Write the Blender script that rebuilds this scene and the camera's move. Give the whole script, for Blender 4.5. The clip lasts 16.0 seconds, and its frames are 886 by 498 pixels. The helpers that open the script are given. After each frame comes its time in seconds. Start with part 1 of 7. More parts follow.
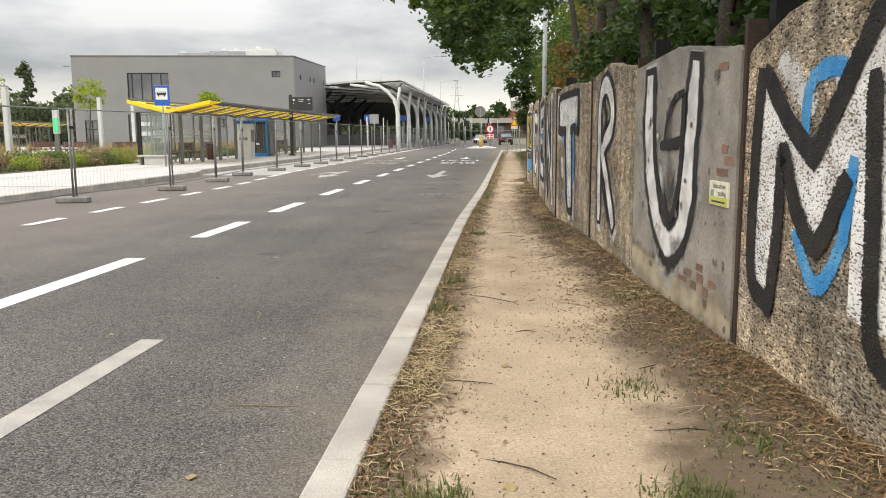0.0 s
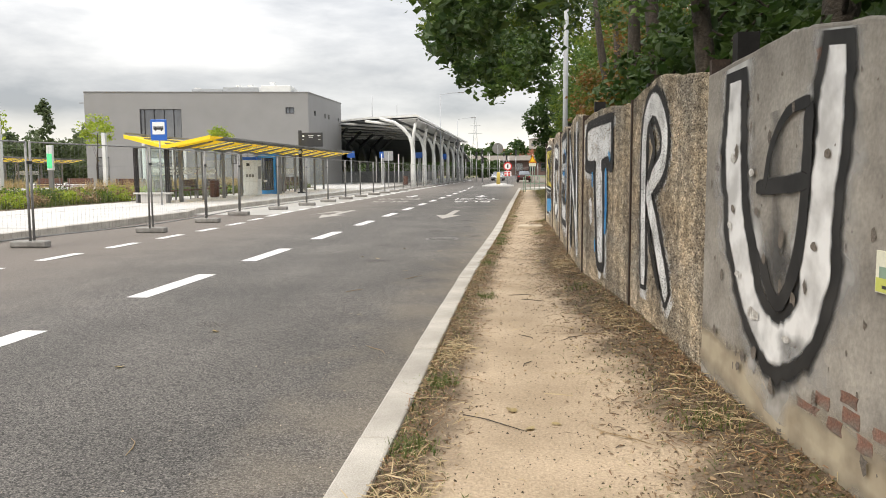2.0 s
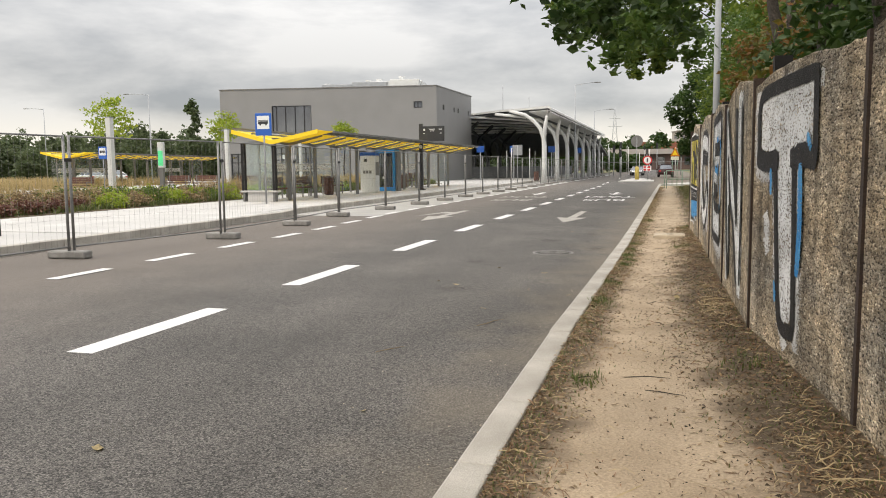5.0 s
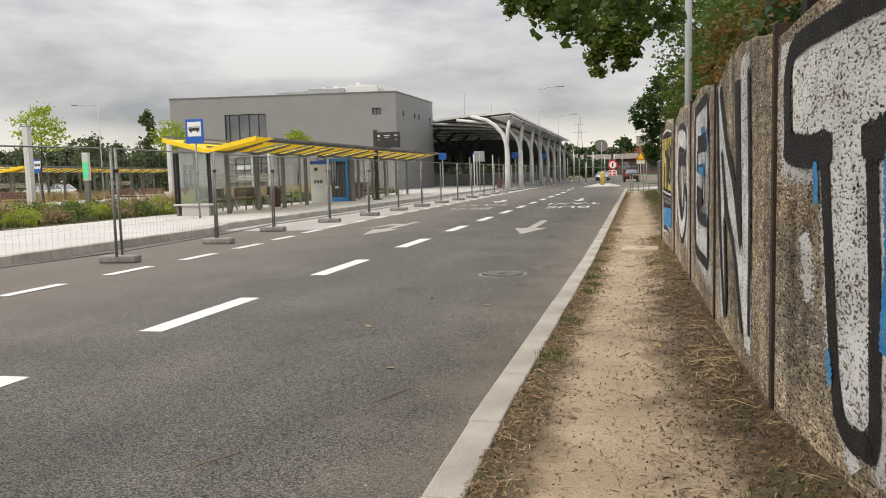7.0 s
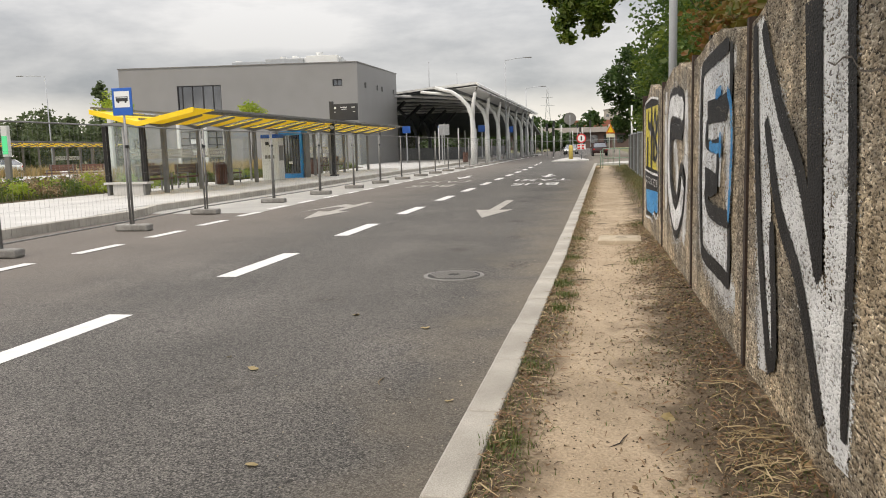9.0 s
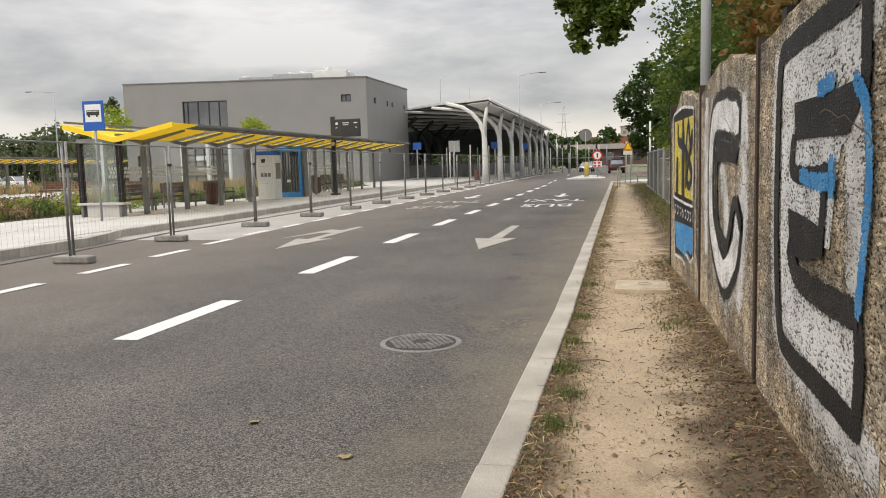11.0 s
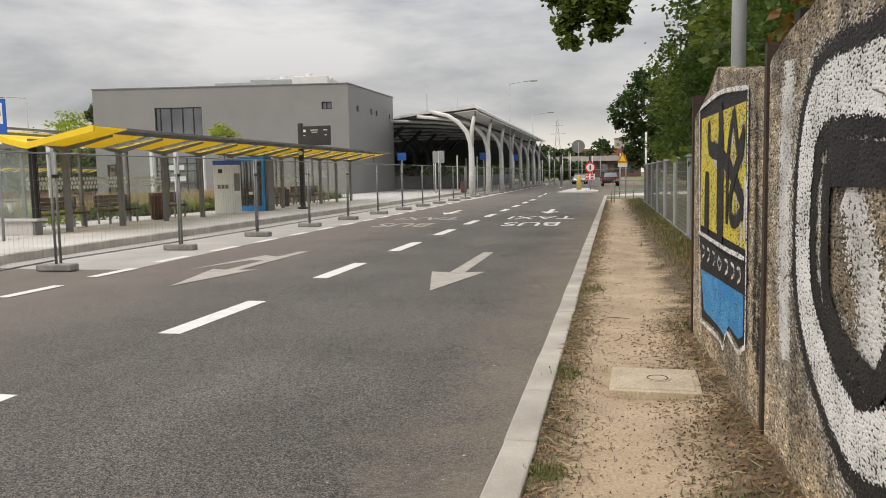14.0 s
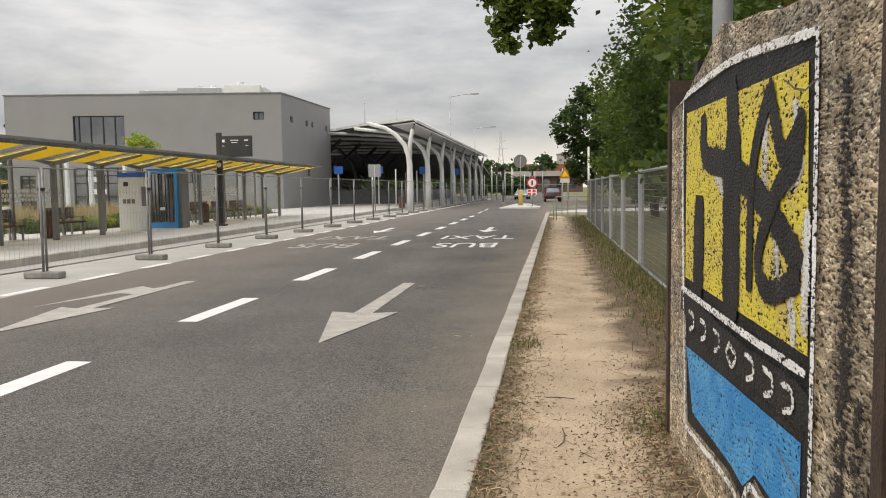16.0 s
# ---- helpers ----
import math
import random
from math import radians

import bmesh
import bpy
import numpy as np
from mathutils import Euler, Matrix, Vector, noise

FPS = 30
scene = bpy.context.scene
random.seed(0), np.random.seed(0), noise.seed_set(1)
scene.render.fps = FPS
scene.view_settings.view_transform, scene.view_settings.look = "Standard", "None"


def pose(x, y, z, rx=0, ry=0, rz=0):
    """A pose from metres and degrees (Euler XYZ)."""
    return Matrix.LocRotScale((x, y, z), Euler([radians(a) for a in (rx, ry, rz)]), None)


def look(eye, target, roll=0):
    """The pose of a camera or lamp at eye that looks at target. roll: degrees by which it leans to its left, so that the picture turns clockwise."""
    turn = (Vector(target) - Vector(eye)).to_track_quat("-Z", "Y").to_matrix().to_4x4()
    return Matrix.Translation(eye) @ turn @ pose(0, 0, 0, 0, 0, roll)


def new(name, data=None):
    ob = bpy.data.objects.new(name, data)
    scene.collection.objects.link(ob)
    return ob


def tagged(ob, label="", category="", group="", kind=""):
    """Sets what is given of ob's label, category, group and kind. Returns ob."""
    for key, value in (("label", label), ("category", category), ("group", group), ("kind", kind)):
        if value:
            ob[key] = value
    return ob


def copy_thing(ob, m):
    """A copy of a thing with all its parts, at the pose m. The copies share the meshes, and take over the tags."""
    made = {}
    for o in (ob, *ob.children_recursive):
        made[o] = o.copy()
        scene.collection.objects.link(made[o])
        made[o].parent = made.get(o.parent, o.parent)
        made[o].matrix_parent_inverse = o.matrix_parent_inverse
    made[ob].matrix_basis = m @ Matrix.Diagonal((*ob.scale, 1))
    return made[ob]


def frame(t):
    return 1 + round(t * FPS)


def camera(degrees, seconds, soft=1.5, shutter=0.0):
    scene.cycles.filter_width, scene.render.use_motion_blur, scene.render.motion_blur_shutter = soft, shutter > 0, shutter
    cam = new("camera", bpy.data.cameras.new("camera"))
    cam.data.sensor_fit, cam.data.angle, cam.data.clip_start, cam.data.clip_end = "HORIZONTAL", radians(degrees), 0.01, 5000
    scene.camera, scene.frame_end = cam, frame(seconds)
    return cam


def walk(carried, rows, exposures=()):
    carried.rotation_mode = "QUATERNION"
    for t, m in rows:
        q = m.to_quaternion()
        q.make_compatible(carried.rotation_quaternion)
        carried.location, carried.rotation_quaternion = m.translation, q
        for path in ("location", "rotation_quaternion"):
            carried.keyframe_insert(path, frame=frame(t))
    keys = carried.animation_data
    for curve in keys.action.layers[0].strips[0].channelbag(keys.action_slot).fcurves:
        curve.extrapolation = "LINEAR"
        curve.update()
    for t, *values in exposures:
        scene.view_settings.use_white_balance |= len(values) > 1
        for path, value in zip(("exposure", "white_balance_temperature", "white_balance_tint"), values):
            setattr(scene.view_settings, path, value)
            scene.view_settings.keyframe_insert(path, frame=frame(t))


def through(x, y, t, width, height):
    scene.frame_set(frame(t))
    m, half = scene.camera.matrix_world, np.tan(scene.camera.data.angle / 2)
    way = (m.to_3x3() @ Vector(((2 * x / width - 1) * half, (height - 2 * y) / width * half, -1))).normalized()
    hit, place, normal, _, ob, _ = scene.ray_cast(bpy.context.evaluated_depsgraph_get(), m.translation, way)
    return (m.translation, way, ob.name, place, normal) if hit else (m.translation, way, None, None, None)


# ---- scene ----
cam = camera(58.8, 16.0, soft=1.0)
PATH = [
    (0, (0.269, 2.922, 1.447), (0.113, 4.894, 1.158), -0.4),
    (0.5, (0.218, 3.492, 1.464), (0.057, 5.466, 1.188), -0.4),
    (1, (0.264, 4.065, 1.464), (0.089, 6.04, 1.203), -0.7),
    (1.5, (0.269, 4.63, 1.459), (0.067, 6.607, 1.234), -0.6),
    (2, (0.318, 5.226, 1.433), (0.115, 7.206, 1.237), -0.3),
    (2.5, (0.32, 5.809, 1.422), (0.118, 7.789, 1.223), -0.2),
    (3, (0.346, 6.388, 1.43), (0.118, 8.363, 1.217), -0.4),
    (3.5, (0.373, 6.941, 1.439), (0.052, 8.902, 1.212), -0.7),
    (4, (0.32, 7.472, 1.473), (-0.168, 9.397, 1.242), -1.0),
    (4.2, (0.337, 7.694, 1.471), (-0.206, 9.605, 1.239), -0.7),
    (6.3, (0.434, 10.23, 1.44), (-0.075, 12.157, 1.272), -1.1),
    (6.5, (0.437, 10.474, 1.443), (-0.06, 12.404, 1.273), -1.3),
    (7, (0.35, 11.005, 1.411), (-0.116, 12.941, 1.224), -1.6),
    (7.5, (0.305, 11.53, 1.408), (-0.136, 13.469, 1.195), -1.9),
    (8, (0.242, 12.081, 1.411), (-0.175, 14.022, 1.174), -2.0),
    (8.5, (0.199, 12.639, 1.437), (-0.197, 14.582, 1.177), -2.0),
    (8.7, (0.201, 12.861, 1.44), (-0.185, 14.807, 1.181), -1.7),
    (10.8, (0.208, 15.27, 1.467), (-0.226, 17.209, 1.243), -1.8),
    (11, (0.2, 15.528, 1.492), (-0.228, 17.47, 1.279), -1.6),
    (11.5, (0.166, 16.117, 1.526), (-0.257, 18.065, 1.375), -1.2),
    (12, (0.181, 16.737, 1.542), (-0.232, 18.691, 1.431), -0.9),
    (12.5, (0.148, 17.302, 1.516), (-0.261, 19.257, 1.406), -0.9),
    (13, (0.16, 17.841, 1.507), (-0.262, 19.792, 1.382), -1.0),
    (13.5, (0.174, 18.383, 1.504), (-0.251, 20.332, 1.353), -1.0),
    (14, (0.189, 18.941, 1.522), (-0.223, 20.889, 1.336), -1.2),
    (14.5, (0.24, 19.498, 1.528), (-0.14, 21.45, 1.319), -1.0),
    (15, (0.214, 20.105, 1.54), (-0.121, 22.065, 1.325), -1.1),
    (15.5, (0.258, 20.72, 1.54), (-0.027, 22.688, 1.334), -1.0),
    (16, (0.227, 21.335, 1.559), (-0.046, 23.311, 1.406), -0.8),
]
EXPOSURES = [(0, 0.42, 6900, 10), (1.5, 0.54, 6900, 10), (3.3, 0.52, 6900, 10), (4.2, 0.42, 6950, 10), (6.3, 0.13, 7020, 11), (7.5, 0.15, 7020, 11), (8.6, 0.22, 7020, 11), (11, 0.15, 7020, 11), (12.2, 0.0, 7020, 11), (14, 0.0, 7020, 11), (15.2, 0.10, 7020, 11), (16, 0.10, 7020, 11)]
walk(cam, [(t, look(eye, target, roll)) for t, eye, target, roll in PATH], EXPOSURES)

# ---- world and light: an overcast late-summer day ----
world = bpy.data.worlds.new("overcast_sky")
scene.world = world
world.use_nodes = True
wt = world.node_tree
wt.nodes.clear()


def wnode(kind, **values):
    n = wt.nodes.new(kind)
    for key, value in values.items():
        n.inputs[key].default_value = value
    return n


w_out = wnode("ShaderNodeOutputWorld")
w_bg = wnode("ShaderNodeBackground", Strength=1.0)
w_sky = wnode("ShaderNodeTexSky")
w_sky.sky_type = "NISHITA"
w_sky.sun_disc = False
w_sky.sun_elevation = radians(52)
w_sky.sun_rotation = radians(200)
w_dim = wnode("ShaderNodeVectorMath")
w_dim.operation = "SCALE"
w_dim.inputs["Scale"].default_value = 0.10
w_co = wnode("ShaderNodeTexCoord")
w_map = wnode("ShaderNodeMapping")
w_map.inputs["Scale"].default_value = (1.0, 1.0, 3.4)
w_map.inputs["Location"].default_value = (0.4, 0.2, 0.0)
w_noise = wnode("ShaderNodeTexNoise", Scale=3.0, Detail=8.0, Roughness=0.56, Distortion=0.15)
w_ramp = wnode("ShaderNodeValToRGB")
w_ramp.color_ramp.elements[0].position = 0.37
w_ramp.color_ramp.elements[0].color = (0.33, 0.35, 0.385, 1)
w_ramp.color_ramp.elements[1].position = 0.63
w_ramp.color_ramp.elements[1].color = (0.70, 0.71, 0.73, 1)
w_sep = wnode("ShaderNodeSeparateXYZ")
w_low = wnode("ShaderNodeMapRange")
w_low.inputs["From Min"].default_value = 0.02
w_low.inputs["From Max"].default_value = 0.075
w_low.inputs["To Min"].default_value = 0.9
w_low.inputs["To Max"].default_value = 0.0
w_hor = wnode("ShaderNodeMixRGB", Color2=(0.93, 0.90, 0.84, 1))
w_mix = wnode("ShaderNodeMixRGB", Fac=0.88)
w_up = wnode("ShaderNodeMapRange")  # an overcast sky is about three times as bright overhead as at the horizon
w_up.inputs["From Min"].default_value, w_up.inputs["From Max"].default_value = 0.12, 1.0
w_up.inputs["To Min"].default_value, w_up.inputs["To Max"].default_value = 1.0, 3.4
w_lift = wnode("ShaderNodeVectorMath")
w_lift.operation = "SCALE"
for a, b in (
    (w_co.outputs["Generated"], w_map.inputs["Vector"]), (w_map.outputs["Vector"], w_noise.inputs["Vector"]),
    (w_noise.outputs["Fac"], w_ramp.inputs["Fac"]), (w_co.outputs["Generated"], w_sep.inputs["Vector"]),
    (w_sep.outputs["Z"], w_low.inputs["Value"]), (w_low.outputs["Result"], w_hor.inputs["Fac"]),
    (w_ramp.outputs["Color"], w_hor.inputs["Color1"]), (w_sky.outputs["Color"], w_dim.inputs[0]),
    (w_dim.outputs["Vector"], w_mix.inputs["Color1"]), (w_hor.outputs["Color"], w_mix.inputs["Color2"]),
    (w_sep.outputs["Z"], w_up.inputs["Value"]), (w_up.outputs["Result"], w_lift.inputs["Scale"]), (w_mix.outputs["Color"], w_lift.inputs[0]), (w_lift.outputs["Vector"], w_bg.inputs["Color"]), (w_bg.outputs["Background"], w_out.inputs["Surface"]),
):
    wt.links.new(a, b)

sun_data = bpy.data.lights.new("sun", "SUN")
sun_data.energy = 1.5
sun_data.angle = radians(25)
sun_data.color = (1.0, 0.92, 0.8)
sun = new("sun", sun_data)
sun.matrix_world = look((-30, -30, 60), (0, 10, 0))


# ---- materials ----
def mat(name, c1, c2=None, scale=3.0, rough=0.8, bump=0.0, bscale=60.0, metal=0.0, fine=0.25, spread=0.0, island=0.0, detail=5.0, bdist=0.01):
    """Two-scale noise between c1 and c2, a fine grain, and relief. spread: variation from object to object; island: from leaf to leaf."""
    m = bpy.data.materials.new(name)
    m.use_nodes = True
    nt = m.node_tree
    N, L = nt.nodes, nt.links
    p = N["Principled BSDF"]
    p.inputs["Roughness"].default_value, p.inputs["Metallic"].default_value = rough, metal
    c2 = c2 or tuple(v * 0.75 for v in c1)
    co = N.new("ShaderNodeTexCoord")
    big = N.new("ShaderNodeTexNoise")
    big.inputs["Scale"].default_value, big.inputs["Detail"].default_value = scale, detail
    L.new(co.outputs["Object"], big.inputs["Vector"])
    ramp = N.new("ShaderNodeMapRange")
    ramp.inputs["From Min"].default_value, ramp.inputs["From Max"].default_value = 0.32, 0.68
    L.new(big.outputs["Fac"], ramp.inputs["Value"])
    mix = N.new("ShaderNodeMixRGB")
    mix.inputs["Color1"].default_value, mix.inputs["Color2"].default_value = (*c1, 1), (*c2, 1)
    L.new(ramp.outputs["Result"], mix.inputs["Fac"])
    small = N.new("ShaderNodeTexNoise")
    small.inputs["Scale"].default_value, small.inputs["Detail"].default_value = bscale, 3.0
    L.new(co.outputs["Object"], small.inputs["Vector"])
    gr = N.new("ShaderNodeMapRange")
    gr.inputs["From Min"].default_value, gr.inputs["From Max"].default_value = 0.3, 0.7
    gr.inputs["To Min"].default_value, gr.inputs["To Max"].default_value = 1 - fine, 1 + fine
    L.new(small.outputs["Fac"], gr.inputs["Value"])
    mul = N.new("ShaderNodeVectorMath")
    mul.operation = "SCALE"
    L.new(mix.outputs["Color"], mul.inputs[0])
    L.new(gr.outputs["Result"], mul.inputs["Scale"])
    last = mul.outputs["Vector"]
    if spread or island:
        if island:
            src = N.new("ShaderNodeNewGeometry").outputs["Random Per Island"]
        else:
            src = N.new("ShaderNodeObjectInfo").outputs["Random"]
        amount = island or spread
        sr = N.new("ShaderNodeMapRange")
        sr.inputs["To Min"].default_value, sr.inputs["To Max"].default_value = 1 - amount, 1 + amount
        L.new(src, sr.inputs["Value"])
        mul2 = N.new("ShaderNodeVectorMath")
        mul2.operation = "SCALE"
        L.new(last, mul2.inputs[0])
        L.new(sr.outputs["Result"], mul2.inputs["Scale"])
        last = mul2.outputs["Vector"]
    L.new(last, p.inputs["Base Color"])
    if bump:
        b = N.new("ShaderNodeBump")
        b.inputs["Strength"].default_value, b.inputs["Distance"].default_value = bump, bdist
        L.new(small.outputs["Fac"], b.inputs["Height"])
        L.new(b.outputs["Normal"], p.inputs["Normal"])
    return m


def leaf_mat(name, c1, c2, through=0.35):
    """Leaves: colour differs from leaf to leaf, and some light shines through."""
    m = bpy.data.materials.new(name)
    m.use_nodes = True
    nt = m.node_tree
    N, L = nt.nodes, nt.links
    p = N["Principled BSDF"]
    p.inputs["Roughness"].default_value = 0.55
    geo = N.new("ShaderNodeNewGeometry")
    mix = N.new("ShaderNodeMixRGB")
    mix.inputs["Color1"].default_value, mix.inputs["Color2"].default_value = (*c1, 1), (*c2, 1)
    L.new(geo.outputs["Random Per Island"], mix.inputs["Fac"])
    L.new(mix.outputs["Color"], p.inputs["Base Color"])
    tr = N.new("ShaderNodeBsdfTranslucent")
    L.new(mix.outputs["Color"], tr.inputs["Color"])
    ms = N.new("ShaderNodeMixShader")
    ms.inputs["Fac"].default_value = through
    L.new(p.outputs["BSDF"], ms.inputs[1])
    L.new(tr.outputs["BSDF"], ms.inputs[2])
    L.new(ms.outputs["Shader"], N["Material Output"].inputs["Surface"])
    return m


def pebble_mat(name):
    """Weathered washed concrete: gravel in a pale tan matrix, dark pits, broad stains."""
    m = bpy.data.materials.new(name)
    m.use_nodes = True
    nt = m.node_tree
    N, L = nt.nodes, nt.links
    p = N["Principled BSDF"]
    p.inputs["Roughness"].default_value = 0.92
    p.inputs["Specular IOR Level"].default_value = 0.25
    co = N.new("ShaderNodeTexCoord")
    flat = N.new("ShaderNodeMapping")  # the stones lie lengthwise in the panels
    flat.inputs["Scale"].default_value = (0.5, 1.0, 1.0)
    L.new(co.outputs["Object"], flat.inputs["Vector"])

    def noise_range(scale, detail, lo, hi, to_lo, to_hi):
        n = N.new("ShaderNodeTexNoise")
        n.inputs["Scale"].default_value, n.inputs["Detail"].default_value = scale, detail
        L.new(flat.outputs["Vector"], n.inputs["Vector"])
        r = N.new("ShaderNodeMapRange")
        r.inputs["From Min"].default_value, r.inputs["From Max"].default_value = lo, hi
        r.inputs["To Min"].default_value, r.inputs["To Max"].default_value = to_lo, to_hi
        L.new(n.outputs["Fac"], r.inputs["Value"])
        return n, r.outputs["Result"]

    def scaled(colour, factor):
        v = N.new("ShaderNodeVectorMath")
        v.operation = "SCALE"
        L.new(colour, v.inputs[0])
        L.new(factor, v.inputs["Scale"])
        return v.outputs["Vector"]

    warp, _ = noise_range(40.0, 3.0, 0, 1, 0, 1)
    shift = N.new("ShaderNodeVectorMath")
    shift.operation = "MULTIPLY_ADD"
    shift.inputs[1].default_value = (0.03, 0.03, 0.03)
    L.new(warp.outputs["Color"], shift.inputs[0])
    L.new(flat.outputs["Vector"], shift.inputs[2])
    vor = N.new("ShaderNodeTexVoronoi")
    vor.inputs["Scale"].default_value = 98.0
    L.new(shift.outputs["Vector"], vor.inputs["Vector"])
    one = N.new("ShaderNodeSeparateColor")
    L.new(vor.outputs["Color"], one.inputs["Color"])
    ramp = N.new("ShaderNodeValToRGB")
    e = ramp.color_ramp.elements
    e[0].position, e[0].color = 0.0, (0.13, 0.105, 0.08, 1)
    e[1].position, e[1].color = 1.0, (0.74, 0.67, 0.54, 1)
    for pos, col in ((0.25, (0.33, 0.275, 0.205, 1)), (0.6, (0.40, 0.335, 0.25, 1)), (0.88, (0.43, 0.375, 0.30, 1))):
        e.new(pos).color = col
    L.new(one.outputs["Red"], ramp.inputs["Fac"])
    _, mottle = noise_range(16.0, 6.0, 0.3, 0.7, 0.52, 1.45)
    pits, pit = noise_range(70.0, 3.0, 0.385, 0.45, 0.16, 1.0)
    _, stain = noise_range(1.5, 7.0, 0.33, 0.67, 0.64, 1.32)
    tall = N.new("ShaderNodeMapping")  # rain streaks run down from the panels' heads
    tall.inputs["Scale"].default_value = (5.0, 5.0, 0.55)
    L.new(co.outputs["Object"], tall.inputs["Vector"])
    run = N.new("ShaderNodeTexNoise")
    run.inputs["Scale"].default_value, run.inputs["Detail"].default_value = 1.0, 6.0
    L.new(tall.outputs["Vector"], run.inputs["Vector"])
    streak = N.new("ShaderNodeMapRange")
    streak.inputs["From Min"].default_value, streak.inputs["From Max"].default_value = 0.36, 0.6
    streak.inputs["To Min"].default_value, streak.inputs["To Max"].default_value = 0.72, 1.32
    L.new(run.outputs["Fac"], streak.inputs["Value"])
    last = scaled(scaled(scaled(scaled(ramp.outputs["Color"], mottle), pit), stain), streak.outputs["Result"])
    _, hue = noise_range(2.3, 5.0, 0.35, 0.65, 0.0, 1.0)  # sandy in places, greyed by dirt in others
    tint = N.new("ShaderNodeMixRGB")
    tint.inputs["Color1"].default_value, tint.inputs["Color2"].default_value = (0.71, 0.735, 0.77, 1), (1.07, 0.995, 0.88, 1)
    L.new(hue, tint.inputs["Fac"])
    toned = N.new("ShaderNodeVectorMath")
    toned.operation = "MULTIPLY"
    L.new(last, toned.inputs[0])
    L.new(tint.outputs["Color"], toned.inputs[1])
    L.new(toned.outputs["Vector"], p.inputs["Base Color"])
    b = N.new("ShaderNodeBump")
    b.inputs["Strength"].default_value, b.inputs["Distance"].default_value = 0.7, 0.010
    b.invert = True
    L.new(vor.outputs["Distance"], b.inputs["Height"])
    b2 = N.new("ShaderNodeBump")
    b2.inputs["Strength"].default_value, b2.inputs["Distance"].default_value = 0.8, 0.02
    L.new(pits.outputs["Fac"], b2.inputs["Height"])
    L.new(b.outputs["Normal"], b2.inputs["Normal"])
    L.new(b2.outputs["Normal"], p.inputs["Normal"])
    return m


def spray_mat(name, paint, cover, soft=0.55, scale=92.0, grain=0.35, second=None, blur=0.08):
    """Sprayed paint: misses the pits, thins out in speckles towards the edge of each stroke (v runs across the stroke)."""
    m = bpy.data.materials.new(name)
    m.use_nodes = True
    nt = m.node_tree
    N, L = nt.nodes, nt.links
    p = N["Principled BSDF"]
    p.inputs["Roughness"].default_value = 0.7
    p.inputs["Specular IOR Level"].default_value = 0.3
    co = N.new("ShaderNodeTexCoord")
    flat = N.new("ShaderNodeMapping")  # the stones lie lengthwise in the panels
    flat.inputs["Scale"].default_value = (0.5, 1.0, 1.0)
    L.new(co.outputs["Object"], flat.inputs["Vector"])
    n = N.new("ShaderNodeTexNoise")
    n.inputs["Scale"].default_value, n.inputs["Detail"].default_value = scale, 3.0
    L.new(flat.outputs["Vector"], n.inputs["Vector"])
    broad = N.new("ShaderNodeTexNoise")
    broad.inputs["Scale"].default_value, broad.inputs["Detail"].default_value = 5.0, 5.0
    L.new(co.outputs["Object"], broad.inputs["Vector"])
    uv = N.new("ShaderNodeSeparateXYZ")
    L.new(co.outputs["UV"], uv.inputs["Vector"])

    def calc(op, a, b, c=None):
        k = N.new("ShaderNodeMath")
        k.operation = op
        for i, v in enumerate((a, b) if c is None else (a, b, c)):
            if isinstance(v, (int, float)):
                k.inputs[i].default_value = v
            else:
                L.new(v, k.inputs[i])
        return k.outputs["Value"]

    across = calc("SUBTRACT", 0.5, calc("ABSOLUTE", calc("SUBTRACT", uv.outputs["Y"], 0.5), 0.0))
    edge = N.new("ShaderNodeMapRange")
    edge.inputs["From Max"].default_value = soft * 0.5
    edge.inputs["To Min"].default_value, edge.inputs["To Max"].default_value = -0.42, 0.0
    L.new(across, edge.inputs["Value"])
    value = calc("ADD", calc("MULTIPLY_ADD", broad.outputs["Fac"], 0.25, n.outputs["Fac"]), edge.outputs["Result"])
    mr = N.new("ShaderNodeMapRange")
    mr.inputs["From Min"].default_value, mr.inputs["From Max"].default_value = cover + 0.13 - blur / 2, cover + 0.13 + blur / 2
    L.new(value, mr.inputs["Value"])
    tone = N.new("ShaderNodeMixRGB")
    tone.inputs["Color1"].default_value = (*(second or tuple(v * (1 - grain) for v in paint)), 1)
    tone.inputs["Color2"].default_value = (*paint, 1)
    tr = N.new("ShaderNodeMapRange")
    tr.inputs["From Min"].default_value, tr.inputs["From Max"].default_value = 0.35, 0.6
    L.new(broad.outputs["Fac"], tr.inputs["Value"])
    L.new(tr.outputs["Result"], tone.inputs["Fac"])
    L.new(tone.outputs["Color"], p.inputs["Base Color"])
    b = N.new("ShaderNodeBump")
    b.inputs["Strength"].default_value, b.inputs["Distance"].default_value = 0.6, 0.015
    L.new(n.outputs["Fac"], b.inputs["Height"])
    L.new(b.outputs["Normal"], p.inputs["Normal"])
    clear = N.new("ShaderNodeBsdfTransparent")
    mix = N.new("ShaderNodeMixShader")
    L.new(mr.outputs["Result"], mix.inputs["Fac"])
    L.new(clear.outputs["BSDF"], mix.inputs[1])
    L.new(p.outputs["BSDF"], mix.inputs[2])
    L.new(mix.outputs["Shader"], N["Material Output"].inputs["Surface"])
    return m


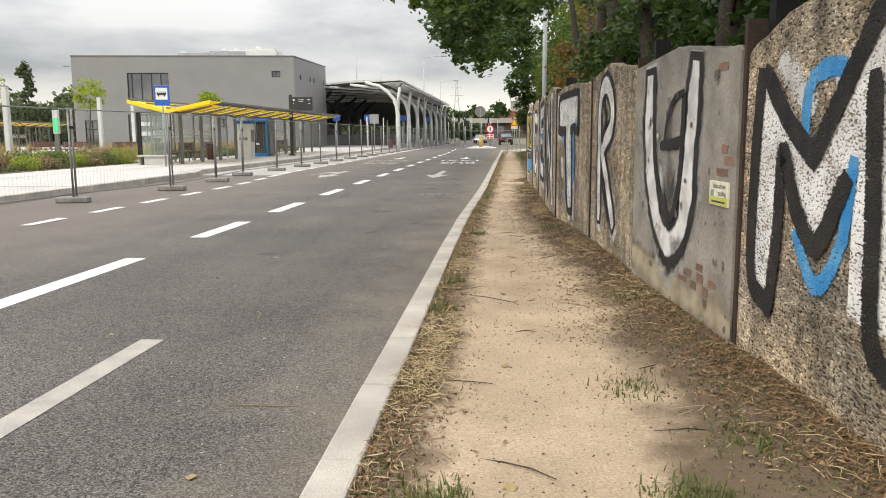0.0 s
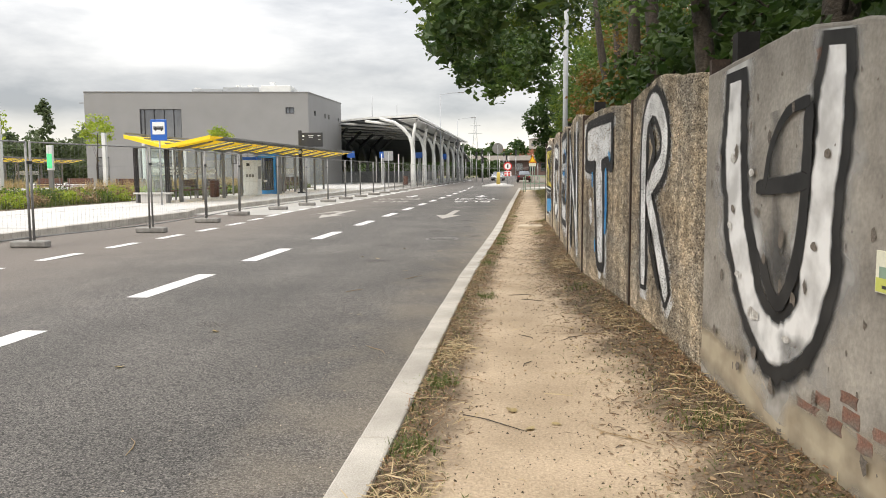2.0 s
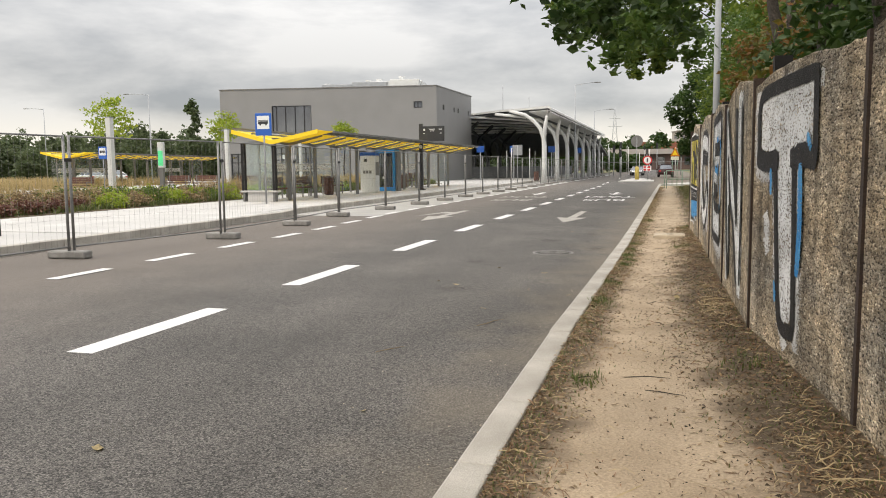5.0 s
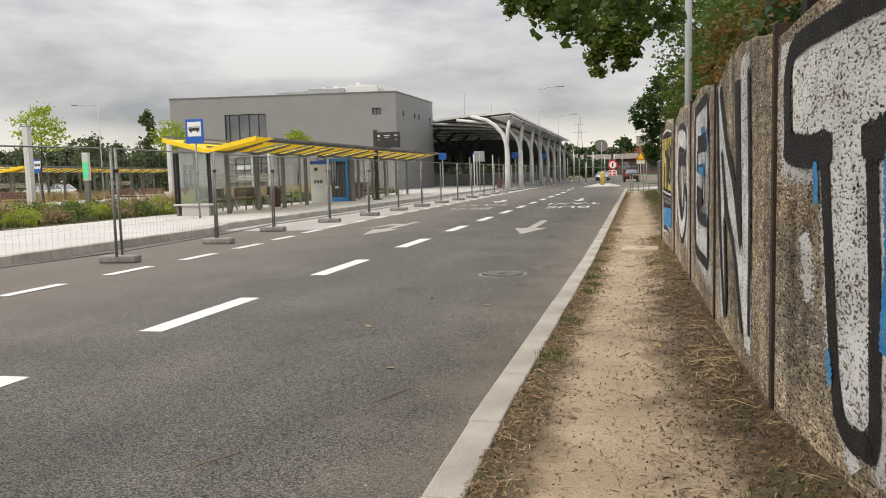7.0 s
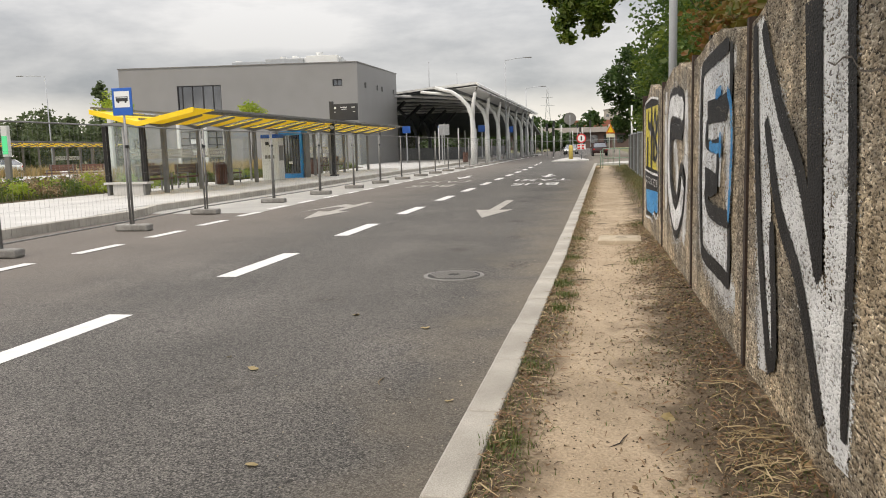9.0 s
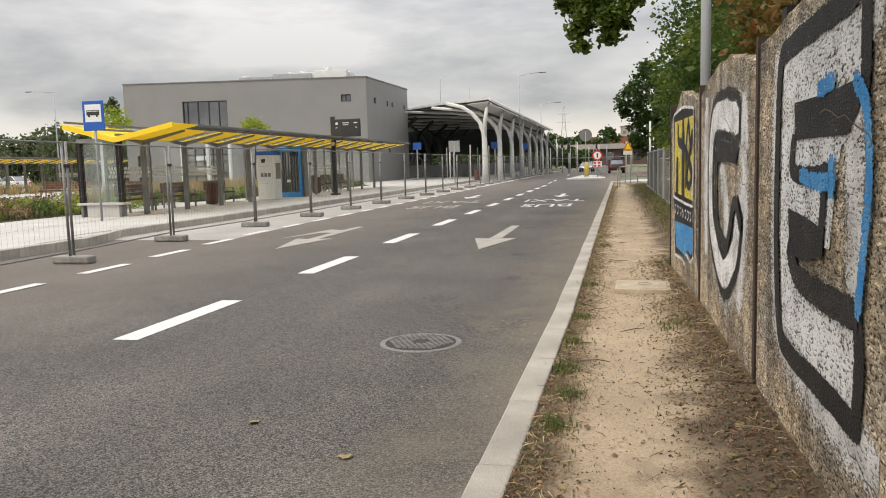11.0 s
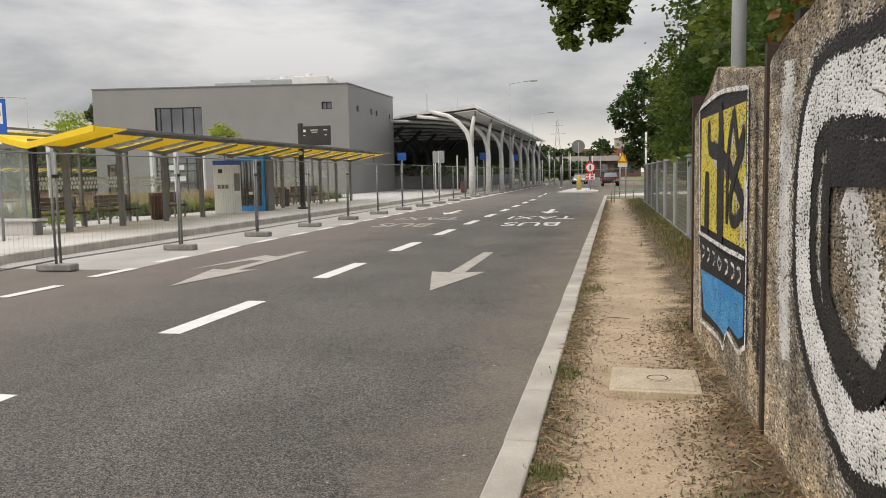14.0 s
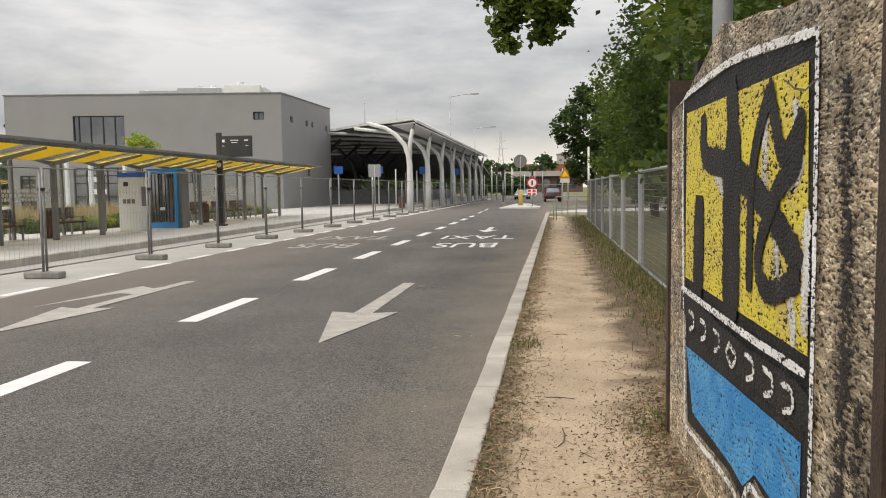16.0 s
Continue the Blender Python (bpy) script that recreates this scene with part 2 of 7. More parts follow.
def glass_mat(name, tint=(0.85, 0.92, 0.9), clear=0.8, rough=0.03):
    m = bpy.data.materials.new(name)
    m.use_nodes = True
    nt = m.node_tree
    N, L = nt.nodes, nt.links
    p = N["Principled BSDF"]
    p.inputs["Base Color"].default_value = (*tint, 1)
    p.inputs["Roughness"].default_value = rough
    tr = N.new("ShaderNodeBsdfTransparent")
    tr.inputs["Color"].default_value = (*tint, 1)
    gl = N.new("ShaderNodeBsdfGlossy")
    gl.inputs["Roughness"].default_value = rough
    fr = N.new("ShaderNodeFresnel")
    fr.inputs["IOR"].default_value = 1.5
    a = N.new("ShaderNodeMixShader")
    L.new(fr.outputs["Fac"], a.inputs["Fac"])
    L.new(tr.outputs["BSDF"], a.inputs[1])
    L.new(gl.outputs["BSDF"], a.inputs[2])
    ms = N.new("ShaderNodeMixShader")
    ms.inputs["Fac"].default_value = clear
    L.new(p.outputs["BSDF"], ms.inputs[1])
    L.new(a.outputs["Shader"], ms.inputs[2])
    L.new(ms.outputs["Shader"], N["Material Output"].inputs["Surface"])
    return m


def asphalt_mat():
    m = mat("asphalt", (0.071, 0.066, 0.0595), (0.105, 0.0965, 0.087), scale=0.5, rough=0.88, bump=1.0, bscale=105, fine=0.85, bdist=0.007, detail=9)
    N, L = m.node_tree.nodes, m.node_tree.links
    p = N["Principled BSDF"]
    src = p.inputs["Base Color"].links[0].from_socket
    co = N.new("ShaderNodeTexCoord")
    mp = N.new("ShaderNodeMapping")
    mp.inputs["Scale"].default_value = (1.6, 0.09, 1.0)
    L.new(co.outputs["Object"], mp.inputs["Vector"])
    nz = N.new("ShaderNodeTexNoise")
    nz.inputs["Scale"].default_value, nz.inputs["Detail"].default_value = 1.0, 6.0
    L.new(mp.outputs["Vector"], nz.inputs["Vector"])
    mr = N.new("ShaderNodeMapRange")
    mr.inputs["From Min"].default_value, mr.inputs["From Max"].default_value = 0.3, 0.7
    mr.inputs["To Min"].default_value, mr.inputs["To Max"].default_value = 0.9, 1.12
    L.new(nz.outputs["Fac"], mr.inputs["Value"])
    sc = N.new("ShaderNodeVectorMath")
    sc.operation = "SCALE"
    L.new(src, sc.inputs[0])
    L.new(mr.outputs["Result"], sc.inputs["Scale"])
    # single stones in the wearing course
    cell = N.new("ShaderNodeTexVoronoi")
    cell.inputs["Scale"].default_value = 95.0
    L.new(co.outputs["Object"], cell.inputs["Vector"])
    one = N.new("ShaderNodeSeparateColor")
    L.new(cell.outputs["Color"], one.inputs["Color"])
    cr = N.new("ShaderNodeMapRange")
    cr.inputs["To Min"].default_value, cr.inputs["To Max"].default_value = 0.22, 1.9
    L.new(one.outputs["Red"], cr.inputs["Value"])
    sc2 = N.new("ShaderNodeVectorMath")
    sc2.operation = "SCALE"
    L.new(sc.outputs["Vector"], sc2.inputs[0])
    L.new(cr.outputs["Result"], sc2.inputs["Scale"])
    sc = sc2
    # sandy dust blown against the kerb
    sep = N.new("ShaderNodeSeparateXYZ")
    L.new(co.outputs["Object"], sep.inputs["Vector"])
    blow = N.new("ShaderNodeTexNoise")
    blow.inputs["Scale"].default_value, blow.inputs["Detail"].default_value = 1.4, 8.0
    L.new(co.outputs["Object"], blow.inputs["Vector"])
    add = N.new("ShaderNodeMath")
    add.operation = "MULTIPLY_ADD"
    add.inputs[1].default_value = 2.2
    L.new(blow.outputs["Fac"], add.inputs[0])
    L.new(sep.outputs["X"], add.inputs[2])
    dust = N.new("ShaderNodeMapRange")
    dust.inputs["From Min"].default_value, dust.inputs["From Max"].default_value = -0.15, 0.95
    dust.inputs["To Max"].default_value = 0.55
    L.new(add.outputs["Value"], dust.inputs["Value"])
    # brownish building dust on the closed lane beside the platform
    lane = N.new("ShaderNodeMapRange")
    lane.inputs["From Min"].default_value, lane.inputs["From Max"].default_value = -4.2, -7.8
    lane.inputs["To Max"].default_value = 0.6
    blown = N.new("ShaderNodeMath")
    blown.operation = "MULTIPLY_ADD"
    blown.inputs[1].default_value = 3.0
    L.new(blow.outputs["Fac"], blown.inputs[0])
    L.new(sep.outputs["X"], blown.inputs[2])
    less = N.new("ShaderNodeMath")
    less.operation = "SUBTRACT"
    less.inputs[1].default_value = 1.5
    L.new(blown.outputs["Value"], less.inputs[0])
    L.new(less.outputs["Value"], lane.inputs["Value"])
    brown = N.new("ShaderNodeMixRGB")
    brown.inputs["Color2"].default_value = (0.185, 0.157, 0.132, 1)
    L.new(lane.outputs["Result"], brown.inputs["Fac"])
    L.new(sc.outputs["Vector"], brown.inputs["Color1"])
    mix = N.new("ShaderNodeMixRGB")
    mix.inputs["Color2"].default_value = (0.21, 0.175, 0.13, 1)
    L.new(dust.outputs["Result"], mix.inputs["Fac"])
    L.new(brown.outputs["Color"], mix.inputs["Color1"])
    L.new(mix.outputs["Color"], p.inputs["Base Color"])
    return m


ASPHALT = asphalt_mat()
BAY = mat("bay_concrete", (0.40, 0.385, 0.355), (0.33, 0.32, 0.30), scale=0.8, rough=0.85, bump=0.15, bscale=120, fine=0.1)
SLAB = mat("paving_concrete", (0.53, 0.515, 0.49), (0.45, 0.44, 0.42), scale=0.9, rough=0.85, bump=0.15, bscale=90, fine=0.12, spread=0.07)
KERB = mat("kerb_concrete", (0.47, 0.44, 0.39), (0.34, 0.315, 0.275), scale=2.5, rough=0.9, bump=0.4, bscale=150, fine=0.2, spread=0.1)
SOIL = mat("verge_soil", (0.17, 0.125, 0.08), (0.10, 0.085, 0.05), scale=2.5, rough=0.95, bump=0.8, bscale=60, fine=0.4, bdist=0.02)
TURF = mat("turf", (0.10, 0.115, 0.04), (0.17, 0.15, 0.07), scale=0.6, rough=0.95, bump=0.8, bscale=30, fine=0.4)
MARK = mat("road_paint", (0.72, 0.71, 0.69), (0.60, 0.59, 0.57), scale=6, rough=0.7, bump=0.3, bscale=170, fine=0.12)
MARK_OLD = mat("worn_road_paint", (0.42, 0.39, 0.345), (0.30, 0.285, 0.26), scale=5, rough=0.8, bump=0.3, bscale=170, fine=0.22)
PEBBLE = pebble_mat("washed_concrete")
P_WHITE = spray_mat("white_spray_on_stones", (0.84, 0.84, 0.83), 0.415, 0.3, second=(0.64, 0.635, 0.62))
P_HALO = spray_mat("thin_white_overspray", (0.72, 0.71, 0.69), 0.385, 0.75)
P_BLACK = spray_mat("black_spray_on_stones", (0.014, 0.013, 0.013), 0.31, 0.26, second=(0.028, 0.026, 0.025))
P_SOOT = spray_mat("thin_black_overspray", (0.03, 0.028, 0.028), 0.46, 0.9)
P_BLUE = spray_mat("blue_spray_on_stones", (0.03, 0.23, 0.53), 0.355, 0.4, second=(0.10, 0.36, 0.64))
P_YELLOW = spray_mat("yellow_spray_on_stones", (0.70, 0.58, 0.07), 0.40, 0.5, second=(0.58, 0.46, 0.12))
PLAIN = mat("smooth_concrete", (0.34, 0.315, 0.275), (0.17, 0.155, 0.135), scale=2.6, rough=0.85, bump=0.35, bscale=45, fine=0.14, detail=9)
S_WHITE = spray_mat("white_spray", (0.72, 0.72, 0.71), 0.30, 0.45, 2.6, second=(0.46, 0.455, 0.445), blur=0.2)
S_HALO = spray_mat("thin_white_mist", (0.50, 0.495, 0.48), 0.33, 0.7, 2.6, blur=0.4)
S_TAN = spray_mat("tan_lime_stain", (0.42, 0.36, 0.26), 0.30, 0.8, 2.6, second=(0.34, 0.28, 0.20), blur=0.4)
S_GREY = spray_mat("grey_mist", (0.10, 0.098, 0.095), 0.42, 0.9, 2.6, blur=0.4)
S_BLACK = spray_mat("black_spray", (0.014, 0.014, 0.014), 0.25, 0.4, 2.6, second=(0.03, 0.029, 0.028), blur=0.2)
BRICK = mat("red_brick", (0.23, 0.105, 0.07), (0.17, 0.14, 0.115), scale=14, rough=0.9, bump=0.5, bscale=90, fine=0.25, spread=0.25)
RUST = mat("rusty_post_steel", (0.028, 0.019, 0.015), (0.06, 0.036, 0.025), scale=7, rough=0.8, bump=0.4, bscale=80, fine=0.3)
ZINC = mat("galvanised_steel", (0.36, 0.37, 0.375), (0.27, 0.275, 0.28), scale=8, rough=0.5, metal=0.6, bscale=60, fine=0.1)
POLE = mat("painted_pole", (0.42, 0.44, 0.46), (0.36, 0.375, 0.39), scale=3, rough=0.5, bscale=40, fine=0.06)
GREYMET = mat("grey_powder_coat", (0.19, 0.185, 0.175), (0.15, 0.147, 0.14), scale=4, rough=0.5, bscale=40, fine=0.06)
BLACK = mat("black_powder_coat", (0.022, 0.022, 0.024), (0.03, 0.03, 0.031), scale=4, rough=0.45, bscale=40, fine=0.1)
FOOT = mat("fence_block_concrete", (0.30, 0.29, 0.27), (0.2, 0.19, 0.175), scale=6, rough=0.9, bump=0.4, bscale=90, fine=0.2, spread=0.12)
YELLOW = mat("yellow_enamel", (0.92, 0.63, 0.025), (0.86, 0.58, 0.025), scale=2, rough=0.4, bscale=30, fine=0.04)
CLAD = mat("grey_facade_render", (0.245, 0.243, 0.24), (0.225, 0.223, 0.22), scale=0.5, rough=0.8, bump=0.1, bscale=25, fine=0.04)
WHITEM = mat("white_steel", (0.66, 0.665, 0.65), (0.56, 0.565, 0.55), scale=1, rough=0.45, bscale=20, fine=0.05)
WHITEP = mat("white_panel", (0.72, 0.73, 0.72), (0.66, 0.67, 0.66), scale=2, rough=0.5, bscale=30, fine=0.04)
# Dark grey that carries the gloom under the canopy roof.
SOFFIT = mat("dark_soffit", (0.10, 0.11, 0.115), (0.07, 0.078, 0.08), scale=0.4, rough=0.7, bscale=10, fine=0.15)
BLUE = mat("blue_enamel", (0.012, 0.10, 0.42), (0.012, 0.09, 0.38), scale=2, rough=0.4, bscale=30, fine=0.04)
SKYBLUE = mat("cabinet_blue", (0.03, 0.27, 0.62), (0.03, 0.24, 0.55), scale=2, rough=0.4, bscale=30, fine=0.04)
DEADBLACK = mat("dull_black_steel", (0.012, 0.011, 0.011), (0.02, 0.018, 0.017), scale=6, rough=0.95, bscale=40, fine=0.2)
RED = mat("red_enamel", (0.6, 0.03, 0.03), (0.5, 0.03, 0.03), scale=2, rough=0.4, bscale=30, fine=0.04)
WOOD = mat("bench_wood", (0.12, 0.05, 0.032), (0.08, 0.034, 0.023), scale=6, rough=0.6, bump=0.3, bscale=60, fine=0.25, spread=0.15)
GLASS = glass_mat("clear_glass", (0.90, 0.95, 0.94), 0.95)
FENCESTEEL = mat("dull_fence_tube", (0.25, 0.247, 0.24), (0.18, 0.178, 0.172), scale=9, rough=0.5, metal=0.3, bscale=60, fine=0.2)
ORANGE = mat("orange_film", (0.62, 0.20, 0.015), (0.55, 0.17, 0.015), scale=4, rough=0.5, bscale=60, fine=0.05)
DARKGLASS = mat("dark_window_glass", (0.24, 0.25, 0.265), (0.15, 0.155, 0.165), scale=0.4, rough=0.04, metal=0.75, bscale=3, fine=0.05)
BARK = mat("bark", (0.055, 0.044, 0.033), (0.032, 0.026, 0.02), scale=7, rough=0.95, bump=0.9, bscale=40, fine=0.4, bdist=0.02)
LEAF = leaf_mat("green_leaves", (0.045, 0.098, 0.017), (0.12, 0.185, 0.034), 0.4)
LEAF_LIGHT = leaf_mat("light_green_leaves", (0.05, 0.10, 0.016), (0.14, 0.185, 0.032), 0.42)
LEAF_MAPLE = leaf_mat("maple_leaves", (0.05, 0.10, 0.014), (0.17, 0.215, 0.03), 0.5)
# Distance haze is put into the colour: paler and greyer than near leaves.
LEAF_FAR = leaf_mat("hazy_distant_leaves", (0.08, 0.115, 0.05), (0.145, 0.175, 0.08), 0.4)
LEAF_DARK = leaf_mat("dark_green_leaves", (0.027, 0.062, 0.013), (0.066, 0.108, 0.022), 0.4)
LEAF_BROWN = leaf_mat("browned_chestnut_leaves", (0.22, 0.092, 0.024), (0.10, 0.13, 0.023), 0.45)
LEAF_YOUNG = leaf_mat("yellow_green_leaves", (0.22, 0.33, 0.03), (0.36, 0.40, 0.04))
STRAW_DARK = leaf_mat("rotted_brown_straw", (0.07, 0.044, 0.025), (0.22, 0.14, 0.075), 0.1)
STRAW_RED = leaf_mat("russet_straw", (0.27, 0.145, 0.065), (0.16, 0.085, 0.04), 0.1)
STRAW_PALE = leaf_mat("bleached_straw", (0.50, 0.39, 0.22), (0.34, 0.25, 0.13), 0.1)
STRAW = leaf_mat("dry_grass", (0.40, 0.29, 0.15), (0.13, 0.08, 0.04), 0.15)
GRASS = leaf_mat("green_grass", (0.075, 0.12, 0.025), (0.16, 0.165, 0.05), 0.3)
FEATHER = leaf_mat("feather_grass", (0.50, 0.36, 0.18), (0.30, 0.25, 0.10), 0.4)
SEDUM = leaf_mat("red_sedum", (0.12, 0.035, 0.03), (0.16, 0.09, 0.05), 0.2)
ROOFYELLOW = leaf_mat("yellow_roof_glass", (1.0, 0.80, 0.03), (0.98, 0.77, 0.03), 0.3)
GREENPAINT = mat("pale_green_railing_paint", (0.24, 0.34, 0.26), (0.2, 0.29, 0.22), scale=4, rough=0.5, bscale=40, fine=0.08)
SILVER = mat("silver_car_paint", (0.42, 0.44, 0.45), (0.40, 0.42, 0.43), scale=2, rough=0.25, metal=0.7, bscale=20, fine=0.03)
REDCAR = mat("red_car_paint", (0.04, 0.008, 0.008), (0.032, 0.008, 0.008), scale=2, rough=0.5, bscale=20, fine=0.03)
RUBBER = mat("rubber", (0.02, 0.02, 0.02), (0.03, 0.03, 0.03), scale=5, rough=0.9, bscale=60, fine=0.2)
LAMPGLASS = mat("headlamp_glass", (0.8, 0.82, 0.85), (0.75, 0.77, 0.8), scale=5, rough=0.1, bscale=60, fine=0.05)
ROOFTILE = mat("red_roof", (0.30, 0.11, 0.07), (0.24, 0.09, 0.06), scale=0.5, rough=0.9, bscale=5, fine=0.1)
FARWALL = mat("far_facade", (0.42, 0.38, 0.35), (0.34, 0.31, 0.29), scale=0.3, rough=0.9, bscale=5, fine=0.1)
BROWNSTEEL = mat("brown_structure", (0.13, 0.085, 0.075), (0.10, 0.07, 0.06), scale=0.3, rough=0.9, bscale=5, fine=0.2)


# ---- shaping helpers ----
def bx(bm, x0, x1, y0, y1, z0, z1, bevel=0.0):
    vs = [bm.verts.new((x, y, z)) for x in (x0, x1) for y in (y0, y1) for z in (z0, z1)]
    fs = [bm.faces.new([vs[i] for i in q]) for q in ((0, 1, 3, 2), (4, 6, 7, 5), (0, 4, 5, 1), (2, 3, 7, 6), (0, 2, 6, 4), (1, 5, 7, 3))]
    if bevel:
        es = list({e for f in fs for e in f.edges})
        bmesh.ops.bevel(bm, geom=es, offset=bevel, segments=2, profile=0.5, affect="EDGES")
    return bm


def tube(bm, pts, r, n=8, cap=True):
    """A round bar through pts; r: one radius, or one for each point."""
    pts = [Vector(p) for p in pts]
    rs = r if isinstance(r, (list, tuple)) else [r] * len(pts)
    rings = []
    for i, p in enumerate(pts):
        d = (pts[min(i + 1, len(pts) - 1)] - pts[max(i - 1, 0)]).normalized()
        up = Vector((0, 0, 1)) if abs(d.z) < 0.95 else Vector((1, 0, 0))
        a = d.cross(up).normalized()
        b = d.cross(a)
        rings.append([bm.verts.new(p + (a * math.cos(k * 2 * math.pi / n) + b * math.sin(k * 2 * math.pi / n)) * rs[i]) for k in range(n)])
    for u, v in zip(rings, rings[1:]):
        for k in range(n):
            bm.faces.new((u[k], u[(k + 1) % n], v[(k + 1) % n], v[k])).smooth = n > 4
    if cap:
        bm.faces.new(rings[0])
        bm.faces.new(rings[-1][::-1])
    return bm


def prism(bm, outline, axis, a, b):
    """An outline in the plane across axis ('x', 'y' or 'z'), drawn out from a to b."""
    def at(p, w):
        return {"x": (w, p[0], p[1]), "y": (p[0], w, p[1]), "z": (p[0], p[1], w)}[axis]
    lo = [bm.verts.new(at(p, a)) for p in outline]
    hi = [bm.verts.new(at(p, b)) for p in outline]
    bm.faces.new(lo)
    bm.faces.new(hi[::-1])
    for k in range(len(lo)):
        j = (k + 1) % len(lo)
        bm.faces.new((lo[j], lo[k], hi[k], hi[j]))
    bmesh.ops.recalc_face_normals(bm, faces=bm.faces)
    return bm


def mesh_of(name, bm, material):
    me = bpy.data.meshes.new(name)
    bmesh.ops.recalc_face_normals(bm, faces=bm.faces)
    bm.to_mesh(me)
    bm.free()
    me.materials.append(material)
    return me


def part(name, bm, material, parent=None, label=""):
    ob = new(name, mesh_of(name, bm, material))
    ob.parent = parent
    if label:
        tagged(ob, label)
    return ob


def thing(name, m, label, category, group="", kind=""):
    ob = new(name)
    ob.matrix_world = m
    return tagged(ob, label, category, group, kind)


def solid(name, bm, material, label, category, group="", kind="", m=None):
    ob = part(name, bm, material)
    if m is not None:
        ob.matrix_world = m
    return tagged(ob, label, category, group, kind)


def raw(name, verts, faces, material, parent=None, label="", category="", group="", kind=""):
    me = bpy.data.meshes.new(name)
    me.from_pydata(verts.tolist() if hasattr(verts, "tolist") else verts, [], faces.tolist() if hasattr(faces, "tolist") else faces)
    me.materials.append(material)
    ob = new(name, me)
    ob.parent = parent
    return tagged(ob, label, category, group, kind)


def words(name, body, size, material, m, parent=None, bold=0.0, stretch=1.0):
    cu = bpy.data.curves.new(name, "FONT")
    cu.body, cu.size, cu.align_x, cu.align_y, cu.offset = body, size, "CENTER", "CENTER", bold
    tmp = bpy.data.objects.new(name, cu)
    me = bpy.data.meshes.new_from_object(tmp)
    bpy.data.objects.remove(tmp)
    me.materials.clear()
    me.materials.append(material)
    me.transform(Matrix.Diagonal((1, stretch, 1, 1)))
    ob = new(name, me)
    ob.parent = parent
    if parent is None:
        ob.matrix_world = m
    else:
        ob.matrix_local = m
    return ob


def blades(name, xyz, length, width, material, lean=0.6, press=1.0, parent=None, label="", category="", group="", seed=1, kind="stuff"):
    """Grass: a bent, pointed blade at every place in xyz."""
    rng = np.random.default_rng(seed)
    n = len(xyz)
    ang = rng.uniform(0, 2 * np.pi, n)
    dirn = np.stack([np.cos(ang), np.sin(ang), np.zeros(n)], 1)
    side = np.stack([-np.sin(ang), np.cos(ang), np.zeros(n)], 1)
    ln = np.asarray(length) * rng.uniform(0.55, 1.25, n) if np.ndim(length) else length * rng.uniform(0.5, 1.3, n)
    ln = ln[:, None]
    tilt = rng.uniform(0.05, lean, n)[:, None] * 1.4
    w = (width * rng.uniform(0.6, 1.3, n))[:, None]
    up = np.array([[0, 0, press]])
    mid = xyz + dirn * ln * 0.45 * np.sin(tilt * 0.6) + up * ln * 0.5 * np.cos(tilt * 0.6)
    tip = mid + dirn * ln * 0.55 * np.sin(tilt * 1.25) + up * ln * 0.5 * np.cos(tilt * 1.25)
    v = np.concatenate([xyz - side * w, xyz + side * w, mid + side * w * 0.7, mid - side * w * 0.7, tip], 0)
    i = np.arange(n)
    quads = np.stack([i, i + n, i + 2 * n, i + 3 * n], 1).tolist()
    tris = np.stack([i + 3 * n, i + 2 * n, i + 4 * n], 1).tolist()
    return raw(name, v, quads + tris, material, parent, label, category, group, kind)


def straw(name, xyz, length, width, material, label, seed, lift=0.02):
    """Flattened litter: bent strips that lie across each other on the ground."""
    rng = np.random.default_rng(seed)
    n = len(xyz)
    ang = rng.uniform(0, 2 * np.pi, n)
    d = np.stack([np.cos(ang), np.sin(ang), np.zeros(n)], 1)
    s = np.stack([-np.sin(ang), np.cos(ang), np.zeros(n)], 1)
    ln = (length * rng.uniform(0.3, 1.0, n) ** 1.5 * 1.6)[:, None]
    w = (width * rng.uniform(0.5, 1.3, n))[:, None]
    up = np.array([[0, 0, 1.0]])
    z = rng.uniform(0.002, lift, (n, 1))
    a = xyz - d * ln * 0.5 + up * z * rng.uniform(0.2, 1.2, (n, 1))
    c = xyz + d * ln * 0.5 + up * z * rng.uniform(0.2, 1.2, (n, 1))
    mid = xyz + s * ln * rng.uniform(-0.14, 0.14, (n, 1)) + up * z
    roll = s + up * rng.uniform(-0.8, 0.8, (n, 1))
    v = np.concatenate([a - roll * w * 0.6, a + roll * w * 0.6, mid + roll * w, mid - roll * w, c + roll * w * 0.4, c - roll * w * 0.4], 0)
    i = np.arange(n)
    f = np.concatenate([np.stack([i, i + n, i + 2 * n, i + 3 * n], 1), np.stack([i + 3 * n, i + 2 * n, i + 4 * n, i + 5 * n], 1)], 0)
    return raw(name, v, f, material, None, label, "litter", "", "stuff")


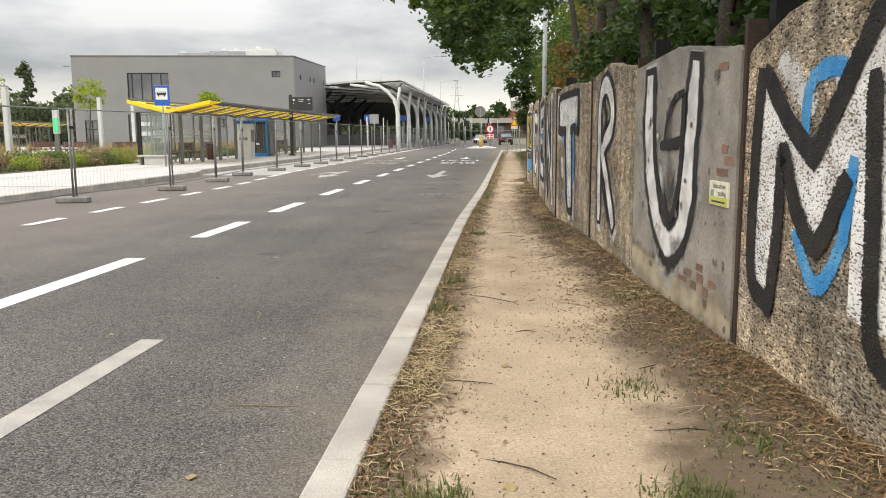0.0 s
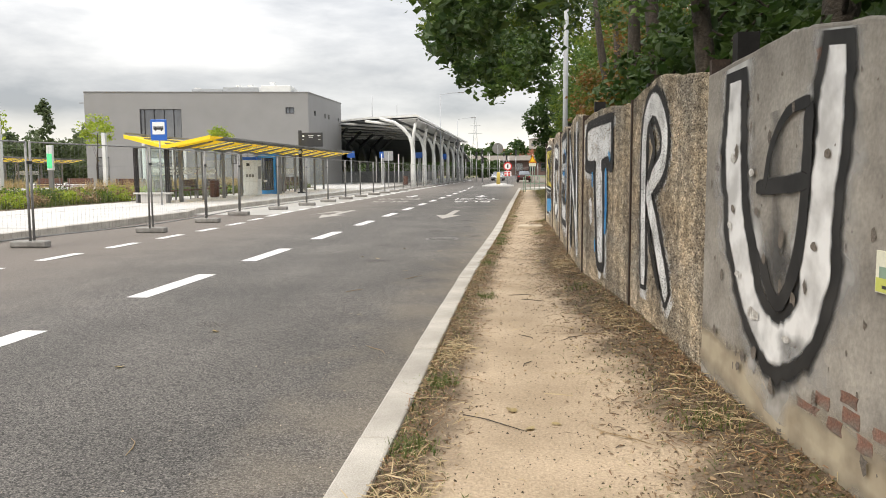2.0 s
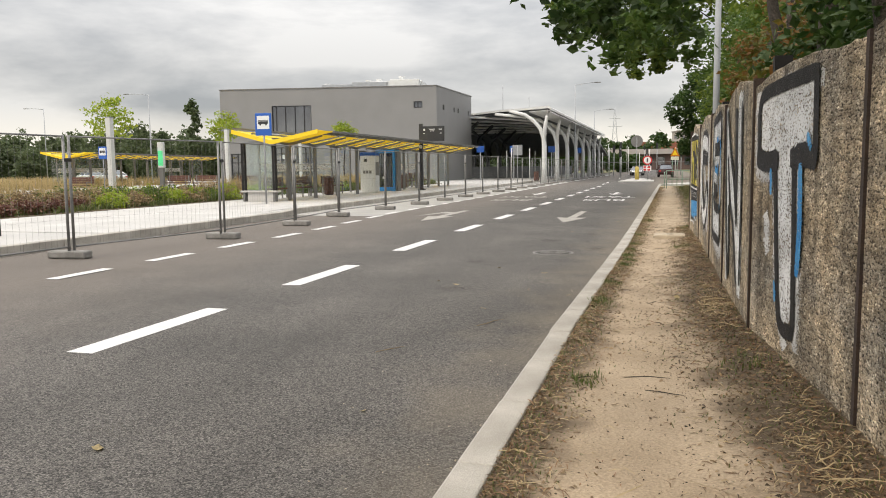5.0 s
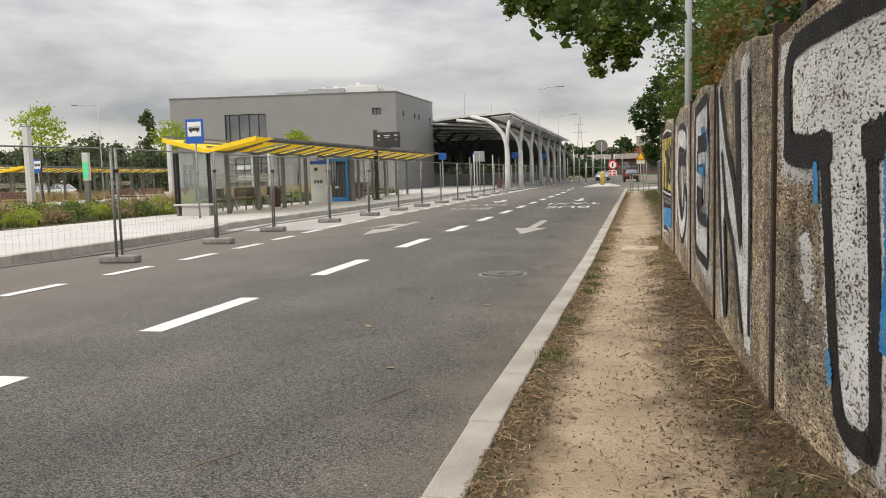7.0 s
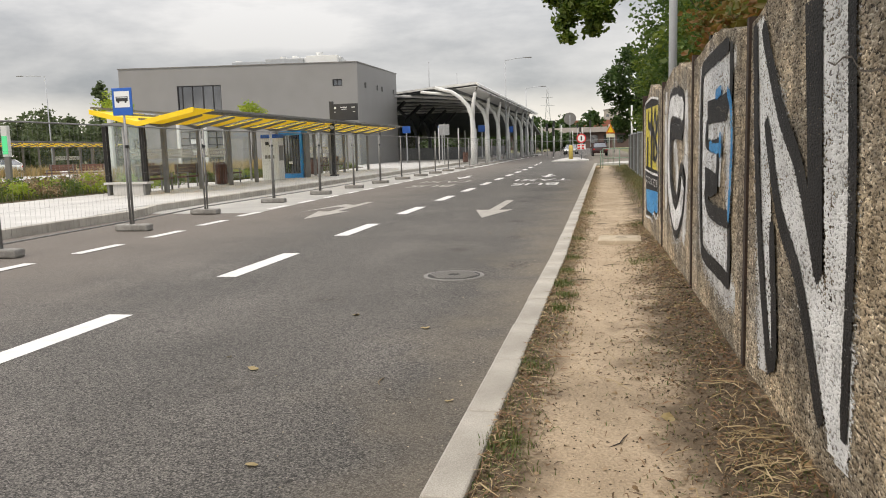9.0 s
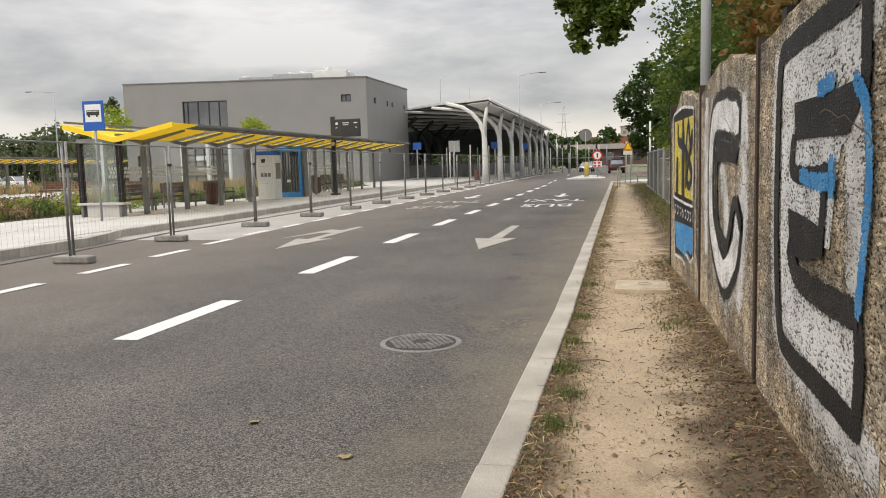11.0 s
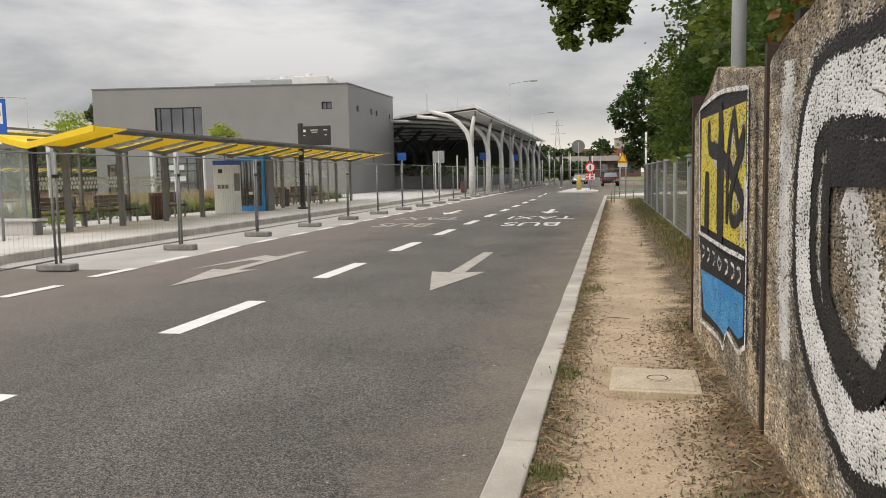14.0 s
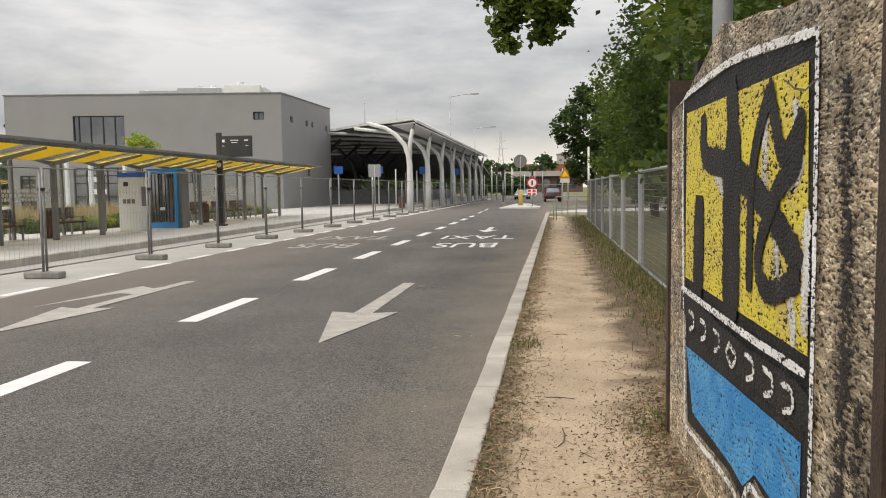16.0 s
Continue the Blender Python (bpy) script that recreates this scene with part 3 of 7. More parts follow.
def leaves(name, centres, size, material, parent, seed=1, flat=0.5):
    """A crown: one folded, pointed leaf at each centre."""
    rng = np.random.default_rng(seed)
    n = len(centres)
    d = rng.normal(size=(n, 3))
    d[:, 2] = d[:, 2] * flat - 0.35
    d /= np.linalg.norm(d, axis=1)[:, None]
    r = rng.normal(size=(n, 3))
    s = np.cross(d, r)
    s /= np.linalg.norm(s, axis=1)[:, None]
    nn = np.cross(d, s)
    ln = (size * rng.uniform(0.6, 1.35, n))[:, None]
    base = centres - d * ln * 0.5
    a = centres + s * ln * 0.34 + nn * ln * 0.08 - d * ln * 0.05
    b = centres - s * ln * 0.34 + nn * ln * 0.08 - d * ln * 0.05
    tip = centres + d * ln * 0.5
    v = np.concatenate([base, a, tip, b], 0)
    i = np.arange(n)
    f = np.concatenate([np.stack([i, i + n, i + 2 * n], 1), np.stack([i, i + 2 * n, i + 3 * n], 1)], 0)
    return raw(name, v, f, material, parent)


def clumps(rng, centre, radii, count, per, spread):
    """Places in many loose clumps, thicker towards the outside of an ellipsoid."""
    d = rng.normal(size=(count, 3))
    d /= np.linalg.norm(d, axis=1)[:, None]
    d *= (rng.uniform(0.15, 1.0, count) ** 0.45)[:, None]
    c = np.asarray(centre) + d * np.asarray(radii)
    p = np.repeat(c, per, 0) + rng.normal(size=(count * per, 3)) * spread * np.array([1, 1, 0.75])
    return p


# ---- ground, road, kerbs ----
def kerb_x(y):
    for y0, x0, y1, x1 in ((-60, -0.49, 15, -0.50), (15, -0.50, 23, -0.36), (23, -0.36, 35, -0.285), (35, -0.285, 90, 0.1)):
        if y <= y1:
            return x0 + (x1 - x0) * (y - y0) / (y1 - y0)
    return 0.1


PATH_Z, KERB_W = 0.10, 0.178
raw("ground", [(-1500, -600, -0.03), (1500, -600, -0.03), (1500, 2500, -0.03), (-1500, 2500, -0.03)], [(0, 1, 2, 3)], TURF,
    label="dull green open ground reaching to the horizon", category="ground", kind="structure")
raw("road", [(-11.2, -40, 0), (kerb_x(-40) + 0.1, -40, 0), (kerb_x(68) + 0.1, 68, 0), (6, 76, 0), (60, 78, 0), (60, 96, 0), (8, 99, 0), (4.5, 105, 0), (4, 330, 0), (-11.2, 330, 0)],
    [tuple(range(10))], ASPHALT, label="dark grey asphalt road with white lane markings", category="road", kind="structure")
raw("bus_bay", [(-11.3, 31.5, 0.004), (-10.9, 31.3, 0.004), (-9.4, 31.05, 0.004), (-7.95, 31.15, 0.004), (-8.1, 36, 0.004), (-8.12, 46, 0.004), (-8.2, 66, 0.004), (-8.0, 140, 0.004), (-11.3, 140, 0.004)], [tuple(range(9))], BAY,
    label="pale concrete bus bay beside the asphalt road", category="bus bay", kind="structure")


def platform_x(y):
    """Road face of the platform kerb: it steps back where the bus bay begins."""
    return -10.58 if y < 30.2 else -11.18 if y > 32.0 else -10.58 - 0.6 * (y - 30.2) / 1.8


platform = new("pavement")
tagged(platform, "pale concrete bus platform pavement behind a raised kerb", "pavement", kind="structure")
part("base", prism(bmesh.new(), [(-62, -40), (-10.76, -40), (-10.76, 30.2), (-11.36, 32.0), (-11.36, 160), (-62, 160)], "z", -0.3, 0.168), SLAB, platform)
edge = mesh_of("kerb_stone", bx(bmesh.new(), -0.2, 0.0, 0.004, 0.996, -0.2, 0.18, 0.012), KERB)
for k in range(110):
    ob = new("kerb_stone", edge)
    ob.parent = platform
    ob.location = (platform_x(6 + k), 6 + k, 0)
    ob.rotation_euler = (0, 0, -math.atan(platform_x(7 + k) - platform_x(6 + k)))
slab = mesh_of("paving_slab", bx(bmesh.new(), 0.004, 0.796, 0.004, 1.596, 0, 0.014), SLAB)
for i in range(8):
    for k in range(26):
        ob = new("paving_slab", slab)
        ob.parent = platform
        ob.location = (min(platform_x(22.4 + 1.6 * k), platform_x(24 + 1.6 * k)) - 1.0 - 0.8 * i, 22.4 + 1.6 * k, 0.168)

# near kerb: one concrete stone a metre
kerb = new("kerb")
tagged(kerb, "weathered pale concrete kerb between asphalt and sand path", "kerb", kind="structure")
stone = mesh_of("kerb_stone", bx(bmesh.new(), 0, KERB_W, 0.003, 0.997, -0.2, 0.112, 0.014), KERB)
rk = random.Random(4)
for k in range(-4, 68):
    ob = new("kerb_stone", stone)
    ob.parent = kerb
    ob.location = (kerb_x(k) + rk.uniform(-0.004, 0.004), k, rk.uniform(-0.005, 0.004))
    ob.rotation_euler = (0, 0, -math.atan(kerb_x(k + 1) - kerb_x(k)) + radians(rk.uniform(-0.1, 0.1)))

# trodden sand path, gently uneven
WALL = [(1.88, 5.4), (1.71, 7.85), (1.49, 10.36), (1.345, 12.92), (1.07, 15.35), (1.03, 17.88), (1.02, 20.45), (0.98, 23.22), (0.90, 25.95)]


def wall_x(y):
    pts = [(2.3, -6.0)] + WALL + [(1.6, 28.5), (1.8, 60.0), (3.0, 75.0)]
    for (xa, ya), (xb, yb) in zip(pts, pts[1:]):
        if ya <= y <= yb:
            return xa + (xb - xa) * (y - ya) / (yb - ya)
    return 2.3 if y < 0 else 3.0


def path_z(x, y):
    u = (x - kerb_x(y) - KERB_W) / max(0.3, wall_x(y) - kerb_x(y) - KERB_W)
    z = PATH_Z - 0.012 + 0.018 * noise.noise((x * 1.6, y * 1.2, 3.0)) + 0.006 * noise.noise((x * 7, y * 7, 9.0))
    z += 0.05 * max(0.0, min(u, 1.3) - 0.72) / 0.28
    return z - 0.02 * max(0.0, 1 - abs(u - 0.45) / 0.25)


def strip(name, material, f0, f1, y0, y1, nu, step, **tags):
    vs, fs = [], []
    rows = int((y1 - y0) / step)
    for r in range(rows + 1):
        y = y0 + r * step
        for k in range(nu + 1):
            x = f0(y) + (f1(y) - f0(y)) * k / nu
            vs.append((x, y, path_z(x, y)))
    for r in range(rows):
        for k in range(nu):
            a = r * (nu + 1) + k
            fs.append((a, a + 1, a + nu + 2, a + nu + 1))
    ob = raw(name, vs, fs, material, **tags)
    for p in ob.data.polygons:
        p.use_smooth = True
    return ob


def sand_mat():
    """Bare sand down the middle, soil and litter towards the kerb and along the wall, with ragged limits."""
    m = mat("sand_path", (0.475, 0.37, 0.258), (0.335, 0.256, 0.172), scale=1.4, rough=0.95, bump=0.7, bscale=70, fine=0.2, detail=9, bdist=0.012)
    nt = m.node_tree
    N, L = nt.nodes, nt.links
    p = N["Principled BSDF"]
    src = p.inputs["Base Color"].links[0].from_socket
    co = N.new("ShaderNodeTexCoord")
    sep = N.new("ShaderNodeSeparateXYZ")
    L.new(co.outputs["Object"], sep.inputs["Vector"])
    nz = N.new("ShaderNodeTexNoise")
    nz.inputs["Scale"].default_value, nz.inputs["Detail"].default_value = 2.4, 9.0
    L.new(co.outputs["Object"], nz.inputs["Vector"])

    def math_node(op, a, b):
        n = N.new("ShaderNodeMath")
        n.operation = op
        for k, v in enumerate((a, b)):
            if isinstance(v, (int, float)):
                n.inputs[k].default_value = v
            else:
                L.new(v, n.inputs[k])
        return n.outputs["Value"]

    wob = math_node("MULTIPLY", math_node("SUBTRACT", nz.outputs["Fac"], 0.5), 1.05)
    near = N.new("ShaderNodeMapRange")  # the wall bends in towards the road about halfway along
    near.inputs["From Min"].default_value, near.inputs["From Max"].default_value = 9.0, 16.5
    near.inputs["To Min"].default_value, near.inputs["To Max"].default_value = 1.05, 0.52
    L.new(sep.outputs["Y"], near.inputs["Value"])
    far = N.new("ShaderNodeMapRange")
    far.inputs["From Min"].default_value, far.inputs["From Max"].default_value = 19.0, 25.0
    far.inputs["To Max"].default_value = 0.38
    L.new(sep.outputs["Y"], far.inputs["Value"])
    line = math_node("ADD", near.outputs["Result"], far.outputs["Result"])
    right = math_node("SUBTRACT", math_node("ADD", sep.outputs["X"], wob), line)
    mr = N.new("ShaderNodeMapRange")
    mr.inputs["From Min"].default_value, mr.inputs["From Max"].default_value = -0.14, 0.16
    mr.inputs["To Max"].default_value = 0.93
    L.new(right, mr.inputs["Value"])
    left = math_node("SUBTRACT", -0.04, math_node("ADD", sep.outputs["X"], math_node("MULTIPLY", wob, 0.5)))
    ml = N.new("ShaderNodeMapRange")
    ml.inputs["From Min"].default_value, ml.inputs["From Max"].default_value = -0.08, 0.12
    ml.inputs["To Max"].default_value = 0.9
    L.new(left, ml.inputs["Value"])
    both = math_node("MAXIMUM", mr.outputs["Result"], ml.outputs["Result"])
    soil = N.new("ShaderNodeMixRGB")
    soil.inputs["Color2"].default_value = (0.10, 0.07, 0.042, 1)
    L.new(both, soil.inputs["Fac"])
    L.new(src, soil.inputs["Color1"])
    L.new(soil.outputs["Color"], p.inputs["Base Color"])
    return m


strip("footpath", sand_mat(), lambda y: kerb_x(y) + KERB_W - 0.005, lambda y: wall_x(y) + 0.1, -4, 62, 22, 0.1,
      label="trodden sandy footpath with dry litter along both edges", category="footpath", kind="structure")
strip("verge", TURF, lambda y: wall_x(y) + 0.1, lambda y: wall_x(y) + 60, -4, 67, 6, 1.0,
      label="rough shaded ground under the trees", category="ground", kind="structure")


# ---- road markings ----
def marking(name, outline, material, label, z=0.004):
    return raw(name, [(x, y, z) for x, y in outline], [tuple(range(len(outline)))], material, label=label, category="road marking", kind="structure")


for far in (11.9, 15.86, 19.6, 23.76, 28.02, 32.26, 36.5, 40.7, 44.9, 49.1, 53.3, 57.5, 61.7, 65.9):
    near = far - (2.9 if far < 12 else 2.05)
    marking("lane_line", [(-4.25, near), (-4.0, near), (-4.0, far), (-4.25, far)], MARK, "white dashed lane line on asphalt")
marking("lane_line", [(-2.33, 2.0), (-2.16, 2.0), (-2.16, 8.23), (-2.33, 8.23)], MARK_OLD, "worn greyish white line on asphalt")
for k in range(-3, 22):
    y = 18.5 + 2.13 * k
    x = -7.5 if y < 26 else max(-8.05, -7.5 - 0.075 * (y - 26))
    marking("edge_line", [(x - 0.2, y - 1.15), (x, y - 1.15), (x, y), (x - 0.2, y)], MARK, "short white dashes along the bus bay", 0.009)
marking("edge_line", [(-8.3, 66), (-8.12, 66), (-7.9, 130), (-8.08, 130)], MARK, "white line along the bus bay", 0.009)
for x0, z0 in ((-4.2, 70), (-4.3, 76), (-4.6, 100)):
    marking("lane_line", [(x0 - 0.12, z0), (x0, z0), (x0 - 0.1, z0 + 4), (x0 - 0.22, z0 + 4)], MARK, "white lane line on asphalt")


def arrow(x, y, s, material=MARK_OLD):
    """Straight-ahead arrow whose head points towards -y."""
    o = [(0, 0), (0.43 * s, 2.05), (0.12 * s, 1.95), (0.12, 5.1), (-0.08, 5.1), (-0.12 * s, 1.95), (-0.43 * s, 2.05)]
    marking("lane_arrow", [(x + a, y + b) for a, b in o], material, "pale painted lane arrow on asphalt", 0.008)


arrow(-2.13, 29.0, 1.0)
arrow(-6.05, 29.2, 0.95)
marking("lane_arrow", [(-6.9, 31.2), (-6.55, 33.6), (-6.2, 33.3), (-6.0, 34.2), (-5.93, 34.2), (-6.05, 32.6), (-6.45, 32.7)], MARK_OLD, "pale painted turning arrow on asphalt")
for cx in (-2.1, -6.1):
    for word, y in (("BUS", 42.9), ("TAXI", 46.4)):
        ob = words("lane_lettering", word, 1.05, MARK if cx > -4 else MARK_OLD, pose(cx, y, 0.004, 0, 0, 180), bold=0.006, stretch=2.3)
        tagged(ob, f"white painted word {word} on the asphalt", "road marking", kind="structure")
    marking("lane_arrow", [(cx, 49.0), (cx + 0.38, 50.6), (cx + 0.1, 50.4), (cx + 0.1, 52.6), (cx - 0.1, 52.6), (cx - 0.1, 50.4), (cx - 0.38, 50.6)], MARK, "white painted lane arrow on asphalt")

# worn pale blotches with ragged limits, manhole
DUST = spray_mat("dust_on_asphalt", (0.20, 0.185, 0.165), 0.52, 1.0, 40.0, second=(0.15, 0.14, 0.126), blur=0.5)


def blotch(x, y, rx, ry, seed):
    r = random.Random(seed)
    bm = bmesh.new()
    uv = bm.loops.layers.uv.verify()
    hub = bm.verts.new((x, y, 0.004))
    rim = [bm.verts.new((x + rx * math.cos(i * math.pi / 10) * r.uniform(0.85, 1.15), y + ry * math.sin(i * math.pi / 10) * r.uniform(0.85, 1.15), 0.003)) for i in range(20)]
    for i in range(20):
        f = bm.faces.new((hub, rim[i], rim[(i + 1) % 20]))
        for loop, v in zip(f.loops, (0.5, 0.0, 0.0)):
            loop[uv].uv = (0.5, v)
    solid("dust_patch", bm, DUST, "pale dusty patch on the asphalt", "dust", kind="structure")


for k, (x, y, rx, ry) in enumerate(((-2.05, 17.7, 0.34, 0.42), (-1.75, 24.1, 0.38, 0.48), (-1.35, 28.2, 0.3, 0.45), (-0.75, 22.6, 0.34, 0.55), (-2.6, 12.3, 0.3, 0.3), (-1.7, 33.6, 0.3, 0.7), (-1.1, 25.6, 0.3, 0.4), (-2.4, 20.4, 0.25, 0.3))):
    blotch(x, y, rx, ry, k)

CASTIRON = mat("cast_iron", (0.24, 0.23, 0.215), (0.17, 0.163, 0.153), scale=9, rough=0.7, metal=0.2, bump=0.3, bscale=60, fine=0.25)
# Darker tone for the lid between its studs, and for the plug ring.
IRONDARK = mat("dark_cast_iron", (0.05, 0.048, 0.045), (0.035, 0.033, 0.031), scale=9, rough=0.9, bscale=60, fine=0.25)
manhole = thing("manhole_cover", pose(-1.41, 21.86, 0), "round cast iron manhole cover with raised studs in asphalt", "manhole cover")
bm = bmesh.new()
tube(bm, [(0, 0, -0.05), (0, 0, 0.006)], 0.345, 40)
part("rim", bm, CASTIRON, manhole)
bm = bmesh.new()
tube(bm, [(0, 0, 0.0), (0, 0, 0.009)], 0.30, 40)
part("lid", bm, IRONDARK, manhole)
for i in range(-5, 6):
    for j in range(-5, 6):
        x, y = i * 0.052 + (j % 2) * 0.026, j * 0.047
        if x * x + y * y < 0.27 ** 2 and x * x + y * y > 0.06 ** 2:
            ob = new("stud", bpy.data.meshes.get("stud") or mesh_of("stud", bx(bmesh.new(), -0.018, 0.018, -0.014, 0.014, 0, 0.016), CASTIRON))
            ob.parent = manhole
            ob.location = (x, y, 0.002)

SANDY = mat("sandy_concrete", (0.52, 0.44, 0.33), (0.40, 0.33, 0.24), scale=4, rough=0.95, bump=0.4, bscale=70, fine=0.2)
cover = thing("inspection_cover", pose(0.49, 24.3, 0.10, 0, 0, -2), "square concrete inspection cover lying in the sand path", "cover")
part("frame", bx(bmesh.new(), -0.29, 0.29, -0.31, 0.31, -0.05, 0.028, 0.008), SANDY, cover)
part("lid", bx(bmesh.new(), -0.25, 0.25, -0.27, 0.27, 0.02, 0.036, 0.006), SANDY, cover)
bm = bmesh.new()
tube(bm, [(0.02, 0, 0.03), (0.02, 0, 0.04)], 0.09, 20)
part("plug", bm, SANDY, cover)
# Dark ring drawn on the plug in place of its shadow edge.
bm = bmesh.new()
ring = [(0.02 + 0.068 * math.cos(i * math.pi / 12), 0.068 * math.sin(i * math.pi / 12), 0.037) for i in range(25)]
tube(bm, ring, 0.006, 5, False)
part("ring", bm, IRONDARK, cover, "dark ring on the plug standing for its shadow edge")


# ---- the painted wall ----
def smooth_line(pts, per=10):
    pts = [Vector((*p, 0)) for p in pts]
    q = [pts[0] * 2 - pts[1]] + pts + [pts[-1] * 2 - pts[-2]]
    out = []
    for a, b, c, d in zip(q, q[1:], q[2:], q[3:]):
        for k in range(per):
            t = k / per
            out.append(0.5 * (2 * b + (c - a) * t + (2 * a - 5 * b + 4 * c - d) * t * t + (3 * b - a - 3 * c + d) * t ** 3))
    return out + [pts[-1]]


def ribbon(bm, pts, width, y, rng, curved=True):
    """A sprayed line on a panel: local x along the wall, z up, y out of it."""
    line = smooth_line(pts) if curved else smooth_line(pts, 1)
    left, right = [], []
    for i, p in enumerate(line):
        d = (line[min(i + 1, len(line) - 1)] - line[max(i - 1, 0)]).normalized()
        n = Vector((-d.y, d.x, 0))
        if i == 0:
            p = p - d * width * 0.3
        if i == len(line) - 1:
            p = p + d * width * 0.3
        w = width * (0.5 if 0 < i < len(line) - 1 else 0.36)
        left.append(bm.verts.new((p.x + n.x * w * rng.uniform(0.95, 1.05), y, p.y + n.y * w * rng.uniform(0.95, 1.05))))
        right.append(bm.verts.new((p.x - n.x * w * rng.uniform(0.93, 1.07), y, p.y - n.y * w * rng.uniform(0.93, 1.07))))
    uv = bm.loops.layers.uv.verify()
    for k in range(len(line) - 1):
        f = bm.faces.new((left[k], right[k], right[k + 1], left[k + 1]))
        for loop, v in zip(f.loops, (0.0, 1.0, 1.0, 0.0)):
            loop[uv].uv = (k * 0.1, v)


def keep_on(bm, panel):
    """Paint ends at the panel's top edge."""
    top = next(TOPS[key] for key, ob in PANELS.items() if ob is panel)
    for v in bm.verts:
        for (u0, z0), (u1, z1) in zip(top, top[1:]):
            if u0 <= v.co.x <= u1:
                v.co.z = min(v.co.z, z0 + (z1 - z0) * (v.co.x - u0) / (u1 - u0) - 0.03)


def sprayed(name, panel, strokes, width, y, material, seed=1, curved=True):
    bm = bmesh.new()
    rng = random.Random(seed)
    for k, s in enumerate(strokes):
        ribbon(bm, s, width, y + 0.0005 * k, rng, curved)
    keep_on(bm, panel)
    return part(name, bm, material, panel)


def patch(name, panel, outline, y, material):
    bm = bmesh.new()
    f = bm.faces.new([bm.verts.new((u, y, z)) for u, z in outline])
    uv = bm.loops.layers.uv.verify()
    for loop in f.loops:
        loop[uv].uv = (0.5, 0.5)
    return part(name, bm, material, panel)


wall = new("wall_1")
tagged(wall, "old washed-concrete panel wall with black and white graffiti letters", "wall", kind="structure")
PANELS = {}
# top line of each panel: along, height
TOPS = {
    "M": [(0, 2.02), (1.5, 2.12), (2.0, 2.05), (2.47, 1.90)], "U": [(0, 1.95), (0.3, 1.98), (1.1, 2.08), (1.35, 2.08), (2.5, 2.02)],
    "R": [(0, 2.03), (0.75, 2.12), (1.45, 2.20), (2.46, 2.10)], "T": [(0, 2.06), (0.3, 2.08), (1.4, 2.14), (2.5, 2.06)],
    "N": [(0, 2.10), (1.2, 2.22), (1.9, 2.18), (2.46, 2.07)], "E": [(0, 2.04), (1.0, 2.18), (1.5, 2.20), (2.34, 2.13)],
    "C": [(0, 2.04), (0.36, 2.10), (1.12, 2.21), (1.8, 2.21), (2.86, 2.06)], "P": [(0, 2.04), (0.3, 2.06), (1.6, 2.23), (2.3, 2.03), (2.8, 1.95)],
}
pr = random.Random(11)
for key, (a, b) in zip("MURTNECP", zip(WALL, WALL[1:])):
    d = Vector((b[0] - a[0], b[1] - a[1], 0))
    length = d.length
    m = Matrix.Translation((a[0], a[1], 0)) @ Matrix.Rotation(math.atan2(d.y, d.x), 4, "Z")
    top = TOPS[key]
    outline = [(0.022, -0.1), (length - 0.022, -0.1)]
    crest = []
    for (u0, z0), (u1, z1) in zip(top, top[1:]):
        for k in range(5):
            t = k / 5
            crest.append((u0 + (u1 - u0) * t, z0 + (z1 - z0) * t + pr.uniform(-0.012, 0.012)))
    crest.append(top[-1])
    crest = [(min(max(u, 0.022), length - 0.022), z) for u, z in crest]
    crest[0] = (0.022, crest[0][1])
    crest[-1] = (length - 0.022, crest[-1][1])
    bm = bmesh.new()
    prism(bm, [(u, z) for u, z in outline + crest[::-1]], "y", -0.13, 0.0 if key != "U" else 0.03)
    es = [e for e in bm.edges if all(v.co.z > 1.5 for v in e.verts) and abs(e.verts[0].co.y - e.verts[1].co.y) < 1e-4]
    bmesh.ops.bevel(bm, geom=es, offset=0.012, segments=2, profile=0.5, affect="EDGES")
    ob = part("panel", bm, PLAIN if key == "U" else PEBBLE, wall, "smooth grey concrete panel with bricks showing" if key == "U" else "")
    ob.matrix_world = m
    PANELS[key] = ob
for k, (x, y) in enumerate(WALL):
    bm = bmesh.new()
    bx(bm, -0.064, 0.05, -0.032, 0.032, -0.1, 2.12 + pr.uniform(-0.03, 0.06))
    ob = part("post", bm, RUST, wall, "rusty brown steel post")
    ob.location = (x + 0.05, y, 0)
    ob = part("post_head", bx(bmesh.new(), 0.04, 0.17, -0.06, 0.06, 1.6, 2.28 + pr.uniform(-0.05, 0.05)), DEADBLACK, wall, "dark post head behind the panels")
    ob.location = (x + 0.09, y, 0)

# the letters, far end to near end: C E N T R U M, and a small picture
LETTERS = {
    "U": ([[(2.0, 1.84), (1.98, 1.35), (1.76, 0.82), (1.36, 0.58), (1.01, 0.78), (0.89, 1.39), (0.83, 1.86)]], 0.45, 0.25),
    "R": ([[(1.92, 0.50), (1.96, 1.20), (1.93, 1.80), (1.60, 1.98), (1.24, 1.78), (1.26, 1.50), (1.74, 1.26), (1.46, 0.92), (1.08, 0.50)]], 0.36, 0.21),
    "C": ([[(0.70, 1.74), (1.24, 1.80), (1.84, 1.75), (2.00, 1.30), (1.87, 0.90), (1.28, 0.62), (0.78, 0.82), (0.62, 1.06)]], 0.42, 0.25),
}
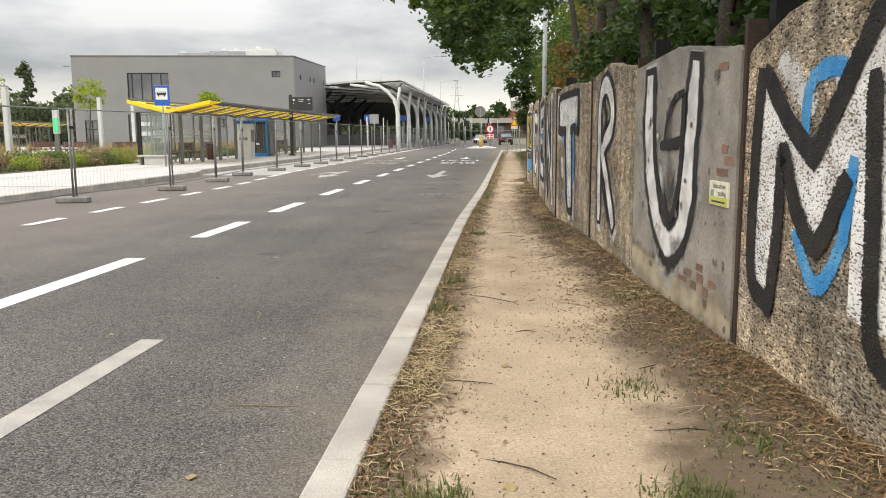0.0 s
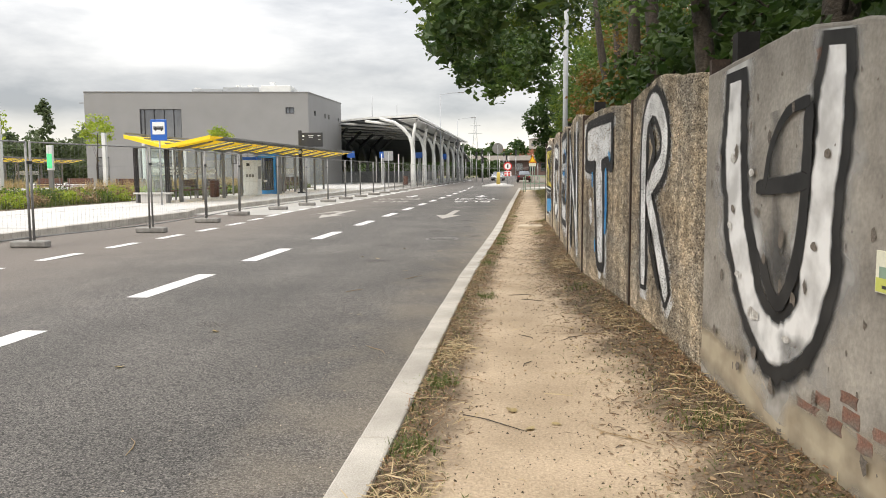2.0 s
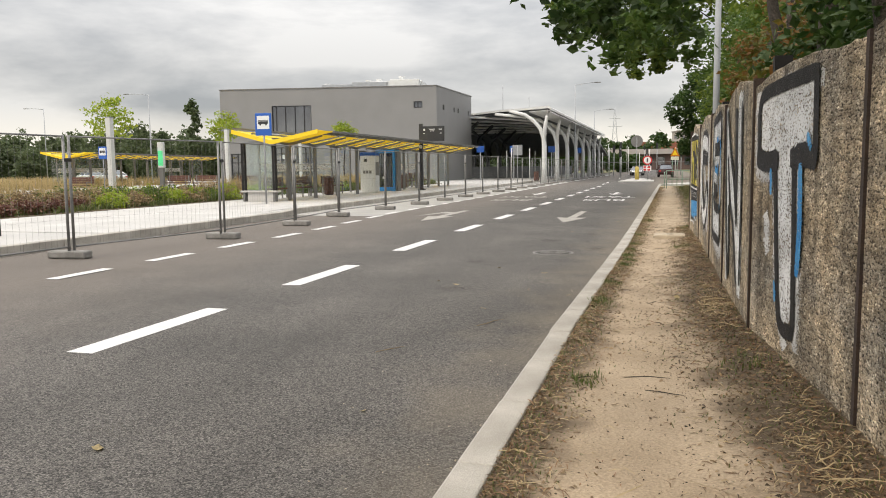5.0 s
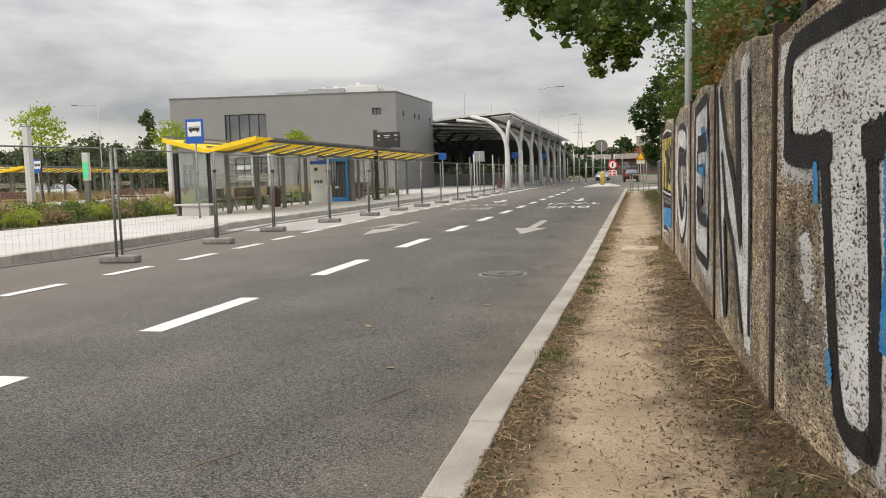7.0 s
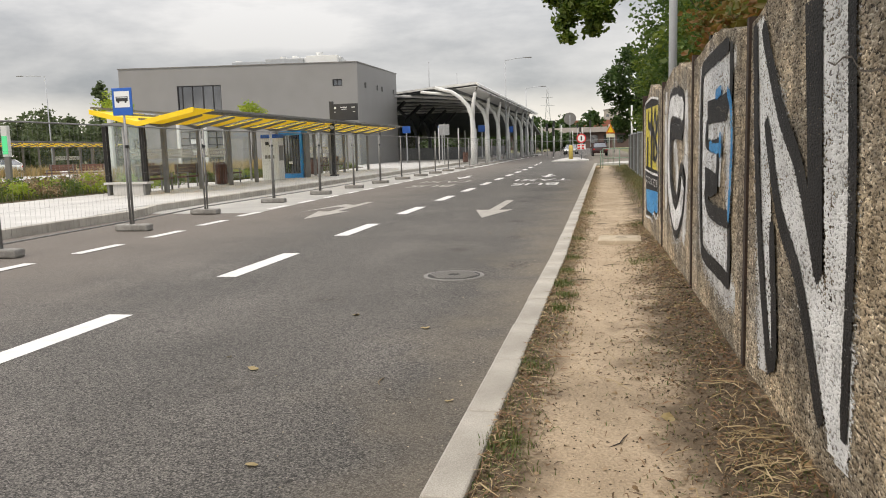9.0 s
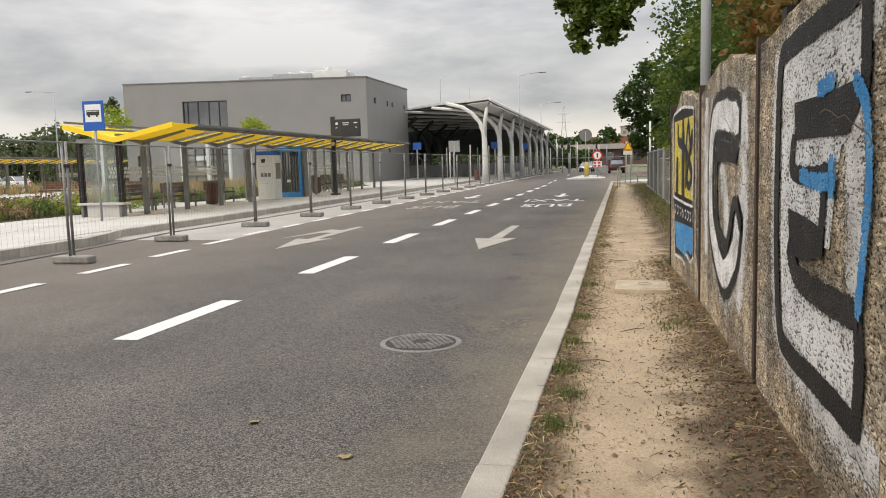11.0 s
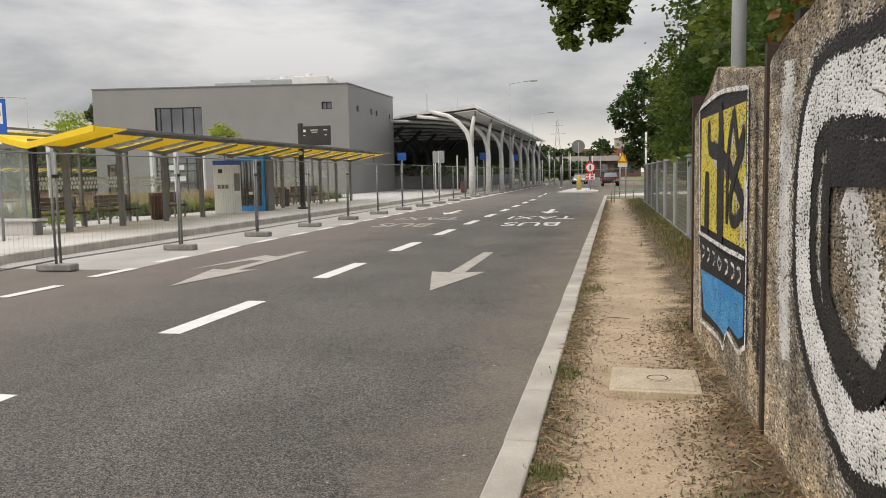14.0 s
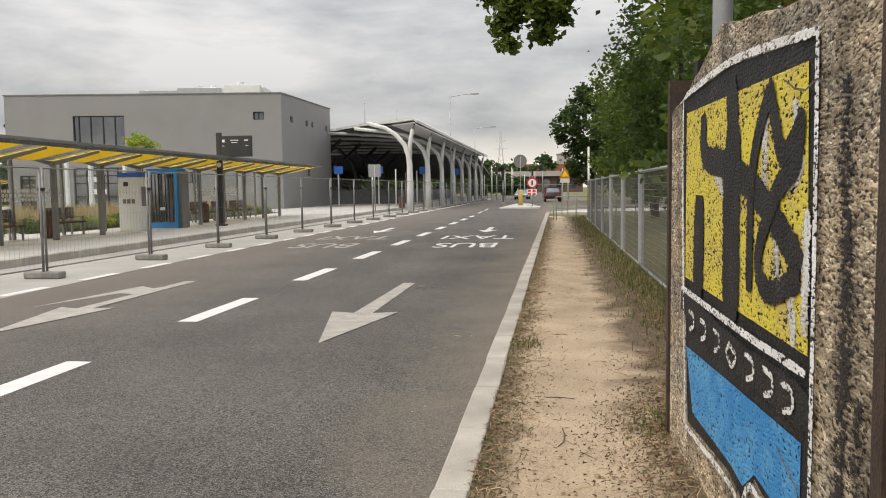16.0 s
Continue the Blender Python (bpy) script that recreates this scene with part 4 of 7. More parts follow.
for key, (strokes, wide, narrow) in LETTERS.items():
    p = PANELS[key]
    y = 0.033 if key == "U" else 0.003
    halo, dark, light = (S_HALO, S_BLACK, S_WHITE) if key == "U" else (P_HALO, P_BLACK, P_WHITE)
    if halo:
        sprayed("overspray", p, strokes, wide + (0.5 if key == "C" else 0.3), y, halo, 3)
    sprayed("letter_outline", p, strokes, wide * 1.08, y + 0.004, dark, 4)
    sprayed("letter_fill", p, strokes, narrow * 1.12, y + 0.008, light, 5)
sprayed("letter_haze", PANELS["U"], [[(1.42, 1.6), (1.38, 1.2), (1.33, 0.95)]], 0.40, 0.0440, S_GREY, 6)
sprayed("letter_shadow", PANELS["U"], [[(1.52, 0.95), (1.40, 0.82), (1.28, 0.80), (1.14, 0.98), (1.07, 1.25), (1.05, 1.70)], [(1.60, 1.34), (1.3, 1.36), (1.08, 1.38)]], 0.11, 0.0455, S_BLACK, 6)
sprayed("letter_shadow", PANELS["U"], [[(1.06, 1.74), (1.28, 1.70), (1.45, 1.55), (1.52, 1.36)]], 0.07, 0.0465, S_BLACK, 6)
sprayed("letter_shadow", PANELS["R"], [[(1.72, 1.80), (1.56, 1.60), (1.74, 1.38)]], 0.12, 0.015, P_BLACK, 7)
sprayed("letter_shadow", PANELS["R"], [[(1.72, 0.98), (1.60, 0.77), (1.30, 0.50)]], 0.11, 0.015, P_BLACK, 7)
pc = PANELS["C"]
sprayed("overspray", pc, [[(2.34, 1.85), (2.38, 1.3), (2.30, 0.8)], [(1.35, 1.32), (1.2, 1.15), (1.15, 0.98)], [(0.55, 0.6), (0.42, 1.2), (0.44, 1.75)]], 0.52, 0.0036, P_HALO, 19)
patch("letter_shadow", pc, [(1.66, 1.63), (0.60, 1.57), (0.72, 1.44), (1.05, 1.46), (1.64, 1.45)], 0.015, P_BLACK)
sprayed("letter_shadow", pc, [[(1.66, 1.50), (1.64, 1.1), (1.45, 0.92), (1.06, 0.84)], [(1.06, 0.84), (0.74, 1.18), (0.50, 1.04)]], 0.12, 0.0155, P_BLACK, 8)
# T
pt = PANELS["T"]
sprayed("overspray", pt, [[(2.26, 1.95), (1.56, 1.98), (0.79, 1.98)], [(2.28, 1.9), (2.24, 1.45), (1.8, 1.40)], [(1.7, 1.3), (1.58, 0.6), (1.39, 0.30)], [(1.16, 1.4), (1.1, 0.35)], [(1.95, 1.0), (1.91, 0.9)]], 0.34, 0.003, P_HALO, 3)
patch("letter_fill", pt, [(2.16, 1.90), (1.47, 1.94), (0.87, 1.94), (0.87, 1.58), (1.25, 1.55), (1.2, 0.46), (1.27, 0.40), (1.43, 0.40), (1.52, 0.55), (1.68, 1.53), (2.14, 1.56)], 0.006, P_WHITE)
sprayed("letter_outline", pt, [[(0.79, 2.0), (1.56, 1.99), (2.06, 1.97), (2.21, 1.88), (2.23, 1.70), (2.2, 1.48)], [(1.72, 1.48), (1.64, 1.0), (1.54, 0.5), (1.43, 0.35), (1.23, 0.35)], [(1.24, 1.46), (1.19, 1.0), (1.16, 0.42), (1.23, 0.35)], [(0.81, 2.0), (0.79, 1.5)]], 0.12, 0.010, P_BLACK, 4)
sprayed("letter_outline", pt, [[(2.21, 1.50), (1.97, 1.47), (1.68, 1.48)], [(1.27, 1.49), (1.03, 1.51), (0.81, 1.49)]], 0.18, 0.0125, P_BLACK, 5)
sprayed("blue_spray", pt, [[(1.08, 1.42), (1.05, 1.1), (1.08, 0.78)]], 0.13, 0.015, P_BLUE, 9)
sprayed("blue_spray", pt, [[(1.81, 1.40), (1.79, 1.26)], [(1.62, 0.62), (1.59, 0.52)], [(0.93, 1.62), (0.87, 1.56)]], 0.08, 0.0165, P_BLUE, 9)
# N
pn = PANELS["N"]
sprayed("overspray", pn, [[(2.30, 1.9), (2.05, 0.4)], [(1.9, 1.6), (0.95, 0.5)], [(0.9, 1.95), (0.78, 0.4)]], 0.5, 0.003, P_HALO, 3)
sprayed("letter_fill", pn, [[(2.22, 1.98), (2.0, 1.02), (1.81, 0.42)]], 0.22, 0.006, P_WHITE, 5)
sprayed("letter_fill", pn, [[(2.05, 1.75), (1.60, 1.19), (1.18, 0.86), (0.90, 0.48)]], 0.34, 0.0065, P_WHITE, 5)
sprayed("letter_fill", pn, [[(1.02, 1.98), (0.92, 1.36), (0.85, 0.95), (0.80, 0.40)]], 0.42, 0.007, P_WHITE, 5)
sprayed("letter_outline", pn, [[(2.36, 2.0), (2.26, 1.35), (2.10, 0.78), (1.88, 0.32)], [(2.04, 1.50), (1.74, 1.09), (1.36, 0.82), (1.02, 0.36)], [(2.14, 1.98), (1.78, 1.58), (1.40, 1.30), (1.10, 0.92)],
                               [(1.88, 0.34), (1.78, 0.44), (1.88, 1.0)]], 0.13, 0.010, P_BLACK, 4)
patch("letter_shadow", pn, [(1.38, 1.98), (1.14, 1.98), (1.08, 1.4), (1.03, 0.92), (1.10, 0.92), (1.26, 1.2)], 0.0125, P_BLACK)
sprayed("letter_outline", pn, [[(0.80, 1.98), (0.72, 1.23), (0.72, 0.40)]], 0.10, 0.013, P_BLACK, 4)
# E
pe = PANELS["E"]
sprayed("overspray", pe, [[(0.55, 2.0), (1.62, 2.0), (1.98, 1.9), (2.03, 1.45), (2.02, 1.0), (1.86, 0.60), (1.1, 0.48), (0.46, 0.47)], [(0.70, 1.55), (0.62, 1.1)]], 0.46, 0.003, P_HALO, 3)
patch("letter_fill", pe, [(0.58, 1.98), (1.64, 1.97), (1.86, 1.91), (1.88, 1.62), (1.88, 1.07), (1.80, 0.66), (1.26, 0.60), (0.60, 0.58), (0.58, 0.90), (1.15, 0.90), (1.54, 0.95), (1.60, 1.10), (0.97, 1.12), (0.91, 1.34), (0.84, 1.52), (0.60, 1.60)], 0.0055, P_WHITE)
sprayed("letter_outline", pe, [[(0.70, 2.04), (1.70, 2.0), (1.92, 1.94), (1.97, 1.63), (1.97, 1.06), (1.87, 0.64), (1.68, 0.55), (1.26, 0.54), (0.86, 0.54), (0.56, 0.53)], [(0.58, 0.92), (0.54, 0.77), (0.56, 0.53)], [(0.56, 2.0), (0.55, 1.74)]], 0.13, 0.010, P_BLACK, 4)
patch("letter_shadow", pe, [(1.59, 1.73), (1.03, 1.73), (0.58, 1.75), (0.62, 1.64), (0.75, 1.56), (1.58, 1.56)], 0.0118, P_BLACK)
patch("letter_shadow", pe, [(1.69, 1.24), (1.33, 1.22), (1.02, 1.19), (1.06, 1.08), (1.31, 1.03), (1.64, 1.02)], 0.0118, P_BLACK)
sprayed("letter_shadow", pe, [[(1.60, 1.56), (1.61, 1.42), (1.27, 1.40), (1.0, 1.42)], [(1.04, 1.43), (1.06, 1.25), (1.08, 1.10)]], 0.10, 0.0130, P_BLACK, 9)
sprayed("letter_shadow", pe, [[(1.64, 1.04), (1.47, 0.94), (1.08, 0.92), (0.60, 0.93)]], 0.14, 0.0142, P_BLACK, 9)
sprayed("blue_spray", pe, [[(0.64, 1.74), (0.52, 1.65), (0.47, 1.43), (0.50, 1.2), (0.55, 0.95)], [(1.42, 1.40), (1.15, 1.38), (0.90, 1.39)], [(1.13, 1.75), (0.94, 1.77)], [(0.93, 1.46), (0.92, 1.35)]], 0.10, 0.016, P_BLUE, 8)
pm = PANELS["M"]
patch("letter_fill", pm, [(2.2, 1.72), (2.1, 1.78), (1.5, 1.36), (1.0, 1.95), (0.85, 1.9), (0.75, 0.6), (1.1, 0.62), (1.12, 1.2), (1.42, 0.92), (1.82, 1.12), (1.95, 0.52), (2.22, 0.62)], 0.003, P_WHITE)
sprayed("overspray", pm, [[(0.55, 2.0), (0.5, 1.2), (0.45, 0.5)], [(1.9, 1.78), (1.6, 1.6)], [(1.25, 1.7), (0.8, 1.9)]], 0.3, 0.004, P_HALO, 10)
sprayed("blue_spray", pm, [[(1.62, 1.42), (1.6, 1.66), (1.45, 1.74), (1.27, 1.74)], [(1.66, 0.92), (1.42, 0.70), (1.2, 0.92), (1.13, 1.3)]], 0.13, 0.007, P_BLUE, 11)
sprayed("letter_outline", pm, [[(2.2, 1.76), (2.24, 1.2), (2.22, 0.62), (1.95, 0.48)], [(2.12, 1.76), (1.8, 1.5), (1.5, 1.32)], [(1.5, 1.32), (1.25, 1.62), (0.95, 1.98)],
                               [(1.95, 0.5), (1.88, 0.9), (1.86, 1.34), (1.66, 1.05), (1.42, 0.90), (1.18, 1.22)], [(0.98, 1.66), (0.93, 1.1), (0.88, 0.58), (0.7, 0.45)]], 0.15, 0.012, P_BLACK, 12)
pp = PANELS["P"]
patch("picture_ground", pp, [(2.40, 2.0), (1.4, 2.03), (0.44, 1.97), (0.44, 0.52), (0.66, 0.45), (1.0, 0.50), (1.16, 0.36), (1.36, 0.40), (2.18, 0.36)], 0.003, P_BLACK)
patch("picture_field", pp, [(2.26, 1.92), (0.52, 1.91), (0.48, 1.06), (2.26, 1.09)], 0.006, P_YELLOW)
patch("picture_field", pp, [(2.22, 0.74), (1.3, 0.77), (0.52, 0.79), (0.52, 0.55), (0.66, 0.50), (0.99, 0.52), (1.14, 0.42), (1.32, 0.44), (2.05, 0.44)], 0.006, P_BLUE)
sprayed("picture_lights", pp, [[(0.92, 1.76), (0.92, 1.54)], [(0.66, 1.56), (0.56, 1.62), (0.62, 1.78)], [(0.79, 1.42), (0.76, 1.22)], [(0.63, 1.20), (0.60, 1.10)], [(1.64, 1.62), (1.45, 1.52)], [(0.50, 1.45), (0.50, 1.15)]], 0.12, 0.0075, P_HALO, 17)
# two figures, a striding one and a bent one
sprayed("picture_lines", pp, [[(1.37, 1.91), (1.34, 1.82)]], 0.20, 0.010, P_BLACK, 13)
sprayed("picture_lines", pp, [[(1.86, 1.84), (1.81, 1.69), (1.34, 1.62), (0.90, 1.49), (0.57, 1.33)]], 0.14, 0.0105, P_BLACK, 13)
sprayed("picture_lines", pp, [[(1.34, 1.70), (1.35, 1.43), (1.34, 1.10)]], 0.30, 0.011, P_BLACK, 13)
sprayed("picture_lines", pp, [[(1.93, 1.44), (1.94, 1.10)]], 0.24, 0.0115, P_BLACK, 13)
sprayed("picture_lines", pp, [[(0.86, 1.87), (0.99, 1.73), (1.07, 1.55), (1.08, 1.2)], [(0.86, 1.87), (0.72, 1.65), (0.56, 1.73)], [(0.56, 1.75), (0.60, 1.62), (0.78, 1.53), (0.97, 1.31), (0.86, 1.20), (0.57, 1.27)]], 0.10, 0.012, P_BLACK, 13)
sprayed("picture_lines", pp, [[(2.28, 0.96), (1.25, 0.90), (0.48, 0.90)]], 0.16, 0.0125, P_BLACK, 13)
sprayed("picture_edge", pp, [[(2.40, 2.0), (1.4, 2.04), (0.44, 1.98)], [(0.43, 1.98), (0.42, 1.3), (0.42, 0.50)], [(2.30, 1.03), (1.25, 1.01), (0.48, 1.01)], [(2.16, 0.34), (1.33, 0.37), (1.14, 0.34), (1.0, 0.47), (0.64, 0.43), (0.43, 0.50)], [(2.30, 1.98), (2.28, 1.3), (2.18, 0.36)]], 0.04, 0.0145, P_WHITE, 14)
sprayed("picture_marks", pp, [[(u + 0.07, 0.935), (u - 0.02, 0.93), (u - 0.03, 0.88), (u + 0.05, 0.85)] for u in (2.04, 1.78, 1.52, 1.02, 0.80, 0.60)] + [[(1.32, 0.93), (1.22, 0.90), (1.28, 0.85), (1.36, 0.89), (1.32, 0.93)]], 0.03, 0.0150, P_WHITE, 15)

sprayed("soot", pp, [[(0.26, 1.75), (0.22, 1.2), (0.24, 0.6)], [(0.14, 0.95), (0.12, 0.5)]], 0.26, 0.004, P_SOOT, 18)

sprayed("lime_stain", PANELS["U"], [[(0.12, 0.24), (1.2, 0.28), (2.38, 0.34)]], 0.40, 0.0308, S_TAN, 20)

# patches on the smooth panel: bare bricks, a smaller tag, a sticker sign
pu = PANELS["U"]
rb = random.Random(21)
for u, z in ((0.22, 1.34), (0.14, 1.265), (0.25, 1.19), (0.60, 0.44), (0.85, 0.44), (0.48, 0.365), (0.73, 0.365), (0.98, 0.37), (0.36, 0.44), (0.30, 1.86), (0.95, 1.93), (0.62, 0.51)):
    bm = bmesh.new()
    w, h = rb.uniform(0.05, 0.11), rb.uniform(0.022, 0.033)
    ring = [(w * (1 if k in (0, 1, 7) else -1 if k in (3, 4, 5) else 0) * rb.uniform(0.75, 1.1), h * (1 if k in (1, 2, 3) else -1 if k in (5, 6, 7) else 0) * rb.uniform(0.75, 1.15)) for k in range(8)]
    prism(bm, ring, "y", -0.02, rb.uniform(0.004, 0.008))
    ob = part("brick", bm, BRICK, pu)
    ob.location = (u, 0.027, z)
SPALL = mat("spalled_concrete", (0.10, 0.085, 0.07), (0.17, 0.145, 0.12), scale=25, rough=0.95, bump=0.6, bscale=90, fine=0.3)
for k in range(90):
    u, z, s = rb.uniform(0.08, 2.45), rb.uniform(0.12, 1.9), 0.006 + 0.034 * rb.random() ** 2
    patch("spall", pu, [(u + s * math.cos(i * math.pi / 4) * rb.uniform(0.4, 1.3), z + s * math.sin(i * math.pi / 4) * rb.uniform(0.5, 1.8)) for i in range(8)], (0.0318 if k % 3 else 0.0475) + 0.0002 * (k % 5), SPALL)
CHIP = mat("bare_pale_plaster", (0.66, 0.65, 0.62), (0.30, 0.28, 0.25), scale=28, rough=0.95, bump=0.5, bscale=80, fine=0.2)
for u, z, w, h in ((1.98, 1.50, 0.07, 0.04), (2.0, 1.12, 0.05, 0.04), (1.86, 0.86, 0.06, 0.035), (1.62, 1.22, 0.035, 0.03), (1.70, 1.42, 0.045, 0.03), (1.5, 0.98, 0.03, 0.04), (0.95, 1.1, 0.04, 0.03), (0.86, 1.5, 0.04, 0.03), (1.2, 0.63, 0.06, 0.03), (1.62, 0.68, 0.10, 0.05)):
    ring = [(math.cos(i * math.pi / 5) * rb.uniform(0.7, 1.2), math.sin(i * math.pi / 5) * rb.uniform(0.7, 1.2)) for i in range(10)]
    patch("bare_plaster", pu, [(u + 0.8 * w * a, z + 0.7 * h * b) for a, b in ring], 0.0478, CHIP if w > 0.04 else SPALL)
for key in "MRTNECP":
    # cracks that run across the washed panels
    for c in range(2):
        u, z = rb.uniform(0.02, 0.25), rb.uniform(0.3, 1.8)
        line = [(u + 0.09 * i, z + rb.uniform(-0.03, 0.03) + 0.02 * i) for i in range(rb.randint(5, 12))]
        sprayed("crack", PANELS[key], [line], 0.007, 0.0172, SPALL, 40 + c, False)
sprayed("small_tag", pu, [[(0.45, 1.58), (0.45, 1.72), (0.22, 1.72), (0.22, 1.58), (0.45, 1.58)], [(0.4, 1.7), (0.28, 1.6)], [(0.38, 1.62), (0.3, 1.72)]], 0.02, 0.022, S_BLACK, 16, False)
sign = thing("sticker_sign", pu.matrix_world @ pose(0.28, 0.036, 1.055, 90, 0, 180), "small white advertising plate on the concrete panel", "sign")
CREAM = mat("aged_white_plate", (0.74, 0.73, 0.62), (0.66, 0.65, 0.52), scale=6, rough=0.5, bscale=60, fine=0.06)
LIME = mat("lime_print", (0.52, 0.55, 0.12), (0.48, 0.5, 0.1), scale=6, rough=0.5, bscale=60, fine=0.06)
INK = mat("dark_print", (0.03, 0.035, 0.03), (0.04, 0.04, 0.04), scale=6, rough=0.5, bscale=60, fine=0.06)
part("plate", bx(bmesh.new(), -0.17, 0.17, -0.078, 0.078, -0.006, 0.004), CREAM, sign)
part("print_band", bx(bmesh.new(), -0.165, 0.165, -0.074, -0.022, 0.004, 0.0055), LIME, sign)
part("logo", bx(bmesh.new(), -0.145, -0.085, -0.022, 0.02, 0.004, 0.0055), GREENPAINT, sign)
words("lettering", "Salon drzwi", 0.048, INK, pose(0.01, 0.048, 0.006), sign)
words("lettering", "i podłóg", 0.048, INK, pose(0.055, 0.002, 0.006), sign)
part("print_bar", bx(bmesh.new(), -0.12, 0.12, -0.06, -0.048, 0.0055, 0.0065), INK, sign)


# ---- mesh railing and posts past the wall ----
rail_panel = thing("mesh_fence_panel", pose(1.75, 28.3, 0.08), "grey steel mesh fence panel beside the path", "fence", "mesh fence along the path")
for z in (0.12, 1.72):
    part("rail", tube(bmesh.new(), [(0, 0, z), (0, 3.4, z)], 0.028, 6), ZINC, rail_panel)
part("post", bx(bmesh.new(), -0.045, 0.045, -0.045, 0.045, -0.1, 1.78), POLE, rail_panel)
bm = bmesh.new()
for k in range(1, 34):
    bx(bm, -0.002, 0.002, 0.1 * k - 0.002, 0.1 * k + 0.002, 0.12, 1.72)
for k in range(1, 16):
    bx(bm, -0.003, 0.003, 0.03, 3.37, 0.12 + 0.1 * k - 0.003, 0.12 + 0.1 * k + 0.003)
part("wire_mesh", bm, GREYMET, rail_panel)
for k in range(1, 8):
    copy_thing(rail_panel, pose(1.75, 28.3 + 3.4 * k, 0.08))
end_panel = copy_thing(rail_panel, pose(1.02, 26.3, 0.08, 0, 0, -20))
end_panel.scale = (1, 0.62, 1)

barrier = thing("pedestrian_railing", pose(0.45, 56.8, 0.08), "pale green tubular pedestrian railing at the crossing", "railing")
for z in (0.55, 1.05):
    part("rail", tube(bmesh.new(), [(0, 0, z), (4.4, 0.6, z)], 0.025, 8), GREENPAINT, barrier)
for k in range(6):
    part("post", tube(bmesh.new(), [(0.88 * k, 0.12 * k, -0.1), (0.88 * k, 0.12 * k, 1.05)], 0.025, 8), GREENPAINT, barrier)
part("rail", tube(bmesh.new(), [(0, 0, 1.05), (-0.12, -0.1, 0.95), (-0.12, -0.1, 0.0)], 0.025, 8), GREENPAINT, barrier)


def lamp_post(x, y, h, arm, side, z=0.0, r=0.09, material=POLE, yaw=0.0):
    t = thing("street_lamp", pose(x, y, z, 0, 0, yaw), "tall grey steel street lamp with a flat head", "street lamp", "street lamps")
    part("pole", tube(bmesh.new(), [(0, 0, -0.2), (0, 0, h * 0.5), (0, 0, h)], [r, r * 0.8, r * 0.55], 10), material, t)
    part("arm", tube(bmesh.new(), [(0, 0, h - 0.1), (side * arm * 0.5, 0, h + 0.08), (side * arm, 0, h + 0.14)], 0.04, 8), material, t)
    part("lamp_head", bx(bmesh.new(), min(side * arm, side * (arm + 0.7)), max(side * arm, side * (arm + 0.7)), -0.13, 0.13, h + 0.08, h + 0.17, 0.02), GREYMET, t)
    return t


wall_pole = thing("lamp_pole", pose(1.45, 27.3, 0), "light grey round pole standing behind the wall end", "pole")
part("pole", tube(bmesh.new(), [(0, 0, -0.1), (0, 0, 4), (0, 0, 9)], [0.075, 0.068, 0.05], 14), POLE, wall_pole)
lamp_post(-9.1, 95, 10, 2.0, 1, 0.17)
lamp_post(-9.4, 122, 9, 2.0, 1, 0.17)
for x, y, h, a in ((-58, 66, 11, 3.2), (-63, 96, 11, 3), (-52, 100, 10, 2.4), (-40, 118, 10, 3), (-92, 110, 11, 3)):
    lamp_post(x, y, h, a, -1, 0.1)
near_pole = thing("lamp_pole", pose(-12.66, 21.5, 0.17), "tall black steel post on the bus platform", "pole")
part("pole", tube(bmesh.new(), [(0, 0, -0.1), (0, 0, 5.5)], [0.075, 0.06], 12), BLACK, near_pole)


# ---- temporary site fence ----
FENCE_X, FENCE_Y, STEP = -9.0, 19.6, 3.77
block = solid("fence_block", bx(bmesh.new(), -0.36, 0.36, -0.12, 0.12, 0, 0.13, 0.03), FOOT, "grey concrete foot block of the site fence", "fence foot", "feet of the site fence", m=pose(FENCE_X, FENCE_Y - 3 * STEP, 0.005))
fence = thing("site_fence_panel", pose(FENCE_X, FENCE_Y - 3 * STEP, 0), "temporary galvanised mesh fence panel on concrete feet", "fence", "temporary site fence")
for y in (0.05, STEP - 0.05):
    part("upright", tube(bmesh.new(), [(0, y, 0.10), (0, y, 2.06)], 0.024, 8), FENCESTEEL, fence)
for z in (0.20, 2.04):
    part("cross_tube", tube(bmesh.new(), [(0, 0.05, z), (0, STEP - 0.05, z)], 0.014, 8), FENCESTEEL, fence)
bm = bmesh.new()
for k in range(1, 30):
    y = 0.05 + k * (STEP - 0.1) / 30
    bx(bm, -0.0009, 0.0009, y - 0.0009, y + 0.0009, 0.2, 2.04)
for k in range(1, 4):
    z = 0.2 + k * 0.46
    bx(bm, -0.0012, 0.0012, 0.05, STEP - 0.05, z - 0.0012, z + 0.0012)
part("wire_mesh", bm, FENCESTEEL, fence)
part("clamp", bx(bmesh.new(), -0.035, 0.035, -0.07, 0.07, 1.62, 1.68, 0.008), BLACK, fence)
POST_X = {-1: -9.4, 0: -9.2, 1: -8.6, 2: -8.8, 3: -9.2, 4: -9.05}


def fence_x(k):
    return POST_X.get(k, FENCE_X) + max(0.0, 0.012 * (FENCE_Y + k * STEP - 50))


for k in range(-2, 28):
    y = FENCE_Y + k * STEP
    x, ahead = fence_x(k), fence_x(k + 1)
    copy_thing(fence, pose(x, y, 0, 0, rk.uniform(-0.6, 0.6), -math.degrees(math.atan2(ahead - x, STEP))))
    copy_thing(block, pose(x + rk.uniform(-0.05, 0.05), y, 0.005, 0, 0, rk.uniform(-4, 4)))


